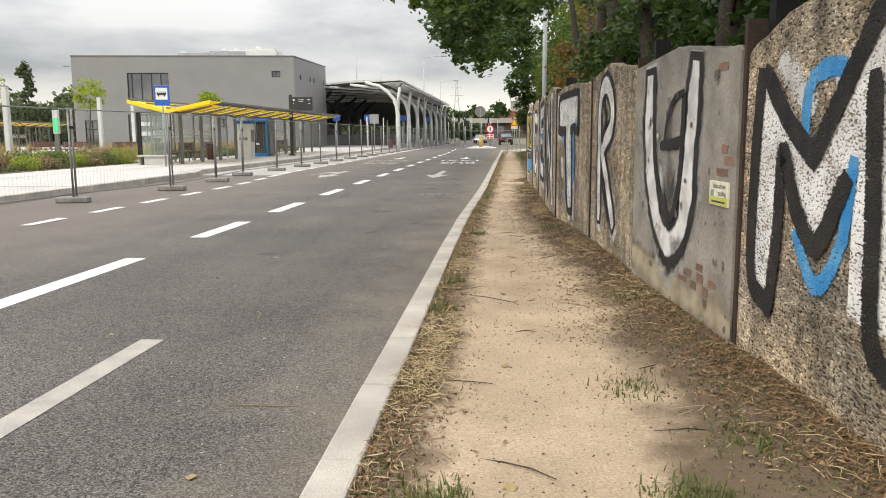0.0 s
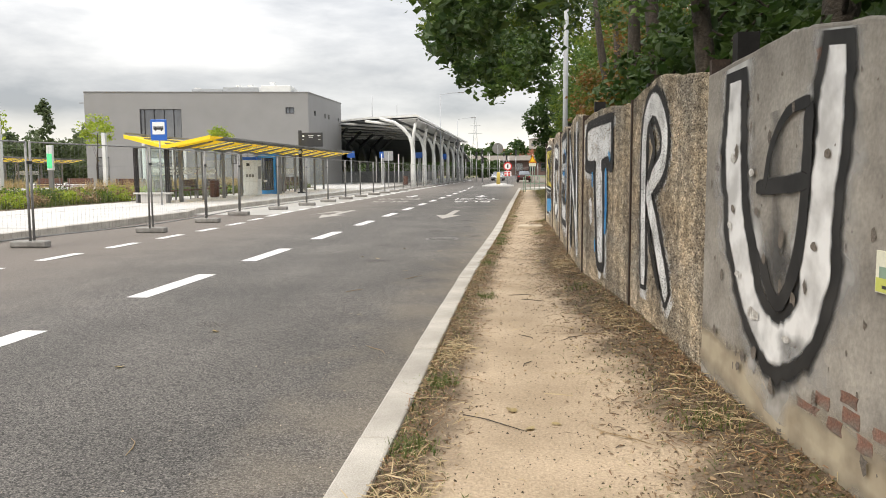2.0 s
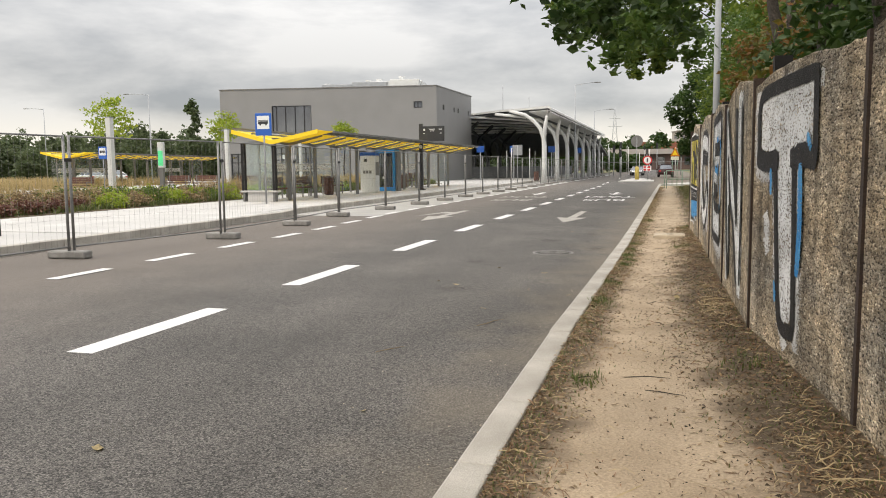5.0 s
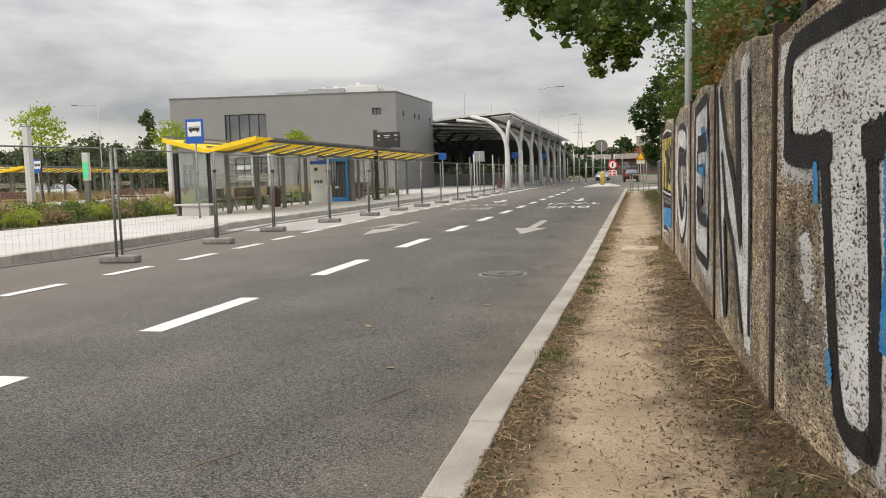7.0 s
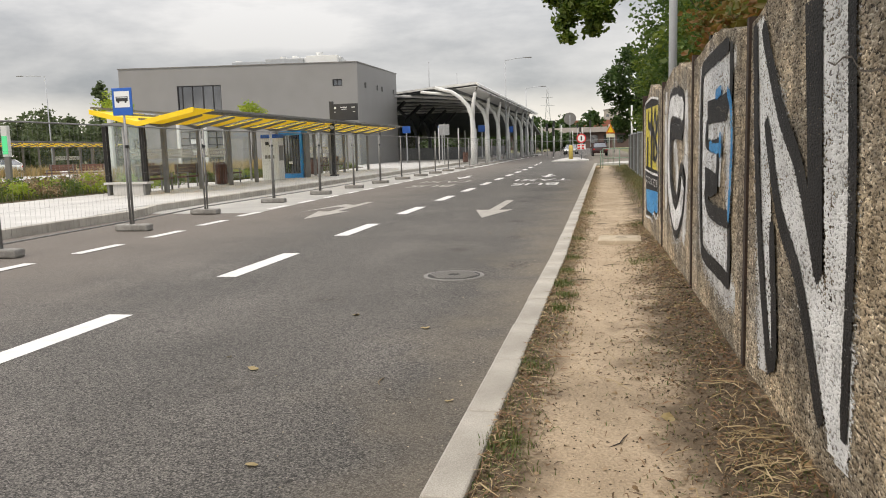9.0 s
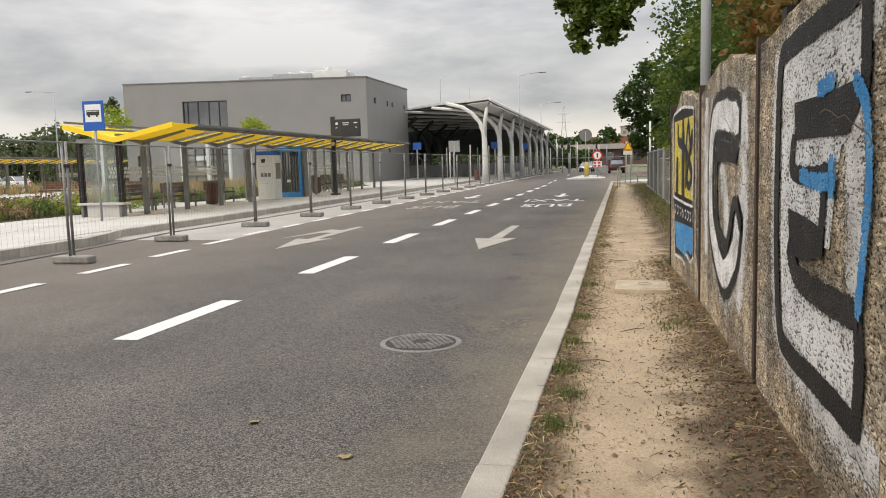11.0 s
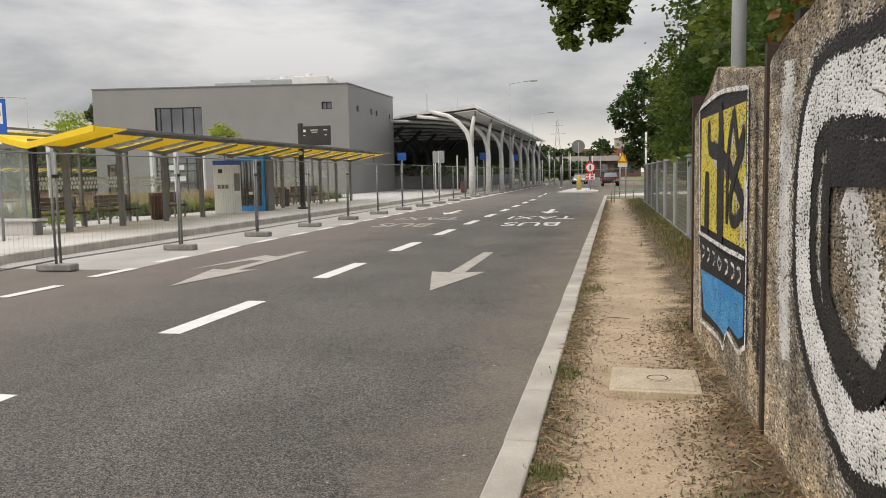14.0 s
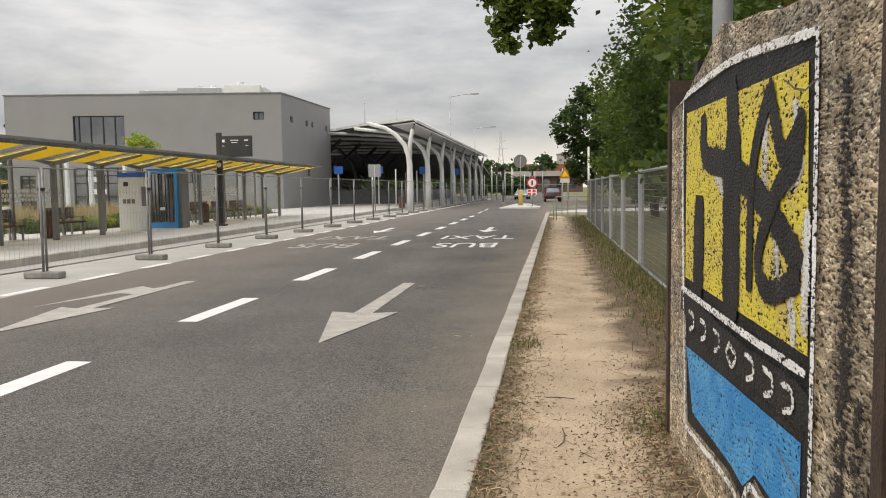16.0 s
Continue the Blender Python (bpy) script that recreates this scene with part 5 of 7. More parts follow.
# ---- bus shelter with the yellow winged roof ----
def sheet(axis, at, a0, a1, z0, z1):
    """A single pane of glass across an axis."""
    bm = bmesh.new()
    q = ((a0, z0), (a1, z0), (a1, z1), (a0, z1))
    bm.faces.new([bm.verts.new((at, a, z) if axis == "x" else (a, at, z)) for a, z in q])
    return bm


P0, PS, PN = 38.2, 2.46, 11
shelter = thing("bus_shelter", pose(-14.5, 0, 0.18), "long glazed bus shelter with yellow winged roof beams", "bus shelter")
ROOF_LO = [(-1.75, 2.80), (-0.05, 2.36), (0.05, 2.36), (1.98, 2.74)]
ROOFGLASS = glass_mat("frosted_roof_glass", (0.86, 0.88, 0.88), 0.8, 0.15)


def roof_slab(y0, y1, lift, thick, x0=-1.75, x1=1.98):
    """A piece of the folded roof between two places along it, from x0 to x1 across it."""
    def z_at(x):
        for (xa, za), (xb, zb) in zip(ROOF_LO, ROOF_LO[1:]):
            if xa <= x <= xb:
                return za + (zb - za) * (x - xa) / (xb - xa)
    xs = [x0] + [x for x, _ in ROOF_LO if x0 < x < x1] + [x1]
    return prism(bmesh.new(), [(x, z_at(x) + lift) for x in xs] + [(x, z_at(x) + lift + thick) for x in xs[::-1]], "y", y0, y1)


ROOF_END = P0 + PS * (PN - 1) + 1.05
for k in range(PN):
    y = P0 + PS * k
    part("roof_beam", prism(bmesh.new(), [(-1.75, 2.74), (-0.1, 2.24), (0.12, 2.24), (1.5, 2.575), (1.5, 2.64), (0.05, 2.355), (-0.05, 2.355), (-1.75, 2.795)], "y", y - 0.035, y + 0.035), GREYMET, shelter)
    part("roof_panel", roof_slab(y + 0.04, y + 1.55, 0.0, 0.03, -1.75, 1.55), ROOFYELLOW, shelter, "yellow translucent roof panel")
    if k < PN - 1:
        part("roof_pane", roof_slab(y + 1.57, y + PS - 0.04, 0.03, 0.012, -1.75, 1.55), ROOFGLASS, shelter)
    for d in (0.82, 1.64):
        part("glazing_bar", roof_slab(y + d, y + d + 0.05, -0.01, 0.04, 1.57, 1.98), GREYMET, shelter)
    part("post", bx(bmesh.new(), -0.06, 0.06, y - 0.08, y + 0.08, -0.05, 2.3), GREYMET, shelter)
    part("rear_post", bx(bmesh.new(), -1.42, -1.34, y - 0.04, y + 0.04, -0.05, 2.62), GREYMET, shelter)
part("edge_pane", roof_slab(P0 + 0.04, ROOF_END, 0.045, 0.012, 1.58, 1.96), ROOFGLASS, shelter, "frosted glass along the roof edge")
part("roof_panel", roof_slab(P0 - 1.40, P0 - 0.04, 0.0, 0.03), ROOFYELLOW, shelter, "yellow translucent end panel")
part("end_fascia", roof_slab(P0 - 1.48, P0 - 1.41, -0.10, 0.16), YELLOW, shelter, "yellow end fascia of the roof")
for x, z, w in ((-1.72, 2.90, 0.02), (-0.9, 2.68, 0.02), (0.0, 2.47, 0.02), (1.56, 2.665, 0.016), (1.76, 2.705, 0.012), (1.96, 2.74, 0.025)):
    part("purlin", bx(bmesh.new(), x - w, x + w, P0 - (1.4 if x < 1.2 else 0.03), ROOF_END, z - 0.022, z + 0.045), GREYMET, shelter)
for k in range(PN - 1):
    y0 = P0 + PS * k
    if k in (4, 5):
        continue
    part("glass_pane", sheet("x", -1.38, y0 + 0.06, y0 + PS - 0.06, 0.18, 2.3), GLASS, shelter)
    if k in (0, 1, 2, 7, 8):
        bm = bmesh.new()
        for r in range(3):
            for c in range(15):
                yy, zz = y0 + 0.14 + c * 0.152 + (r % 2) * 0.07, 1.22 + r * 0.13
                bm.faces.new([bm.verts.new((-1.36, yy + 0.068 * math.cos(i * math.pi / 3), zz + 0.068 * math.sin(i * math.pi / 3))) for i in range(6)])
        part("dotted_band", bm, WHITEP, shelter, "band of white dots on the glass")
for y in (P0 - 0.9, P0 + PS * (PN - 1) + 0.3):
    part("end_pane", sheet("y", y, -1.3, -0.15, 0.2, 2.3), GLASS, shelter)

case = thing("poster_case", pose(-15.2, 37.0, 0.18), "glazed timetable case in a black frame on a concrete base", "display case")
for x in (-0.78, 0.58):
    part("frame_side", bx(bmesh.new(), x, x + 0.16, -0.07, 0.06, 0.44, 2.3), DEADBLACK, case)
part("frame_top", bx(bmesh.new(), -0.75, 0.8, -0.07, 0.07, 2.3, 2.4), ZINC, case)
part("glass_pane", sheet("y", 0, -0.58, 0.58, 0.44, 2.3), glass_mat("grey_case_glass", (0.80, 0.88, 0.86), 0.86), case)
part("base", bx(bmesh.new(), -0.5, 0.62, -0.12, 0.12, 0, 0.37, 0.01), SLAB, case)
part("base_plate", bx(bmesh.new(), -0.78, 0.82, -0.2, 0.2, 0.37, 0.44, 0.01), SLAB, case)
for x in (-0.66, 0.66):
    part("foot", bx(bmesh.new(), x - 0.04, x + 0.04, -0.14, 0.14, -0.02, 0.37), GREYMET, case)


def bench(x, y, yaw=0.0):
    t = thing("bench", pose(x, y, 0.18, 0, 0, yaw), "dark wooden slatted bench with grey steel legs", "bench", "platform benches")
    for k in range(3):
        part("seat_slat", bx(bmesh.new(), -0.9, 0.9, 0.02 + 0.15 * k, 0.15 + 0.15 * k, 0.41, 0.47), WOOD, t)
    for k in range(3):
        part("back_slat", bx(bmesh.new(), -0.9, 0.9, 0.47, 0.50, 0.55 + 0.13 * k, 0.67 + 0.13 * k), WOOD, t)
    for s in (-0.75, 0.75):
        bm = bmesh.new()
        bx(bm, s - 0.025, s + 0.025, 0.02, 0.07, 0, 0.62)
        bx(bm, s - 0.025, s + 0.025, 0.44, 0.49, 0, 0.95)
        bx(bm, s - 0.025, s + 0.025, 0.02, 0.48, 0.40, 0.43)
        bx(bm, s - 0.025, s + 0.025, 0.02, 0.48, 0.60, 0.63)
        part("leg_frame", bm, GREYMET, t)
    return t


def litter_bin(x, y):
    t = thing("litter_bin", pose(x, y, 0.18), "dark brown slatted litter bin", "litter bin", "litter bins")
    for k in range(12):
        a = k * math.pi / 6
        ob = part("slat", bx(bmesh.new(), -0.05, 0.05, 0.2, 0.225, 0.05, 0.85), WOOD, t)
        ob.matrix_local = Matrix.Rotation(a, 4, "Z")
    part("liner", tube(bmesh.new(), [(0, 0, 0.02), (0, 0, 0.8)], 0.19, 14), BLACK, t)
    return t


bench(-15.5, 39.6, 90)
bench(-15.5, 42.3, 90)
litter_bin(-15.3, 43.9)
bench(-15.5, 45.4, 90)
for y in (56.0, 58.3, 60.4):
    bench(-15.5, y, 90)
litter_bin(-15.2, 54.8)
litter_bin(-10.6, 78)

machine = thing("ticket_machine", pose(-14.85, 48.3, 0.18), "white ticket machine cabinet with a blue top", "ticket machine")
part("cabinet", bx(bmesh.new(), -0.42, 0.42, -0.35, 0.35, 0, 1.95, 0.03), WHITEP, machine)
part("top", bx(bmesh.new(), -0.43, 0.43, -0.36, 0.36, 1.95, 2.12, 0.02), BLUE, machine)
part("emblem", bx(bmesh.new(), -0.2, -0.02, -0.358, -0.35, 1.62, 1.78), BLACK, machine)
for k in range(3):
    part("letter_bar", bx(bmesh.new(), -0.25 + 0.17 * k, -0.12 + 0.17 * k, -0.358, -0.35, 1.0, 1.16), GREYMET, machine)
part("side_panel", bx(bmesh.new(), 0.42, 0.428, -0.25, 0.25, 0.9, 1.6), GREYMET, machine)
vending = thing("vending_cabinet", pose(-14.7, 50.5, 0.18), "blue cabinet with a dark glazed front", "cabinet")
bm = bmesh.new()
bx(bm, -0.62, -0.5, -0.42, 0.4, 0, 2.3, 0.01)
bx(bm, 0.5, 0.62, -0.42, 0.4, 0, 2.3, 0.01)
bx(bm, -0.5, 0.5, -0.42, 0.4, 2.1, 2.3)
bx(bm, -0.5, 0.5, -0.42, 0.4, 0, 0.22)
bx(bm, -0.5, 0.5, 0.2, 0.4, 0.22, 2.1)
part("body", bm, SKYBLUE, vending)
part("front", bx(bmesh.new(), -0.5, 0.5, -0.38, -0.33, 0.22, 2.1), DARKGLASS, vending)
for k in range(7):
    part("bar", bx(bmesh.new(), -0.44 + 0.14 * k, -0.41 + 0.14 * k, -0.40, -0.385, 0.25, 2.08), BLACK, vending)
part("badge", bx(bmesh.new(), -0.1, 0.1, -0.405, -0.4, 0.7, 0.82), WHITEP, vending)
part("side_wing", bx(bmesh.new(), 0.64, 0.76, -0.3, 0.3, 0, 2.2), GREYMET, vending)

totem = thing("information_totem", pose(-13.05, 51.8, 0.18), "black information totem with a screen board on a post", "information sign")
part("post", bx(bmesh.new(), -0.1, 0.1, -0.08, 0.08, 0, 3.76, 0.02), BLACK, totem)
part("foot", bx(bmesh.new(), -0.2, 0.2, -0.18, 0.18, 0, 0.08, 0.02), BLACK, totem)
part("board", bx(bmesh.new(), 0.06, 1.38, -0.07, 0.07, 2.78, 3.62, 0.015), BLACK, totem)
for x0, x1, z0, z1 in ((0.16, 0.27, 3.36, 3.47), (0.5, 0.84, 3.42, 3.455), (0.54, 0.80, 3.33, 3.36), (1.08, 1.26, 3.41, 3.455), (0.16, 0.24, 3.2, 3.23), (1.14, 1.26, 3.2, 3.23)):
    part("display_line", bx(bmesh.new(), x0, x1, -0.075, -0.07, z0, z1), WHITEP, totem)
bm = bmesh.new()
tube(bm, [(0, -0.1, 2.46), (0, -0.075, 2.46)], 0.1, 16)
part("emblem", bm, WHITEP, totem)


def stop_sign(x, y, h, label):
    t = thing("bus_stop_sign", pose(x, y, 0.18), label, "bus stop sign", "bus stop signs")
    part("pole", tube(bmesh.new(), [(0, 0, -0.05), (0, 0, h)], 0.035, 8), ZINC, t)
    part("plate", bx(bmesh.new(), -0.33, 0.33, -0.05, -0.02, h - 0.82, h, 0.01), BLUE, t)
    part("panel", bx(bmesh.new(), -0.25, 0.25, -0.056, -0.05, h - 0.58, h - 0.1), WHITEP, t)
    bm = bmesh.new()
    bx(bm, -0.2, 0.2, -0.060, -0.056, h - 0.40, h - 0.30)
    bx(bm, -0.2, 0.2, -0.060, -0.056, h - 0.28, h - 0.26)
    for s in (-0.12, 0.12):
        tube(bm, [(s, -0.060, h - 0.42), (s, -0.056, h - 0.42)], 0.035, 10)
    bx(bm, -0.2, -0.18, -0.060, -0.056, h - 0.3, h - 0.28)
    bx(bm, 0.18, 0.2, -0.060, -0.056, h - 0.3, h - 0.28)
    part("pictogram", bm, BLACK, t)
    return t


stop_sign(-13.9, 35.06, 3.34, "blue and white bus stop sign on a steel pole")


# ---- station building ----
BA, BB, BC = Vector((-41.3, 77.14, 0)), Vector((-20.47, 80.65, 0)), Vector((-20.19, 93.3, 0))
building = thing("station_building", Matrix.Identity(4), "grey rendered two-storey bus station building with a flat roof", "building")
H = 9.1
fd, sd = (BB - BA).normalized(), (BC - BB).normalized()
fn = Vector((fd.y, -fd.x, 0))
sn = Vector((sd.y, -sd.x, 0))
MF = Matrix(((fd.x, fn.x, 0, BA.x), (fd.y, fn.y, 0, BA.y), (0, 0, 1, 0), (0, 0, 0, 1)))
MS = Matrix(((sd.x, sn.x, 0, BB.x), (sd.y, sn.y, 0, BB.y), (0, 0, 1, 0), (0, 0, 0, 1)))
FL, SL = (BB - BA).length, (BC - BB).length


def facade(length, holes, depth, name):
    """A wall of local size length by H, face at y = 0, with openings cut through."""
    us = sorted({0.0, length, *(h[0] for h in holes), *(h[1] for h in holes)})
    zs = sorted({0.0, H, *(h[2] for h in holes), *(h[3] for h in holes)})
    bm = bmesh.new()
    for u0, u1 in zip(us, us[1:]):
        for z0, z1 in zip(zs, zs[1:]):
            if any(h[0] <= u0 and u1 <= h[1] and h[2] <= z0 and z1 <= h[3] for h in holes):
                continue
            bx(bm, u0, u1, -depth, 0, z0, z1)
    bmesh.ops.remove_doubles(bm, verts=bm.verts, dist=0.0005)
    return part(name, bm, CLAD, building)


front_holes = [(5.13, 9.04, 4.7, 7.52), (18.94, 19.78, 7.09, 7.7), (5.0, 9.1, 0.2, 3.55), (13.6, 14.4, 2.25, 3.1), (0.9, 2.1, 0.2, 3.0)]
facade(FL, front_holes, 0.35, "front_wall").matrix_world = MF
side_holes = [(2.0, 2.55, 7.02, 7.52), (5.7, 6.2, 7.02, 7.5), (7.2, 7.7, 7.02, 7.48), (11.2, 11.7, 6.98, 7.45), (6.0, 6.5, 2.8, 3.4)]
facade(SL, side_holes, 0.35, "side_wall").matrix_world = MS
back = (BC - BB)
prism_pts = [(BA.x + 0.1, BA.y + 0.36), (BB.x - 0.36, BB.y + 0.36), (BC.x - 0.36, BC.y), (BA.x + back.x + 0.1, BA.y + back.y)]
part("roof", prism(bmesh.new(), prism_pts, "z", H - 0.5, H - 0.3), GREYMET, building)
bm = bmesh.new()
bx(bm, -0.05, FL + 0.05, -0.4, 0.06, H, H + 0.08)
part("parapet_cap", bm, GREYMET, building).matrix_world = MF
bm = bmesh.new()
bx(bm, 0.1, SL + 0.05, -0.4, 0.06, H + 0.003, H + 0.083)
part("parapet_cap", bm, GREYMET, building).matrix_world = MS
bm = bmesh.new()
bx(bm, BA.x + 0.02, BA.x + 0.4, BA.y + 0.4, BA.y + 12.6, 0, H)
bx(bm, BA.x + 0.4, BC.x - 0.4, BA.y + 12.6, BA.y + 12.9, 0, H)
part("rear_wall", bm, CLAD, building)
part("inner_floor", prism(bmesh.new(), prism_pts, "z", 0.0, 0.16), SOFFIT, building)
part("inner_wall", bx(bmesh.new(), -40, -21.5, 84.0, 84.2, 0.1, H - 0.5), SOFFIT, building)


def building_window(u0, u1, z0, z1, m, bars, cross=()):
    w = part("window", bx(bmesh.new(), u0, u1, -0.22, -0.2, z0, z1), DARKGLASS, building)
    w.matrix_world = m
    bm = bmesh.new()
    for u in (u0, *bars, u1 - 0.07):
        bx(bm, u, u + 0.07, -0.2, -0.12, z0, z1)
    for z in (z0, *cross, z1 - 0.07):
        bx(bm, u0 + 0.07, u1 - 0.07, -0.198, -0.125, z, z + 0.07)
    f = part("window_frame", bm, BLACK, w)
    f.matrix_world = m
    return w


building_window(*front_holes[0], MF, [5.5, 6.4, 7.35, 8.25])
building_window(*front_holes[1], MF, [19.3])
building_window(*front_holes[2], MF, [5.9, 6.7, 7.5, 8.3], [1.3, 2.3, 2.9])
building_window(*front_holes[3], MF, [14.0])
building_window(*front_holes[4], MF, [1.5], [2.1])
for h in side_holes:
    building_window(*h, MS, [])
bm = bmesh.new()
for u, z in ((6.0, 2.45), (6.1, 1.5)):
    bx(bm, u, u + 1.3, -0.19, -0.17, z, z + 0.4)
part("notice", bm, WHITEP, building, "white notices behind the glass doors").matrix_world = MF

plant = thing("rooftop_plant", MF @ pose(13, -3.5, H - 0.3), "pale steel ventilation plant on the flat roof", "ventilation")
for x0, x1, y0, y1, h in ((1.6, 6.6, -2, 2, 1.0), (-0.2, 3.2, 1.2, 2.2, 0.95), (-3.4, -0.4, -1.5, 1.5, 0.85), (3.6, 6.4, 2.1, 2.9, 1.05)):
    part("unit", bx(bmesh.new(), x0, x1, y0, y1, 0, h, 0.03), WHITEP if x0 >= 0 else POLE, plant)
for k, (x, h) in enumerate(((4.4, 1.55), (1.1, 1.25), (2.2, 1.3), (-3.0, 1.0))):
    part("vent_stack", tube(bmesh.new(), [(x, 0.6, 0), (x, 0.6, h - 0.2), (x, 0.6, h)], [0.22, 0.22, 0.35], 12), WHITEP, plant)


# ---- bus station canopy ----
canopy = thing("station_canopy", pose(-9.6, 76, 0.17), "large white steel bus station canopy on curved branching columns", "canopy")
CN, CS = 8, 8.2
for k in range(CN):
    y = k * CS
    bm = bmesh.new()
    tube(bm, [(0, y, -0.2), (0, y, 1.5), (0, y, 3.0), (-0.06, y, 3.7), (-0.35, y, 4.5), (-0.95, y, 5.2), (-1.7, y, 5.7), (-3.0, y, 6.05)], [0.25, 0.22, 0.2, 0.19, 0.17, 0.16, 0.15, 0.14], 10)
    part("column", bm, WHITEM, canopy)
    bm = bmesh.new()
    tube(bm, [(0, y, 3.4), (0.05, y, 4.6), (0.22, y, 5.5), (0.45, y, 6.05)], [0.17, 0.15, 0.14, 0.13], 10)
    part("column_branch", bm, WHITEM, canopy)
    reach = max(-26.0, 0.5 - (y + 1.2) / 1.78) if y < 19 else -26.0
    if reach < -3.5:
        bm = bmesh.new()
        tube(bm, [(-3.0, y, 5.98)] + [(x, y, z) for x, z in ((-6, 6.35), (-10.6, 6.65), (-18, 6.75), (-26, 6.45)) if x >= reach - 4], 0.15, 6)
        part("roof_rib", bm, WHITEM, canopy)
    if y < 18:
        continue
    # Inner columns take the dark grey too, for the gloom inside.
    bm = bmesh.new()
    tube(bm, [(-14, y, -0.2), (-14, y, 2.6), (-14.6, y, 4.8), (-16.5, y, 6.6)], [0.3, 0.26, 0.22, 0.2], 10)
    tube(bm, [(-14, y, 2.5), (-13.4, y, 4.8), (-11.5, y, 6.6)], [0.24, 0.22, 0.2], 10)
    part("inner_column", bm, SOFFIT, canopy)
L0 = CN * CS - 6
def canopy_front(x):
    return -1.2 + (0.75 - x) * 1.78 if x > -10.6 else 19.0


CROWN = [(0.75, 6.12), (0.4, 6.36), (-2, 6.55), (-6, 6.95), (-10.6, 7.25), (-18, 7.35), (-27, 7.0)]
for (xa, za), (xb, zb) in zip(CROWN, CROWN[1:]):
    # Light is in the soffit colour: outer strips white as lit, inner ones dark.
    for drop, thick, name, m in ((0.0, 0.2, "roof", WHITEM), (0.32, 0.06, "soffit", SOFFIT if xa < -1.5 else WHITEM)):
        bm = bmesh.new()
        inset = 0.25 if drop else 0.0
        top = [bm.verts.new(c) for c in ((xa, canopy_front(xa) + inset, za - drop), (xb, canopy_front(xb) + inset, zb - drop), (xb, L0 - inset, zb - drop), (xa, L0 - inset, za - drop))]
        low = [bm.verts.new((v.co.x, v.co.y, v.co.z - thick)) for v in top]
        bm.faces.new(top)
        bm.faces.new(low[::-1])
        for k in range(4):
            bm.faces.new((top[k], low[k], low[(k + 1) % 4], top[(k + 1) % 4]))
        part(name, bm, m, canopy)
for k in range(CN - 1):
    for x, z in ((-21.5, 6.75), (-15.5, 6.85), (-8.5, 6.62), (-5.0, 6.4)):
        if k * CS + 3.2 > canopy_front(x) + 1:
            part("skylight", bx(bmesh.new(), x, x + 1.8, k * CS + 3.2, k * CS + 5.0, z - 0.05, z - 0.03), WHITEM, canopy)
# Added dark slab, no known part: it fills the gloom below the roof.
part("rear_roof", prism(bmesh.new(), [(L0 - 0.6, 6.5), (L0 + 34, 3.2), (L0 + 34, 3.5), (L0 - 0.6, 6.8)], "x", -30, -1.2), SOFFIT, canopy, "dark sloping slab added behind the canopy as backing for its gloom")
part("mast", tube(bmesh.new(), [(-6, 12, 6.4), (-6, 12, 9.4)], 0.04, 6), POLE, canopy)
part("mast", tube(bmesh.new(), [(-4, 16, 6.4), (-4, 16, 8.6)], 0.04, 6), POLE, canopy)
for x, y in ((-11.2, 92), (-9.4, 101), (-14.5, 88), (-17.5, 86)):
    t = thing("stand_sign", pose(x, y, 0.17), "blue bus stand sign on a grey post", "sign", "bus stand signs")
    part("post", bx(bmesh.new(), -0.05, 0.05, -0.05, 0.05, 0, 3.4), POLE, t)
    part("plate", bx(bmesh.new(), -0.38, 0.38, -0.06, 0.06, 2.75, 3.4), BLUE, t)
bank = solid("low_bank", bx(bmesh.new(), -40, -14.5, 98, 140, 0.1, 1.5), SOFFIT, "dark low wall under the canopy", "wall", kind="structure")
for k, (x, y) in enumerate(((-13.2, 80), (-12.2, 84), (-11.5, 90), (-13.6, 96), (-12.6, 104), (-16, 92))):
    t = thing("white_bollard_post", pose(x, y, 0.17), "slim white metal post on the platform", "post", "platform posts")
    part("post", tube(bmesh.new(), [(0, 0, 0), (0, 0, 3.0)], 0.05, 8), WHITEM, t)
back_sign = thing("traffic_sign", pose(-11.0, 71, 0.17), "back of a square road sign on a grey pole", "traffic sign")
part("pole", tube(bmesh.new(), [(0, 0, 0), (0, 0, 3.0)], 0.035, 8), ZINC, back_sign)
part("plate", bx(bmesh.new(), -0.4, 0.4, -0.02, 0.0, 2.2, 3.0, 0.008), ZINC, back_sign)


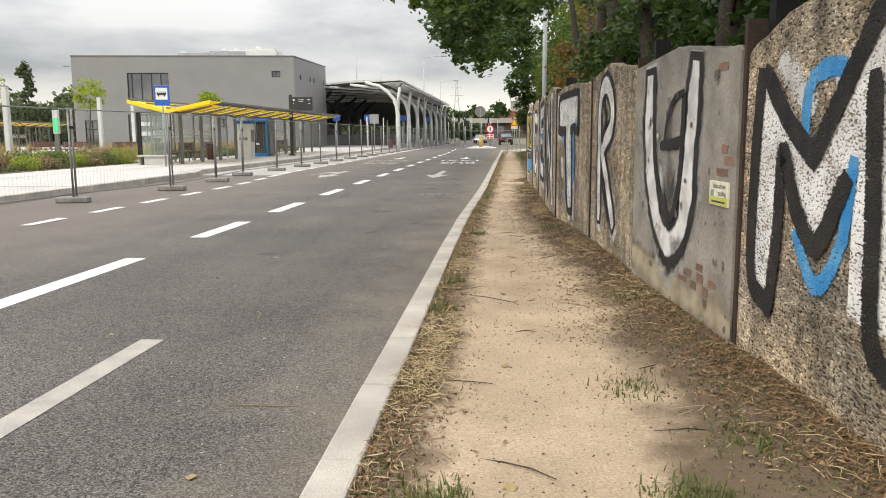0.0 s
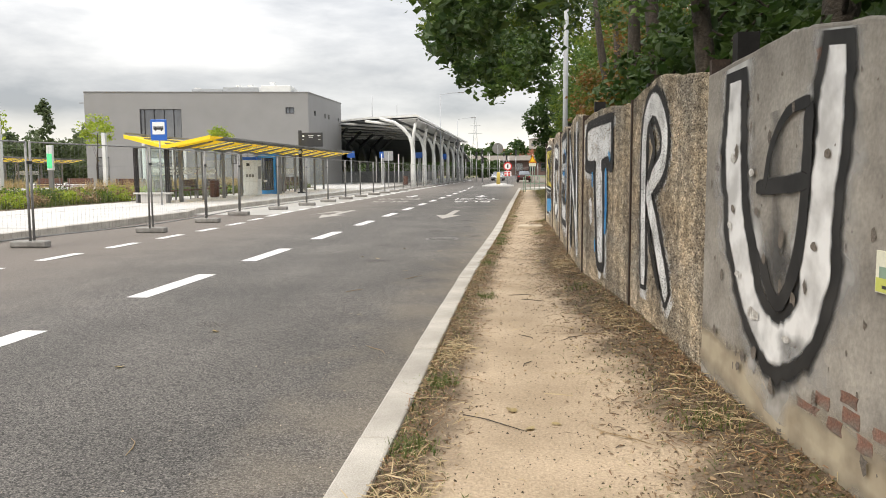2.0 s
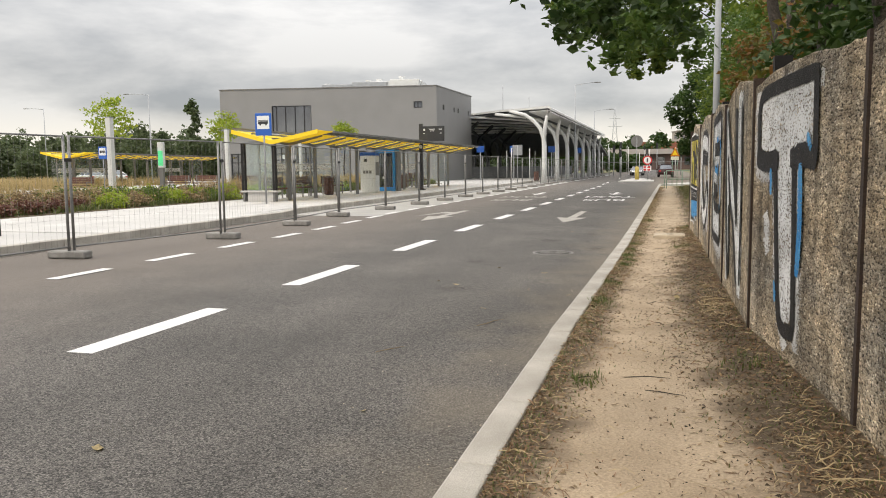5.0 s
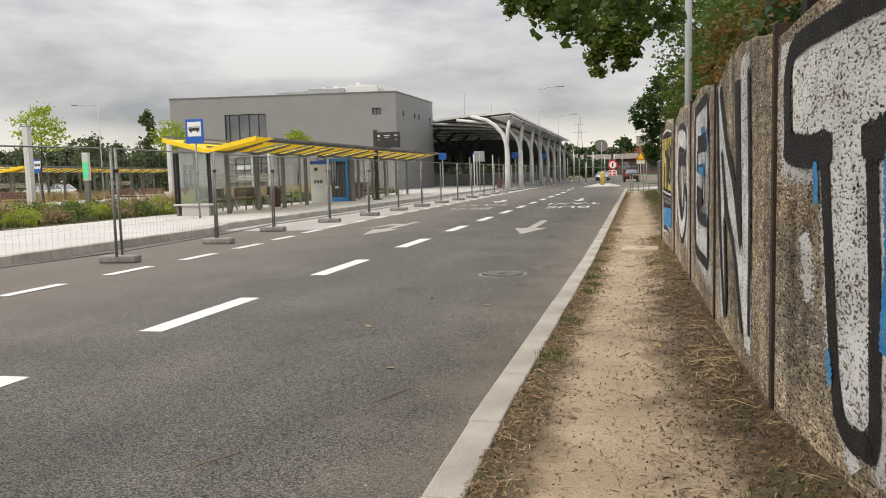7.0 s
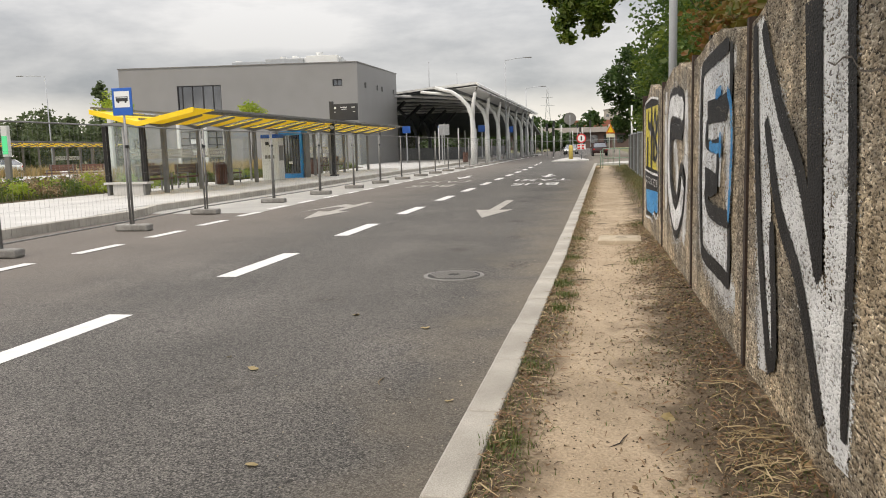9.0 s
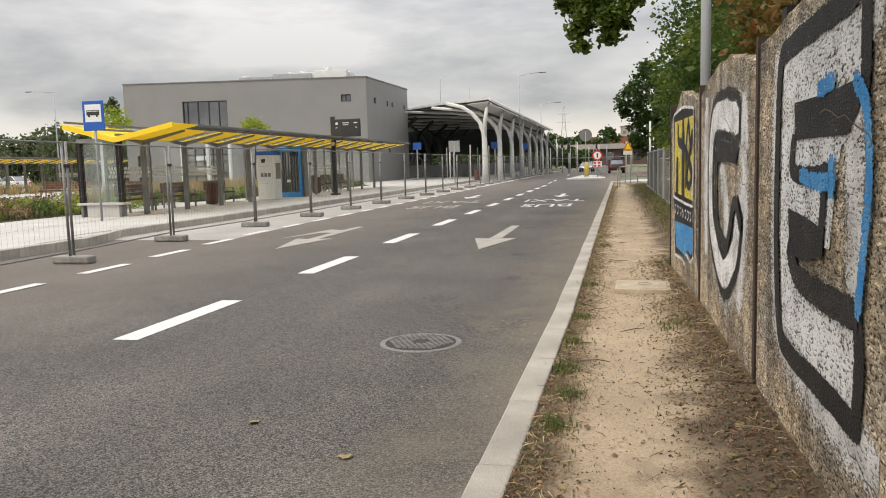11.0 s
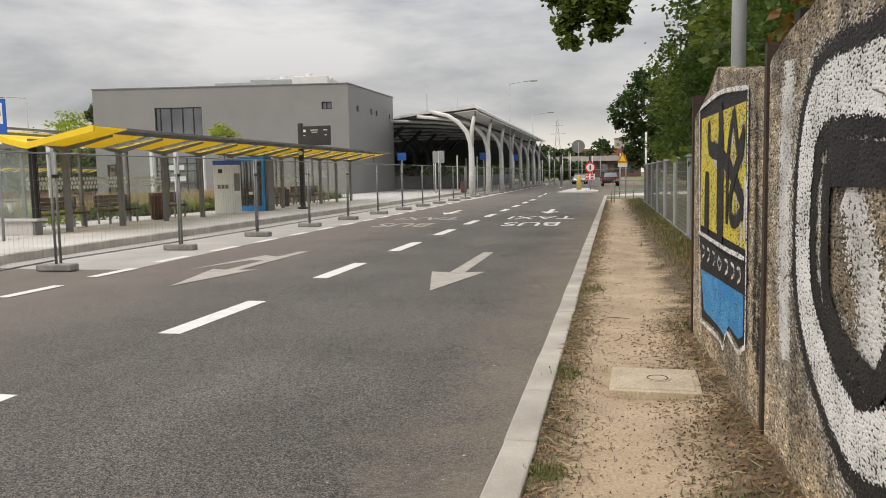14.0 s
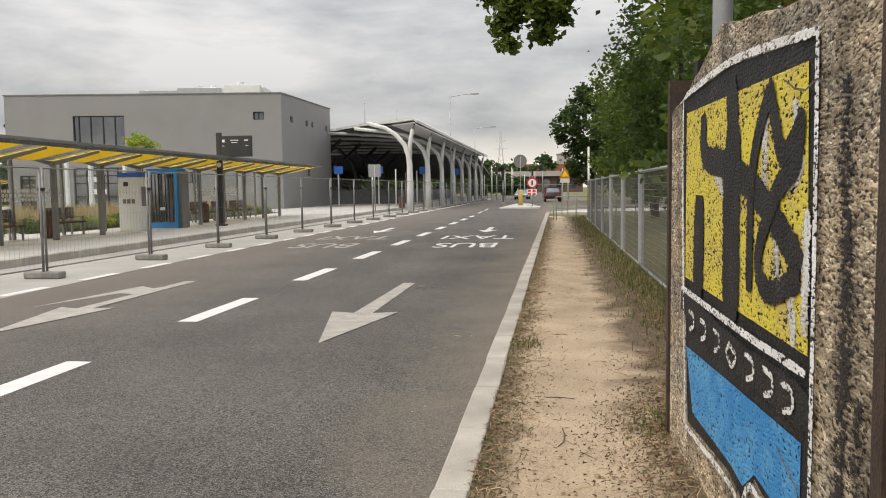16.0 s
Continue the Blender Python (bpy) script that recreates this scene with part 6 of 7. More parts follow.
# ---- trees ----
def tree(x, y, lean, height, crowns, material, size, seed, label, base=0.05, r=0.11, group="trees behind the wall"):
    """Tapered, slightly bent trunk, limbs that reach into each clump group, and a crown of single leaves. crowns: (dx, dy, z, rx, ry, rz, clumps, leaves a clump)."""
    rng = np.random.default_rng(seed)
    t = thing("tree", pose(x, y, base), label, "tree", group)
    bend = rng.uniform(-0.15, 0.15, 2)
    top = Vector((lean[0], lean[1], height))
    line = [Vector((0, 0, -0.2)), Vector((top.x * 0.3 + bend[0], top.y * 0.3 + bend[1], height * 0.4)), Vector((top.x * 0.7, top.y * 0.7, height * 0.75)), top]
    bm = bmesh.new()
    tube(bm, line, [r * 1.25, r, r * 0.75, r * 0.4], 9)
    part("trunk", bm, BARK, t)
    pts = []
    bm = bmesh.new()
    for cx, cy, cz, rx, ry, rz, count, per in crowns:
        c = clumps(rng, (cx, cy, cz), (rx, ry, rz), count, per, 0.034 * (rx + ry + rz) ** 0.8 + 0.06)
        pts.append(c)
        for k in range(0 if count < 20 else 2):
            goal = Vector(c[rng.integers(len(c))])
            s = line[1].lerp(line[2], rng.uniform(0, 1))
            mid = s.lerp(goal, 0.5) + Vector(rng.uniform(-0.2, 0.2, 3))
            tube(bm, [s, mid, goal], [r * 0.16, r * 0.09, r * 0.03], 5)
    part("branchwork", bm, BARK, t)
    leaves("crown", np.concatenate(pts), size, material, t, seed + 50)
    return t


NEAR = [(2.9, 6.0, LEAF_LIGHT), (2.7, 8.3, LEAF_DARK), (2.45, 10.6, LEAF), (2.25, 12.8, LEAF_DARK), (2.05, 15.2, LEAF_DARK), (2.0, 17.6, LEAF), (2.1, 20.0, LEAF_DARK), (2.5, 22.4, LEAF_BROWN), (2.7, 25.0, LEAF_BROWN), (3.2, 29.0, LEAF)]
for k, (x, y, m) in enumerate(NEAR):
    word = {"LEAF_BROWN": "browned"}.get("LEAF_BROWN" if m is LEAF_BROWN else "", "green")
    reach = []  # boughs that hang over the path, with drooping sprays
    if 2 <= k <= 5:
        rs = random.Random(70 + k)
        reach = [(-0.1 - x, 0.5, 3.25, 0.75, 1.1, 0.30, 15, 56)] + ([(0.6 - x, 0.3, 3.3, 0.6, 1.0, 0.35, 9, 56)] if k < 4 else [])
        reach += [(rs.uniform(-0.95, 0.7) - x, rs.uniform(-0.5, 1.5), rs.uniform(2.74, 3.05), 0.13, 0.2, 0.26, 4, 34) for _ in range(8)]
    # Wall boughs of the first two trees are out of view, added for shade.
    elif k == 1:
        reach = [(0.5 - x, 0.4, 3.5, 0.8, 1.0, 0.5, 18, 44), (1.3 - x, -0.2, 3.25, 0.5, 1.2, 0.35, 22, 60)]
    elif k == 0:
        reach = [(1.4 - x, 0.2, 3.3, 0.5, 1.2, 0.35, 22, 60)]
    elif k == 9:
        reach = [(-1.3, 1.5, 4.4, 1.1, 1.6, 0.9, 30, 60), (-0.6, 0.5, 3.2, 0.9, 1.3, 0.7, 20, 60)]
    tree(x, y, (-0.5 + 0.25 * (k % 3), 0.3), 4.6, reach + [(1.0, 0, 4.4, 1.5, 1.5, 1.2, 50, 62), (2.2, 0, 3.0, 1.0, 1.6, 1.6, 34, 50)] + ([(-0.55, 0.2, 3.4, 0.85, 1.2, 0.5, 14, 60)] if k < 4 or k > 7 else []),
         m, 0.10, 100 + k, f"{word} broadleaf tree leaning over the concrete wall", r=0.10 + 0.015 * (k % 3))
tree(5.6, 45, (-1.2, 0.4), 9.5, [(-4.6, -0.5, 11.7, 7.2, 5.0, 4.7, 280, 110), (-5.9, -4.0, 5.7, 0.9, 0.9, 1.1, 18, 130), (-6.0, -3.6, 6.9, 1.8, 1.2, 0.9, 19, 170), (-8.6, -3.0, 7.9, 1.8, 1.3, 0.9, 19, 150), (-7.0, -3.0, 8.2, 2.6, 1.5, 0.8, 19, 170), (0.8, 0, 8, 3.2, 4, 4, 90, 80)], LEAF_MAPLE, 0.20, 301, "large green maple reaching over the road", r=0.26, group="roadside trees")
for k, (x, y, h) in enumerate(((4.6, 33, 5.2), (5.4, 38, 6.0), (5.0, 50, 6.2), (4.8, 57, 5.6), (6.5, 63, 6.5), (8.5, 72, 8.0))):
    tree(x, y, (-0.3, 0), h, [(-0.4, 0, h * 0.95, 2.6, 2.8, h * 0.5, 120, 46), (-0.8, 0.5, h * 0.45, 2.2, 2.6, h * 0.3, 70, 44)], (LEAF_MAPLE, LEAF_LIGHT, LEAF)[k % 3], 0.19, 320 + k,
         "green broadleaf tree beside the path", r=0.16, group="roadside trees")
for k, (x, y, h) in enumerate(((4.6, 106, 9.5), (9.5, 100, 10.5), (12, 118, 9), (7.5, 92, 8))):
    tree(x, y, (0, 0), h, [(0, 0, h * 0.85, 4.2, 4.2, h * 0.45, 150, 46), (0, 0, h * 0.4, 3.4, 3.4, h * 0.25, 70, 40)], LEAF_DARK, 0.42, 340 + k, "dark green tree beyond the junction", r=0.25, group="far trees")
for x, y, h, c in ((-29.3, 46, 4.6, 1.3), (-30, 59, 4.7, 1.2), (-22.3, 62.5, 4.1, 0.95)):
    tree(x, y, (0.1, 0), h - 0.6, [(0, 0, h - 0.4, c, c, c * 1.05, 60, 22)], LEAF_YOUNG, 0.17, int(-x), "young yellow-green tree in the platform planting", base=0.17, r=0.05, group="young platform trees")

# leafy shoots over the wall top, and undergrowth behind the wall and the railing
rng = np.random.default_rng(19)
for material, y0, y1, text in ((LEAF_DARK, 4.6, 20.0, "green leafy shoots between the trunks behind the wall"), (LEAF_BROWN, 18.0, 27.0, "browned leafy shoots behind the wall")):
    pts = np.concatenate([clumps(rng, (wall_x(y) + 1.15, y, 2.55 + 0.25 * math.sin(y * 3)), (0.55, 0.8, 0.55), 20, 34, 0.11) for y in np.arange(y0, y1, 0.75)])
    tagged(leaves("wall_shoots", pts, 0.12, material, None, 23), text, "bushes", kind="stuff")
rng = np.random.default_rng(9)
pts = np.concatenate([clumps(rng, (wall_x(y) + 3.6, y, 2.3), (0.9, 1.3, 2.0), 60, 40, 0.2) for y in np.arange(4.5, 28, 1.6)] +
                     [clumps(rng, (4.6 + 0.04 * y, y, 1.6), (1.6, 2.4, 1.9), 30, 40, 0.25) for y in np.arange(29, 66, 3.0)])
ob = leaves("undergrowth", pts, 0.17, LEAF_DARK, None, 3)
tagged(ob, "dense dark green undergrowth behind the wall", "bushes", kind="stuff")


def woods(name, centres, size, material, label, seed, count=34):
    rng = np.random.default_rng(seed)
    pts = np.concatenate([clumps(rng, (x, y, h * 0.5), (r, r, h * 0.55), count, 26, r * 0.16) for x, y, r, h in centres])
    ob = leaves(name, pts, size, material, None, seed)
    return tagged(ob, label, "trees", kind="stuff")


r5 = random.Random(5)
woods("far_woods", [(-150 + 2.9 * k + r5.uniform(-1, 1), 130 + r5.uniform(-5, 10), r5.uniform(2.4, 3.4), r5.uniform(6.0, 9.6)) for k in range(34)] + [(-79, 130, 1.5, 13.5)], 0.62, LEAF_FAR, "green tree line beyond the platform", 20, 60)
woods("far_woods", [(-170 + 4.6 * k + r5.uniform(-2, 2), 150 + r5.uniform(-10, 25), r5.uniform(4, 6), r5.uniform(7, 11.5)) for k in range(30)], 1.1, LEAF_FAR, "far green woods on the skyline", 21)
woods("far_woods", [(-100 + 5.5 * k + r5.uniform(-2, 2), 215 + r5.uniform(-10, 30), r5.uniform(4, 7), r5.uniform(6, 10)) for k in range(12)], 1.2, LEAF_FAR, "far green woods behind the station", 22)
woods("far_woods", [(-60 + 7 * k + r5.uniform(-2, 2), 330 + r5.uniform(-10, 30), r5.uniform(5, 8), r5.uniform(9, 14)) for k in range(9)], 1.6, LEAF_DARK, "far trees beyond the road", 23)
woods("far_woods", [(-46 + 3.4 * k + r5.uniform(-1, 1), 178 + r5.uniform(-4, 6), 2.6, r5.uniform(3.4, 5.2)) for k in range(13)], 0.7, LEAF_DARK, "dark hedge behind the bus station canopy", 25, 40)
woods("far_woods", [(14 + 7 * k, 140 + r5.uniform(-10, 40), 5, r5.uniform(8, 12)) for k in range(10)], 1.1, LEAF_DARK, "dark green trees past the junction", 24)


# ---- platform planting ----
def sow(n, x0, x1, y0, y1, z, seed):
    r = np.random.default_rng(seed)
    c = np.stack([r.uniform(x0, x1, n // 14), r.uniform(y0, y1, n // 14)], 1)
    p = np.repeat(c, 14, 0) + r.normal(size=(len(c) * 14, 2)) * 0.09
    return np.concatenate([p, np.full((len(p), 1), z)], 1)


part_z = 0.17
soil = solid("planting_bed", bx(bmesh.new(), -30, -17.1, 24, 40.5, 0.1, 0.20), SOIL, "dark soil planting bed on the platform", "planting bed", kind="structure")
solid("planting_bed", bx(bmesh.new(), -26, -17.0, 47.2, 70, 0.1, 0.20), SOIL, "dark soil planting bed behind the shelter", "planting bed", kind="structure")
blades("feather_grass", sow(9000, -29, -19.6, 24, 36, 0.19, 1), 0.8, 0.012, FEATHER, 0.55, label="tall straw-coloured ornamental grass", category="grass", seed=2)
blades("feather_grass", sow(12000, -25, -18.0, 47.5, 69, 0.19, 3), 0.85, 0.014, FEATHER, 0.5, label="tall straw-coloured ornamental grass", category="grass", seed=4)
blades("planting_grass", sow(9000, -20.5, -17.3, 26, 40, 0.19, 5), 0.3, 0.014, GRASS, 0.8, label="low green planting along the platform", category="grass", seed=6)
blades("planting_grass", sow(9000, -18.6, -17.1, 47.3, 69, 0.19, 7), 0.42, 0.016, GRASS, 0.8, label="low green planting behind the shelter", category="grass", seed=8)
rs = random.Random(31)
for k in range(34):
    y = 26.5 + k * 0.4
    row = k % 3
    x = -17.6 - 0.95 * row - rs.uniform(0, 0.5)
    rg = np.random.default_rng(60 + k)
    if row == 0 and y < 30.5:
        m, word = SEDUM, "dark red"
    else:
        m, word = ((LEAF_LIGHT, "green"), (LEAF_YOUNG, "yellow-green"), (STRAW, "straw-coloured"))[(k // 3 + row) % 3 if y > 31 else 2 * (row % 2)]
    s = rs.uniform(0.75, 1.1) * (0.6 if m is SEDUM else 1.0)
    t = thing("shrub", pose(x, y, 0.19), f"low bushy {word} shrub in the platform planting", "shrub", "platform shrubs")
    leaves("foliage", clumps(rg, (0, 0, 0.3 * s), (0.75 * s, 0.75 * s, 0.36 * s), 44, 26, 0.08), 0.075, m, t, 70 + k)
for k in range(9):
    rg = np.random.default_rng(160 + k)
    s = rs.uniform(0.7, 1.0)
    t = thing("shrub", pose(-17.6 - rs.uniform(0, 0.6), 41.5 + 2.9 * k, 0.19), "low bushy green shrub behind the shelter", "shrub", "platform shrubs")
    leaves("foliage", clumps(rg, (0, 0, 0.26 * s), (0.7 * s, 1.1 * s, 0.32 * s), 60, 26, 0.09), 0.09, LEAF_LIGHT if k % 3 else LEAF_YOUNG, t, 170 + k)
field = raw("dry_field", [(-200, 74, 0.0), (-62, 74, 0.0), (-62, -40, 0.0), (-200, -40, 0.0)], [(0, 1, 2, 3)], mat("dry_meadow", (0.30, 0.23, 0.12), (0.2, 0.18, 0.08), scale=0.3, rough=0.95, bscale=8, fine=0.3), label="dry straw-coloured meadow", category="ground", kind="structure")
blades("meadow_grass", sow(12000, -62, -42, 50, 74, 0.17, 15), 0.8, 0.02, FEATHER, 0.5, label="dry straw-coloured grass", category="grass", seed=16)

for x, y, h in ((-21.2, 35.8, 3.42), (-24.9, 50.8, 3.67), (-33, 72, 4.0), (-31, 76, 4.0), (-27.5, 66, 3.6)):
    t = thing("light_column", pose(x, y, 0.18), "square pale light column in the platform planting", "light column", "light columns")
    part("column", bx(bmesh.new(), -0.11, 0.11, -0.11, 0.11, 0, h, 0.01), WHITEM, t)
    part("cap", bx(bmesh.new(), -0.115, 0.115, -0.115, 0.115, h, h + 0.03), ZINC, t)
GREENLED = bpy.data.materials.new("green_display")
GREENLED.use_nodes = True
GREENLED.node_tree.nodes["Principled BSDF"].inputs["Base Color"].default_value = (0.05, 0.5, 0.2, 1)
GREENLED.node_tree.nodes["Principled BSDF"].inputs["Emission Color"].default_value = (0.15, 0.9, 0.4, 1)
GREENLED.node_tree.nodes["Principled BSDF"].inputs["Emission Strength"].default_value = 0.3
info = thing("info_post", pose(-19.7, 37, 0.18), "slim grey information post with a green display", "information post")
part("post", bx(bmesh.new(), -0.09, 0.09, -0.06, 0.06, 0, 1.4), GREYMET, info)
part("housing", bx(bmesh.new(), -0.13, 0.13, -0.07, 0.07, 1.4, 2.45, 0.01), WHITEM, info)
part("display", bx(bmesh.new(), -0.11, 0.11, -0.08, -0.07, 1.48, 2.1), GREENLED, info, "glowing green display")
copy_thing(shelter, pose(-39.5, 24, 0.18, 0, 0, 9))
stop_sign(-35.5, 53, 2.9, "blue and white bus stop sign beside the far shelter")
bench(-28.7, 54.0, 0)
bench(-31.6, 55.2, 0)
bench(-33.5, 48.0, 0)
bench(-22.8, 49.3, 0)


# ---- cars ----
def car(x, y, yaw, paint, label, tall=False):
    t = thing("car", pose(x, y, 0, 0, 0, yaw), label, "car", "cars")
    hood, roof, tail = (0.95, 1.55, 1.5) if tall else (0.82, 1.36, 1.0)
    lower = [(-2.2, 0.32), (2.15, 0.3), (2.2, 0.55), (2.1, 0.7), (1.1, hood), (0.95, hood + 0.02), (-1.5, hood + 0.08), (-2.1, hood), (-2.22, 0.6)]
    bm = bmesh.new()
    prism(bm, lower, "x", -0.88, 0.88)
    bmesh.ops.bevel(bm, geom=list(bm.edges), offset=0.07, segments=3, profile=0.5, affect="EDGES")
    for f in bm.faces:
        f.smooth = True
    part("body", bm, paint, t)
    back = -2.0 if tall else -1.55
    cabin = [(1.05, hood), (0.25, roof), (-0.9, roof), (back, hood + 0.05)]
    bm = bmesh.new()
    lo = [bm.verts.new((s * 0.80, u, z)) for u, z in (cabin[0], cabin[3]) for s in (-1, 1)]
    hi = [bm.verts.new((s * 0.60, u, z - 0.03)) for u, z in (cabin[1], cabin[2]) for s in (-1, 1)]
    for q in ((lo[0], lo[1], hi[1], hi[0]), (lo[3], lo[2], hi[2], hi[3]), (lo[0], hi[0], hi[2], lo[2]), (lo[1], lo[3], hi[3], hi[1]), (hi[0], hi[1], hi[3], hi[2])):
        bm.faces.new(q)
    part("windows", bm, DARKGLASS, t)
    bm = bmesh.new()
    bx(bm, -0.62, 0.62, -0.95, 0.3, roof - 0.035, roof + 0.015, 0.015)
    for s in (-1, 1):
        tube(bm, [(s * 0.79, 1.03, hood), (s * 0.61, 0.26, roof - 0.02)], 0.03, 6)
        tube(bm, [(s * 0.79, back, hood + 0.05), (s * 0.61, -0.9, roof - 0.02)], 0.05, 6)
        tube(bm, [(s * 0.8, -0.35, hood + 0.02), (s * 0.61, -0.3, roof - 0.02)], 0.03, 6)
    part("roof", bm, paint, t)
    for s in (-1, 1):
        part("headlight", bx(bmesh.new(), s * 0.66 - 0.16, s * 0.66 + 0.16, 2.08, 2.19, 0.58, 0.7, 0.02), LAMPGLASS, t)
        part("tail_light", bx(bmesh.new(), s * 0.7 - 0.14, s * 0.7 + 0.14, -2.23, -2.15, 0.68, 0.84, 0.02), RED, t)
        part("mirror", bx(bmesh.new(), s * 0.97 - 0.1, s * 0.97 + 0.1, 0.75, 0.9, 0.88, 1.0, 0.02), paint, t)
        for u in (1.35, -1.35):
            w = part("wheel", tube(bmesh.new(), [(s * 0.68, u, 0.31), (s * 0.9, u, 0.31)], 0.31, 18), RUBBER, t)
            part("rim", tube(bmesh.new(), [(s * 0.895, u, 0.31), (s * 0.91, u, 0.31)], 0.2, 14), ZINC, w)
    part("grille", bx(bmesh.new(), -0.5, 0.5, 2.17, 2.215, 0.4, 0.54), BLACK, t)
    part("number_plate", bx(bmesh.new(), -0.26, 0.26, 2.215, 2.225, 0.42, 0.52), WHITEP, t)
    return t


car(-3.6, 128, 176, SILVER, "silver coupe on the far road")
car(0.35, 108, 2, REDCAR, "dark red car on the far road", True)
for x, y in ((-66, 92), (-71, 94)):
    car(x, y, 70, WHITEP, "white car parked beyond the platform", True)

# ---- junction: island, bollard, signs ----
solid("traffic_island", prism(bmesh.new(), [(-3.6, 79.6), (-0.6, 79.9), (-0.6, 83), (-1.8, 94), (-3.0, 94)], "z", -0.1, 0.1), SLAB, "pale paved traffic island at the junction", "traffic island", kind="structure")
solid("pavement_corner", prism(bmesh.new(), [(kerb_x(68), 68.2), (2.0, 73), (6, 75.4), (60, 77), (60, 70), (3.5, 67)], "z", -0.1, 0.09), SLAB, "pale paved corner at the end of the path", "pavement", kind="structure")
BOLLARD = mat("faded_yellow_plastic", (0.55, 0.42, 0.10), (0.45, 0.35, 0.10), scale=4, rough=0.7, bscale=40, fine=0.1)
boll = thing("bollard", pose(-2.25, 86.5, 0.1), "yellow plastic traffic bollard on the island", "bollard")
part("body", tube(bmesh.new(), [(0, 0, 0), (0, 0, 1.1), (0, 0, 1.25)], [0.2, 0.19, 0.12], 12), BOLLARD, boll)
keep = thing("road_closed_sign", pose(-1.25, 84, 0.0), "round red-rimmed road sign over a red and white barrier board", "traffic sign")
part("pole", tube(bmesh.new(), [(0, 0.03, 0.1), (0, 0.03, 2.2)], 0.03, 8), ZINC, keep)
part("disc", tube(bmesh.new(), [(0, -0.02, 1.92), (0, 0.0, 1.92)], 0.42, 24), RED, keep)
part("disc_centre", tube(bmesh.new(), [(0, -0.03, 1.92), (0, -0.02, 1.92)], 0.31, 24), WHITEP, keep)
part("disc_bar", bx(bmesh.new(), -0.06, 0.06, -0.036, -0.03, 1.74, 2.1), BLACK, keep)
part("board", bx(bmesh.new(), -0.36, 0.36, -0.02, 0.0, 0.95, 1.42), WHITEP, keep)
for sx in (-0.24, 0.12):
    for z in (0.97, 1.21):
        part("board_stripe", bx(bmesh.new(), sx - 0.1, sx + 0.14, -0.026, -0.02, z, z + 0.16), RED, keep)
part("foot", bx(bmesh.new(), -0.45, 0.45, -0.2, 0.2, 0, 0.12, 0.02), BLACK, keep)
warn = thing("warning_sign", pose(1.0, 66.5, -0.02) @ Matrix.Diagonal((0.75, 1, 0.92, 1)), "yellow-backed triangular warning sign on two posts", "traffic sign")
for x in (-0.22, 0.22):
    part("post", tube(bmesh.new(), [(x, 0.03, 0), (x, 0.03, 2.75)], 0.028, 8), GREENPAINT, warn)
part("plate", bx(bmesh.new(), -0.36, 0.36, -0.01, 0.0, 1.98, 2.24), CREAM, warn)
part("triangle_rim", prism(bmesh.new(), [(-0.42, 2.26), (0.42, 2.26), (0, 2.95)], "y", -0.02, 0.0), ORANGE, warn)
part("triangle", prism(bmesh.new(), [(-0.24, 2.36), (0.24, 2.36), (0, 2.76)], "y", -0.026, -0.02), YELLOW, warn)
end_pole = thing("signal_pole", pose(2.6, 72.5, 0.09), "slim white traffic signal pole", "pole")
part("pole", tube(bmesh.new(), [(0, 0, 0), (0, 0, 4.0)], 0.07, 10), WHITEM, end_pole)
part("band", tube(bmesh.new(), [(0, 0, 0.5), (0, 0, 1.4)], 0.09, 10), YELLOW, end_pole)
for k, (x, y, h) in enumerate(((-5.0, 108, 3.4), (-6.5, 120, 4.2), (-10.5, 132, 5), (-7.2, 150, 5.5), (-3.0, 160, 4.5), (-12, 160, 5), (-1.0, 140, 5), (-9, 180, 5.5), (2.5, 128, 3.6), (-4.5, 200, 6))):
    t = thing("signal_pole", pose(x, y, 0), "grey traffic signal pole on the far road", "pole", "far signal poles")
    part("pole", tube(bmesh.new(), [(0, 0, 0), (0, 0, h)], 0.06, 8), POLE, t)
    part("signal_head", bx(bmesh.new(), -0.16, 0.16, -0.25, -0.05, h - 0.95, h, 0.02), BLACK, t)
for k, (x, y, h) in enumerate(((-8.4, 112, 3.6), (-7.9, 118, 3.2), (-7.6, 127, 4.0), (-6.2, 133, 3.4), (-5.4, 139, 4.4), (-3.9, 146, 3.6), (-8.8, 142, 5.0), (-2.4, 152, 4.2), (-6.8, 164, 5.2), (1.6, 118, 3.8))):
    t = thing("road_post", pose(x, y, 0), "slim pale metal post beside the far road", "post", "far road posts")
    part("post", tube(bmesh.new(), [(0, 0, 0), (0, 0, h)], 0.05, 8), WHITEM, t)
round_sign = thing("traffic_sign", pose(-2.6, 95, 0), "back of a round road sign on a pole", "traffic sign")
part("pole", tube(bmesh.new(), [(0, 0, 0), (0, 0, 4.4)], 0.04, 8), ZINC, round_sign)
part("disc", tube(bmesh.new(), [(0, -0.02, 4.0), (0, 0.02, 4.0)], 0.62, 24), GREYMET, round_sign)

# ---- distance ----
hall = thing("railway_hall", pose(-30, 270, 0), "long low brown railway building with a pale roof edge", "building")
part("wall", bx(bmesh.new(), -50, 40, 0, 12, 0, 5.0), BROWNSTEEL, hall)
part("roof", bx(bmesh.new(), -51, 41, -1.5, 13, 5.0, 6.6), FARWALL, hall)
for k in range(22):
    part("window", bx(bmesh.new(), -48 + 4 * k, -46 + 4 * k, -0.2, 0, 1.5, 4.0), DARKGLASS, hall)
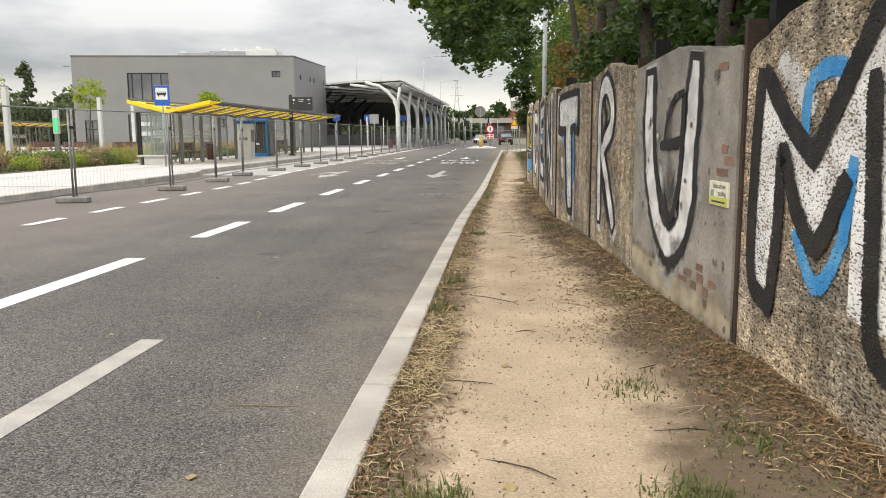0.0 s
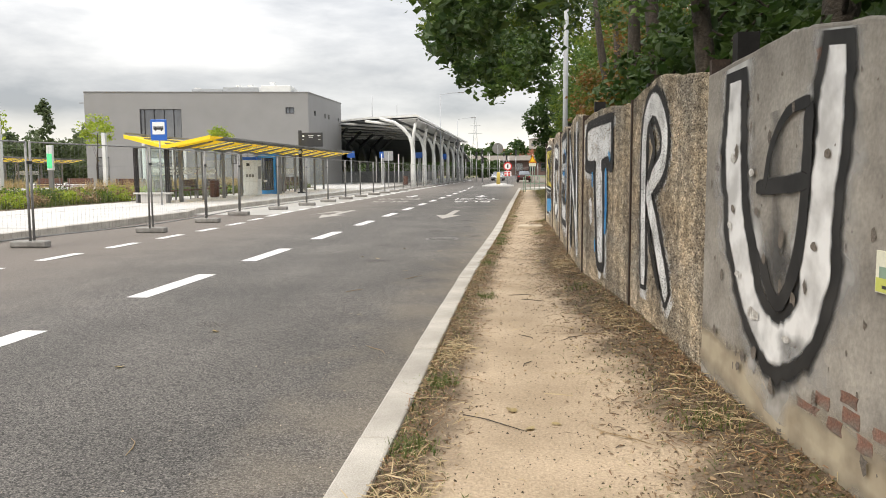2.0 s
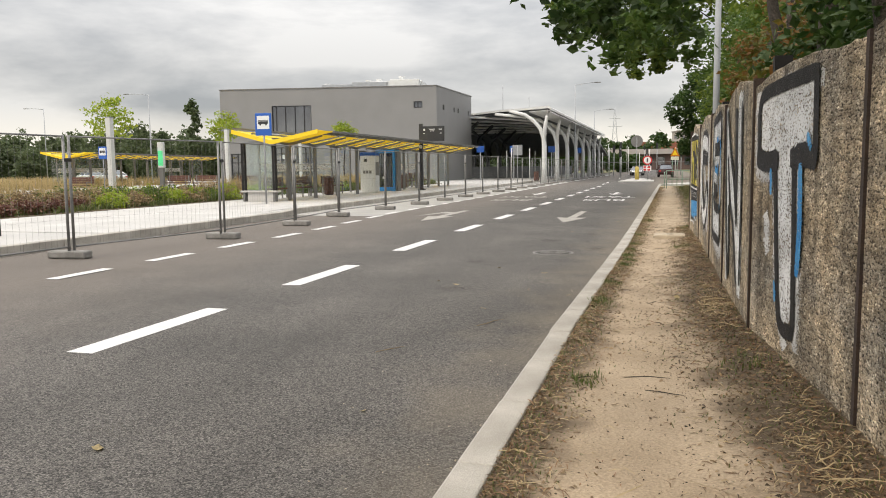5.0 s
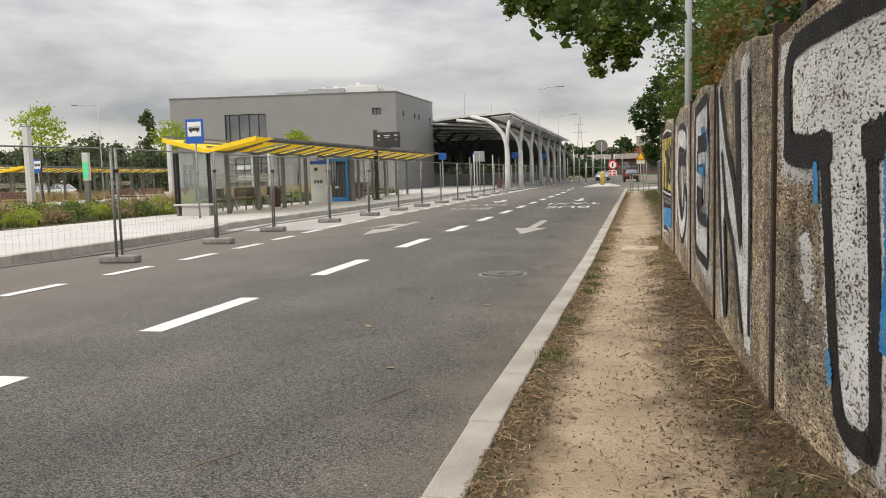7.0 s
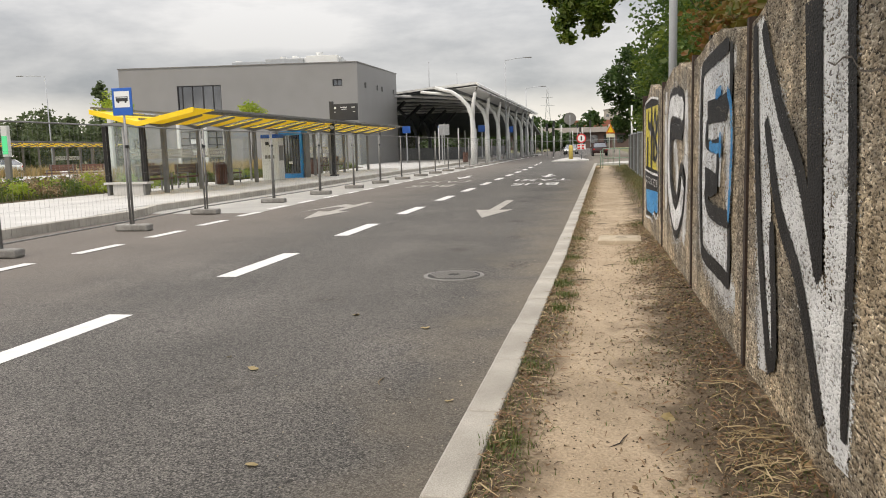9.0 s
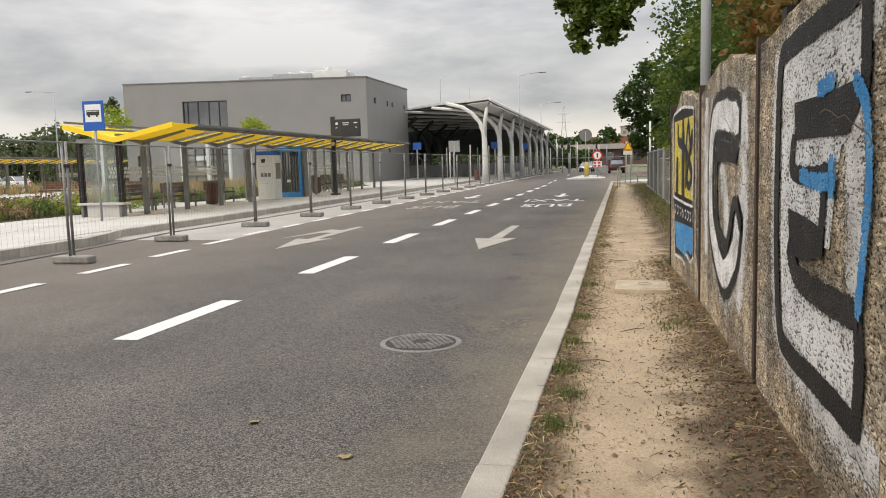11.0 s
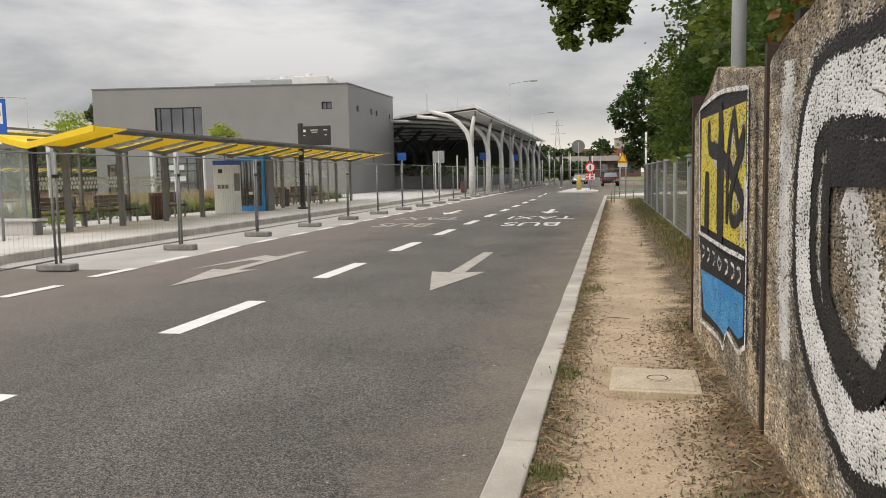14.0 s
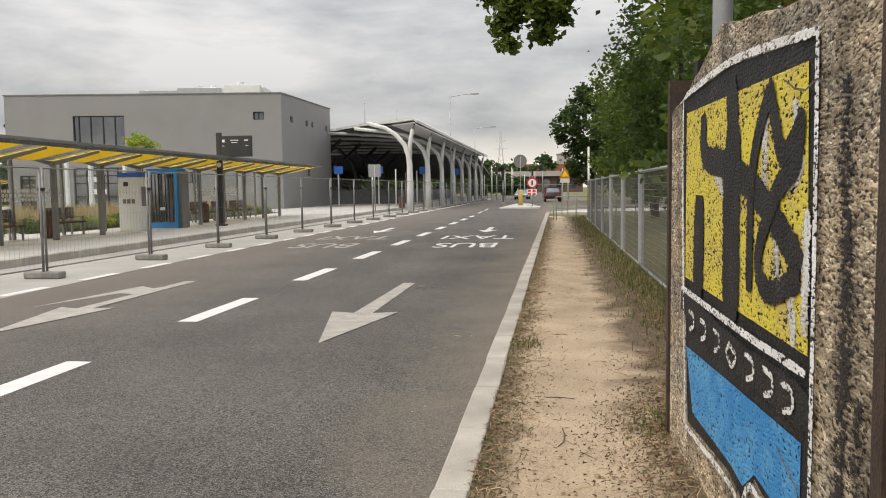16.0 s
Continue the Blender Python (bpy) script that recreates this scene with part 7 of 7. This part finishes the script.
for k, (x, y, w, h, m, rf) in enumerate(((3, 350, 16, 8, FARWALL, ROOFTILE), (-12, 380, 14, 9, FARWALL, ROOFTILE), (8, 470, 9, 20, FARWALL, FARWALL))):
    t = thing("apartment_building", pose(x, y, 0), "pale apartment building far behind the road", "building", "far buildings")
    part("wall", bx(bmesh.new(), -w / 2, w / 2, 0, 12, 0, h), m, t)
    part("roof", prism(bmesh.new(), [(-w / 2 - 0.5, h), (w / 2 + 0.5, h), (w / 2 - 3, h + (3 if rf is ROOFTILE else 0.6)), (-w / 2 + 3, h + (3 if rf is ROOFTILE else 0.6))], "y", -0.5, 12.5), rf, t)
    for i in range(int(w // 4)):
        for j in range(int(h // 3)):
            part("window", bx(bmesh.new(), -w / 2 + 1.2 + 4 * i, -w / 2 + 2.8 + 4 * i, -0.1, 0, 1 + 3 * j, 2.5 + 3 * j), DARKGLASS, t)
pylon = thing("pylon", pose(-31, 520, 0), "steel lattice pylon on the skyline", "pylon")
for sx in (-1, 1):
    for sy in (-1, 1):
        part("leg", tube(bmesh.new(), [(sx * 3.2, sy * 3.2, 0), (sx * 1.0, sy * 1.0, 24), (sx * 0.3, sy * 0.3, 38)], 0.11, 5), POLE, pylon)
bm = bmesh.new()
for k in range(9):
    z0, z1 = 4 * k, 4 * k + 4
    w0, w1 = 3.2 - 2.6 * z0 / 32 if z0 < 26 else 0.9, 3.2 - 2.6 * z1 / 32 if z1 < 26 else 0.6
    tube(bm, [(-w0, -w0, z0), (w1, -w1, z1)], 0.07, 4)
    tube(bm, [(w0, -w0, z0), (-w1, -w1, z1)], 0.07, 4)
part("bracing", bm, POLE, pylon)
for z, w in ((26, 4.5), (31, 3.4)):
    part("cross_arm", tube(bmesh.new(), [(-w, 0, z), (w, 0, z)], 0.14, 5), POLE, pylon)
far_fence = solid("far_site_fence", bx(bmesh.new(), -10, 3, 129.98, 130.0, 1.9, 1.96), ZINC, "far end of the site fence", "fence")


# ---- grass, litter and stones along the path ----
def edge_points(n, side, seed, y0=3.0, y1=60.0, spread=1.0):
    """Places along the kerb (side 0) or along the wall (side 1), thick at the edge and thin towards the path, in uneven tufts."""
    r = np.random.default_rng(seed)
    out = []
    while len(out) < n:
        y = y0 + (y1 - y0) * r.random() ** 1.7
        w = noise.noise((y * 1.3, seed * 3.1, 0.0)) * 0.5 + 0.6
        if r.random() > w:
            continue
        wide = (0.15 if y < 26 else 0.16) if side == 0 else (0.36 if 8 < y < 20 else 0.25)
        e = abs(r.normal()) * wide * spread * (0.55 + 0.9 * max(0.0, noise.noise((y * 0.8, seed, 5.0)) + 0.4))
        x = kerb_x(y) + KERB_W - 0.015 + e if side == 0 else wall_x(y) - 0.01 - e
        out.append((x, y, path_z(x, y) - 0.002))
    return np.array(out)


straw("wall_litter", edge_points(34000, 1, 51), 0.038, 0.0034, STRAW_DARK, "rotted dark brown straw along the wall foot", 51)
straw("wall_litter", edge_points(11000, 1, 52, spread=0.9), 0.058, 0.0026, STRAW_RED, "russet dry stems along the wall foot", 52, 0.035)
straw("wall_litter", edge_points(4200, 1, 53, spread=1.1), 0.08, 0.0022, STRAW_PALE, "bleached dry straw scattered along the wall foot", 53, 0.035)
straw("kerb_litter", edge_points(22000, 0, 54), 0.036, 0.0034, STRAW_DARK, "rotted dark brown straw along the kerb", 54)
straw("kerb_litter", edge_points(8000, 0, 55), 0.052, 0.0028, STRAW_RED, "russet dry stems along the kerb", 55, 0.03)
straw("kerb_litter", edge_points(6000, 0, 56), 0.07, 0.0024, STRAW_PALE, "bleached dry straw along the kerb", 56, 0.03)
straw("dry_stems", edge_points(260, 1, 63, spread=1.2), 0.26, 0.0026, STRAW_PALE, "long bleached stems lying along the wall foot", 63, 0.05)
straw("dry_stems", edge_points(120, 0, 64, spread=1.2), 0.2, 0.0026, STRAW_RED, "long brown stems lying along the kerb", 64, 0.05)
heap = np.random.default_rng(61)
piles = np.concatenate([np.stack([x + heap.normal(size=n) * a, y + heap.normal(size=n) * b], 1) for x, y, a, b, n in ((-0.16, 7.2, 0.07, 0.22, 420), (-0.14, 8.1, 0.06, 0.3, 420), (-0.18, 11.0, 0.07, 0.3, 260), (1.35, 9.6, 0.12, 0.5, 260), (1.1, 12.4, 0.1, 0.5, 240), (0.86, 16.5, 0.09, 0.6, 260))])
straw("straw_heap", np.array([(x, y, path_z(x, y) + 0.004) for x, y in piles]), 0.11, 0.0026, STRAW_PALE, "loose heaps of bleached dry straw", 62, 0.05)
blades("kerb_dry_grass", edge_points(7000, 0, 31), 0.06, 0.003, STRAW, 1.9, 0.6, label="dry yellowed grass along the kerb", category="grass", seed=31)
blades("kerb_grass", edge_points(24000, 0, 32, spread=0.8), 0.05, 0.0034, GRASS, 1.7, 0.55, label="thin green grass along the kerb", category="grass", seed=32)
blades("wall_grass", edge_points(24000, 1, 34), 0.05, 0.0034, GRASS, 1.7, 0.5, label="sparse green grass along the wall foot", category="grass", seed=34)
LEAF_BITS = leaf_mat("crumbled_leaves", (0.12, 0.075, 0.04), (0.34, 0.23, 0.12), 0.1)
for side, n in ((1, 7600), (0, 3800)):
    spots = edge_points(n, side, 58 + side, spread=1.25)
    straw("leaf_crumbs", spots, 0.022, 0.009, LEAF_BITS, "crumbled brown leaves among the litter", 58 + side, 0.02)
tufts = []
rt = np.random.default_rng(77)
for x, y, s, n in ((1.0, 5.7, 0.09, 620), (0.02, 5.6, 0.08, 460), (1.35, 6.3, 0.12, 200), (0.95, 7.1, 0.1, 160), (-0.22, 16.6, 0.06, 200), (-0.2, 17.9, 0.05, 120), (-0.14, 20.8, 0.05, 260), (-0.12, 21.6, 0.05, 200), (-0.1, 24.5, 0.06, 160), (-0.12, 19.6, 0.05, 260), (-0.1, 20.2, 0.05, 220), (-0.1, 22.6, 0.05, 200), (-0.2, 10.1, 0.06, 220), (-0.22, 8.9, 0.06, 240), (-0.2, 7.0, 0.07, 160), (1.3, 9.4, 0.08, 160), (0.95, 14.2, 0.1, 120), (0.7, 22.3, 0.1, 160), (-0.08, 13.6, 0.06, 120), (0.9, 26.2, 0.1, 200), (0.0, 28.7, 0.08, 160)):
    p = np.stack([x + rt.normal(size=n) * s, y + rt.normal(size=n) * s * 1.4], 1)
    tufts.append(np.array([(a, b, path_z(a, b) - 0.004) for a, b in p]))
blades("grass_tufts", np.concatenate(tufts), 0.06, 0.0042, GRASS, 1.2, label="small green grass tufts in the sand", category="grass", seed=35)
verge_pts = np.array([(x, y, path_z(x, y) - 0.004) for x, y in zip(1.75 - np.abs(rt.normal(size=9000)) * 0.28, rt.uniform(26.2, 60, 9000))])
blades("verge_grass", verge_pts, 0.12, 0.006, GRASS, 0.9, label="rough grass below the mesh fence", category="grass", seed=36)
blades("verge_dry_grass", verge_pts[:6000] + np.array([[0.0, 0.1, 0]]), 0.12, 0.005, STRAW, 1.0, label="dry grass below the mesh fence", category="grass", seed=37)


def pebbles(name, n, seed, y0, y1, size, material, label, zone):
    """Small uneven stones, crumbs and bits lying about."""
    r = np.random.default_rng(seed)
    y = y0 + (y1 - y0) * r.random(n) ** 1.3
    u = r.random(n) if zone == "path" else np.abs(r.normal(size=n)) * 0.25
    vs, fs = [], []
    shape = np.array([(1, 0, 0), (-0.5, 0.87, 0), (-0.5, -0.87, 0), (0.1, 0.1, 0.8)])
    for k in range(n):
        a, b = kerb_x(y[k]) + 0.24, wall_x(y[k]) - 0.03
        x = a + (b - a) * u[k] if zone == "path" else (b - abs(u[k]) if zone == "wall" else a - 0.28 - abs(u[k]) * 2.5)
        z = path_z(x, y[k]) - 0.001 if zone != "road" else 0.0
        s = size * r.uniform(0.4, 1.5)
        c, d = math.cos(r.uniform(0, 6.28)), math.sin(r.uniform(0, 6.28))
        i = len(vs)
        for p in shape * r.uniform(0.6, 1.3, (4, 3)):
            vs.append((x + s * (p[0] * c - p[1] * d), y[k] + s * (p[0] * d + p[1] * c), z + s * p[2]))
        fs += [(i, i + 1, i + 3), (i + 1, i + 2, i + 3), (i + 2, i, i + 3)]
    return raw(name, vs, fs, material, label=label, category="gravel", kind="stuff")


CRUMB = mat("dark_crumbs", (0.09, 0.065, 0.04), (0.05, 0.037, 0.025), scale=20, rough=0.95, bscale=60, fine=0.3, island=0.4)
GRIT = mat("pale_grit", (0.42, 0.36, 0.27), (0.3, 0.25, 0.19), scale=20, rough=0.95, bscale=60, fine=0.3, island=0.35)
pebbles("soil_crumbs", 11000, 41, 3.5, 40, 0.0065, CRUMB, "dark crumbs of earth strewn over the sand path", "path")
pebbles("path_grit", 5200, 42, 3.5, 40, 0.006, GRIT, "pale grit on the sand path", "path")
pebbles("wall_crumbs", 8000, 43, 3.5, 40, 0.010, CRUMB, "dark earth crumbs along the wall", "wall")
pebbles("road_grit", 700, 44, 4, 40, 0.006, GRIT, "pale grit on the asphalt near the kerb", "road")

# single fallen leaves and twigs
DEADLEAF = leaf_mat("fallen_leaves", (0.30, 0.20, 0.08), (0.40, 0.33, 0.16), 0.2)
rl = random.Random(8)
for k in range(46):
    y = 4 + 30 * rl.random() ** 1.3
    on_road = k % 4 == 0
    x = kerb_x(y) - rl.uniform(0.05, 2.2) if on_road else rl.uniform(kerb_x(y) + 0.24, wall_x(y) - 0.05)
    s = rl.uniform(0.02, 0.05)
    bm = bmesh.new()
    n = 9
    ring = [bm.verts.new((s * math.cos(i * 2 * math.pi / n) * rl.uniform(0.6, 1.2), s * 0.75 * math.sin(i * 2 * math.pi / n) * rl.uniform(0.6, 1.2), rl.uniform(0, 0.3) * s)) for i in range(n)]
    c = bm.verts.new((0, 0, 0.12 * s))
    for i in range(n):
        bm.faces.new((ring[i], ring[(i + 1) % n], c))
    solid("fallen_leaf", bm, DEADLEAF, "small dry yellowish fallen leaf", "leaf", "fallen leaves", m=pose(x, y, 0.004 if on_road else path_z(x, y) + 0.004, rl.uniform(-12, 12), rl.uniform(-12, 12), rl.uniform(0, 360)))
for k in range(44):
    y = 4 + 26 * rl.random() ** 1.2
    x = rl.uniform(kerb_x(y) + 0.24, wall_x(y) - 0.05) if k % 6 else kerb_x(y) - rl.uniform(0.1, 1.5)
    ln = rl.uniform(0.05, 0.22)
    z = 0.004 if x < kerb_x(y) else path_z(x, y) + 0.004
    bm = bmesh.new()
    tube(bm, [(-ln, 0, 0), (-ln * 0.3, rl.uniform(-0.02, 0.02), 0.006), (ln * 0.4, rl.uniform(-0.02, 0.02), 0.004), (ln, rl.uniform(-0.03, 0.03), 0.0)], [0.002, 0.0035, 0.003, 0.0015], 5)
    solid("twig", bm, BARK if k % 3 else STRAW, "thin dry twig on the ground", "twig", "fallen twigs", m=pose(x, y, z, 0, 0, rl.uniform(0, 360)))
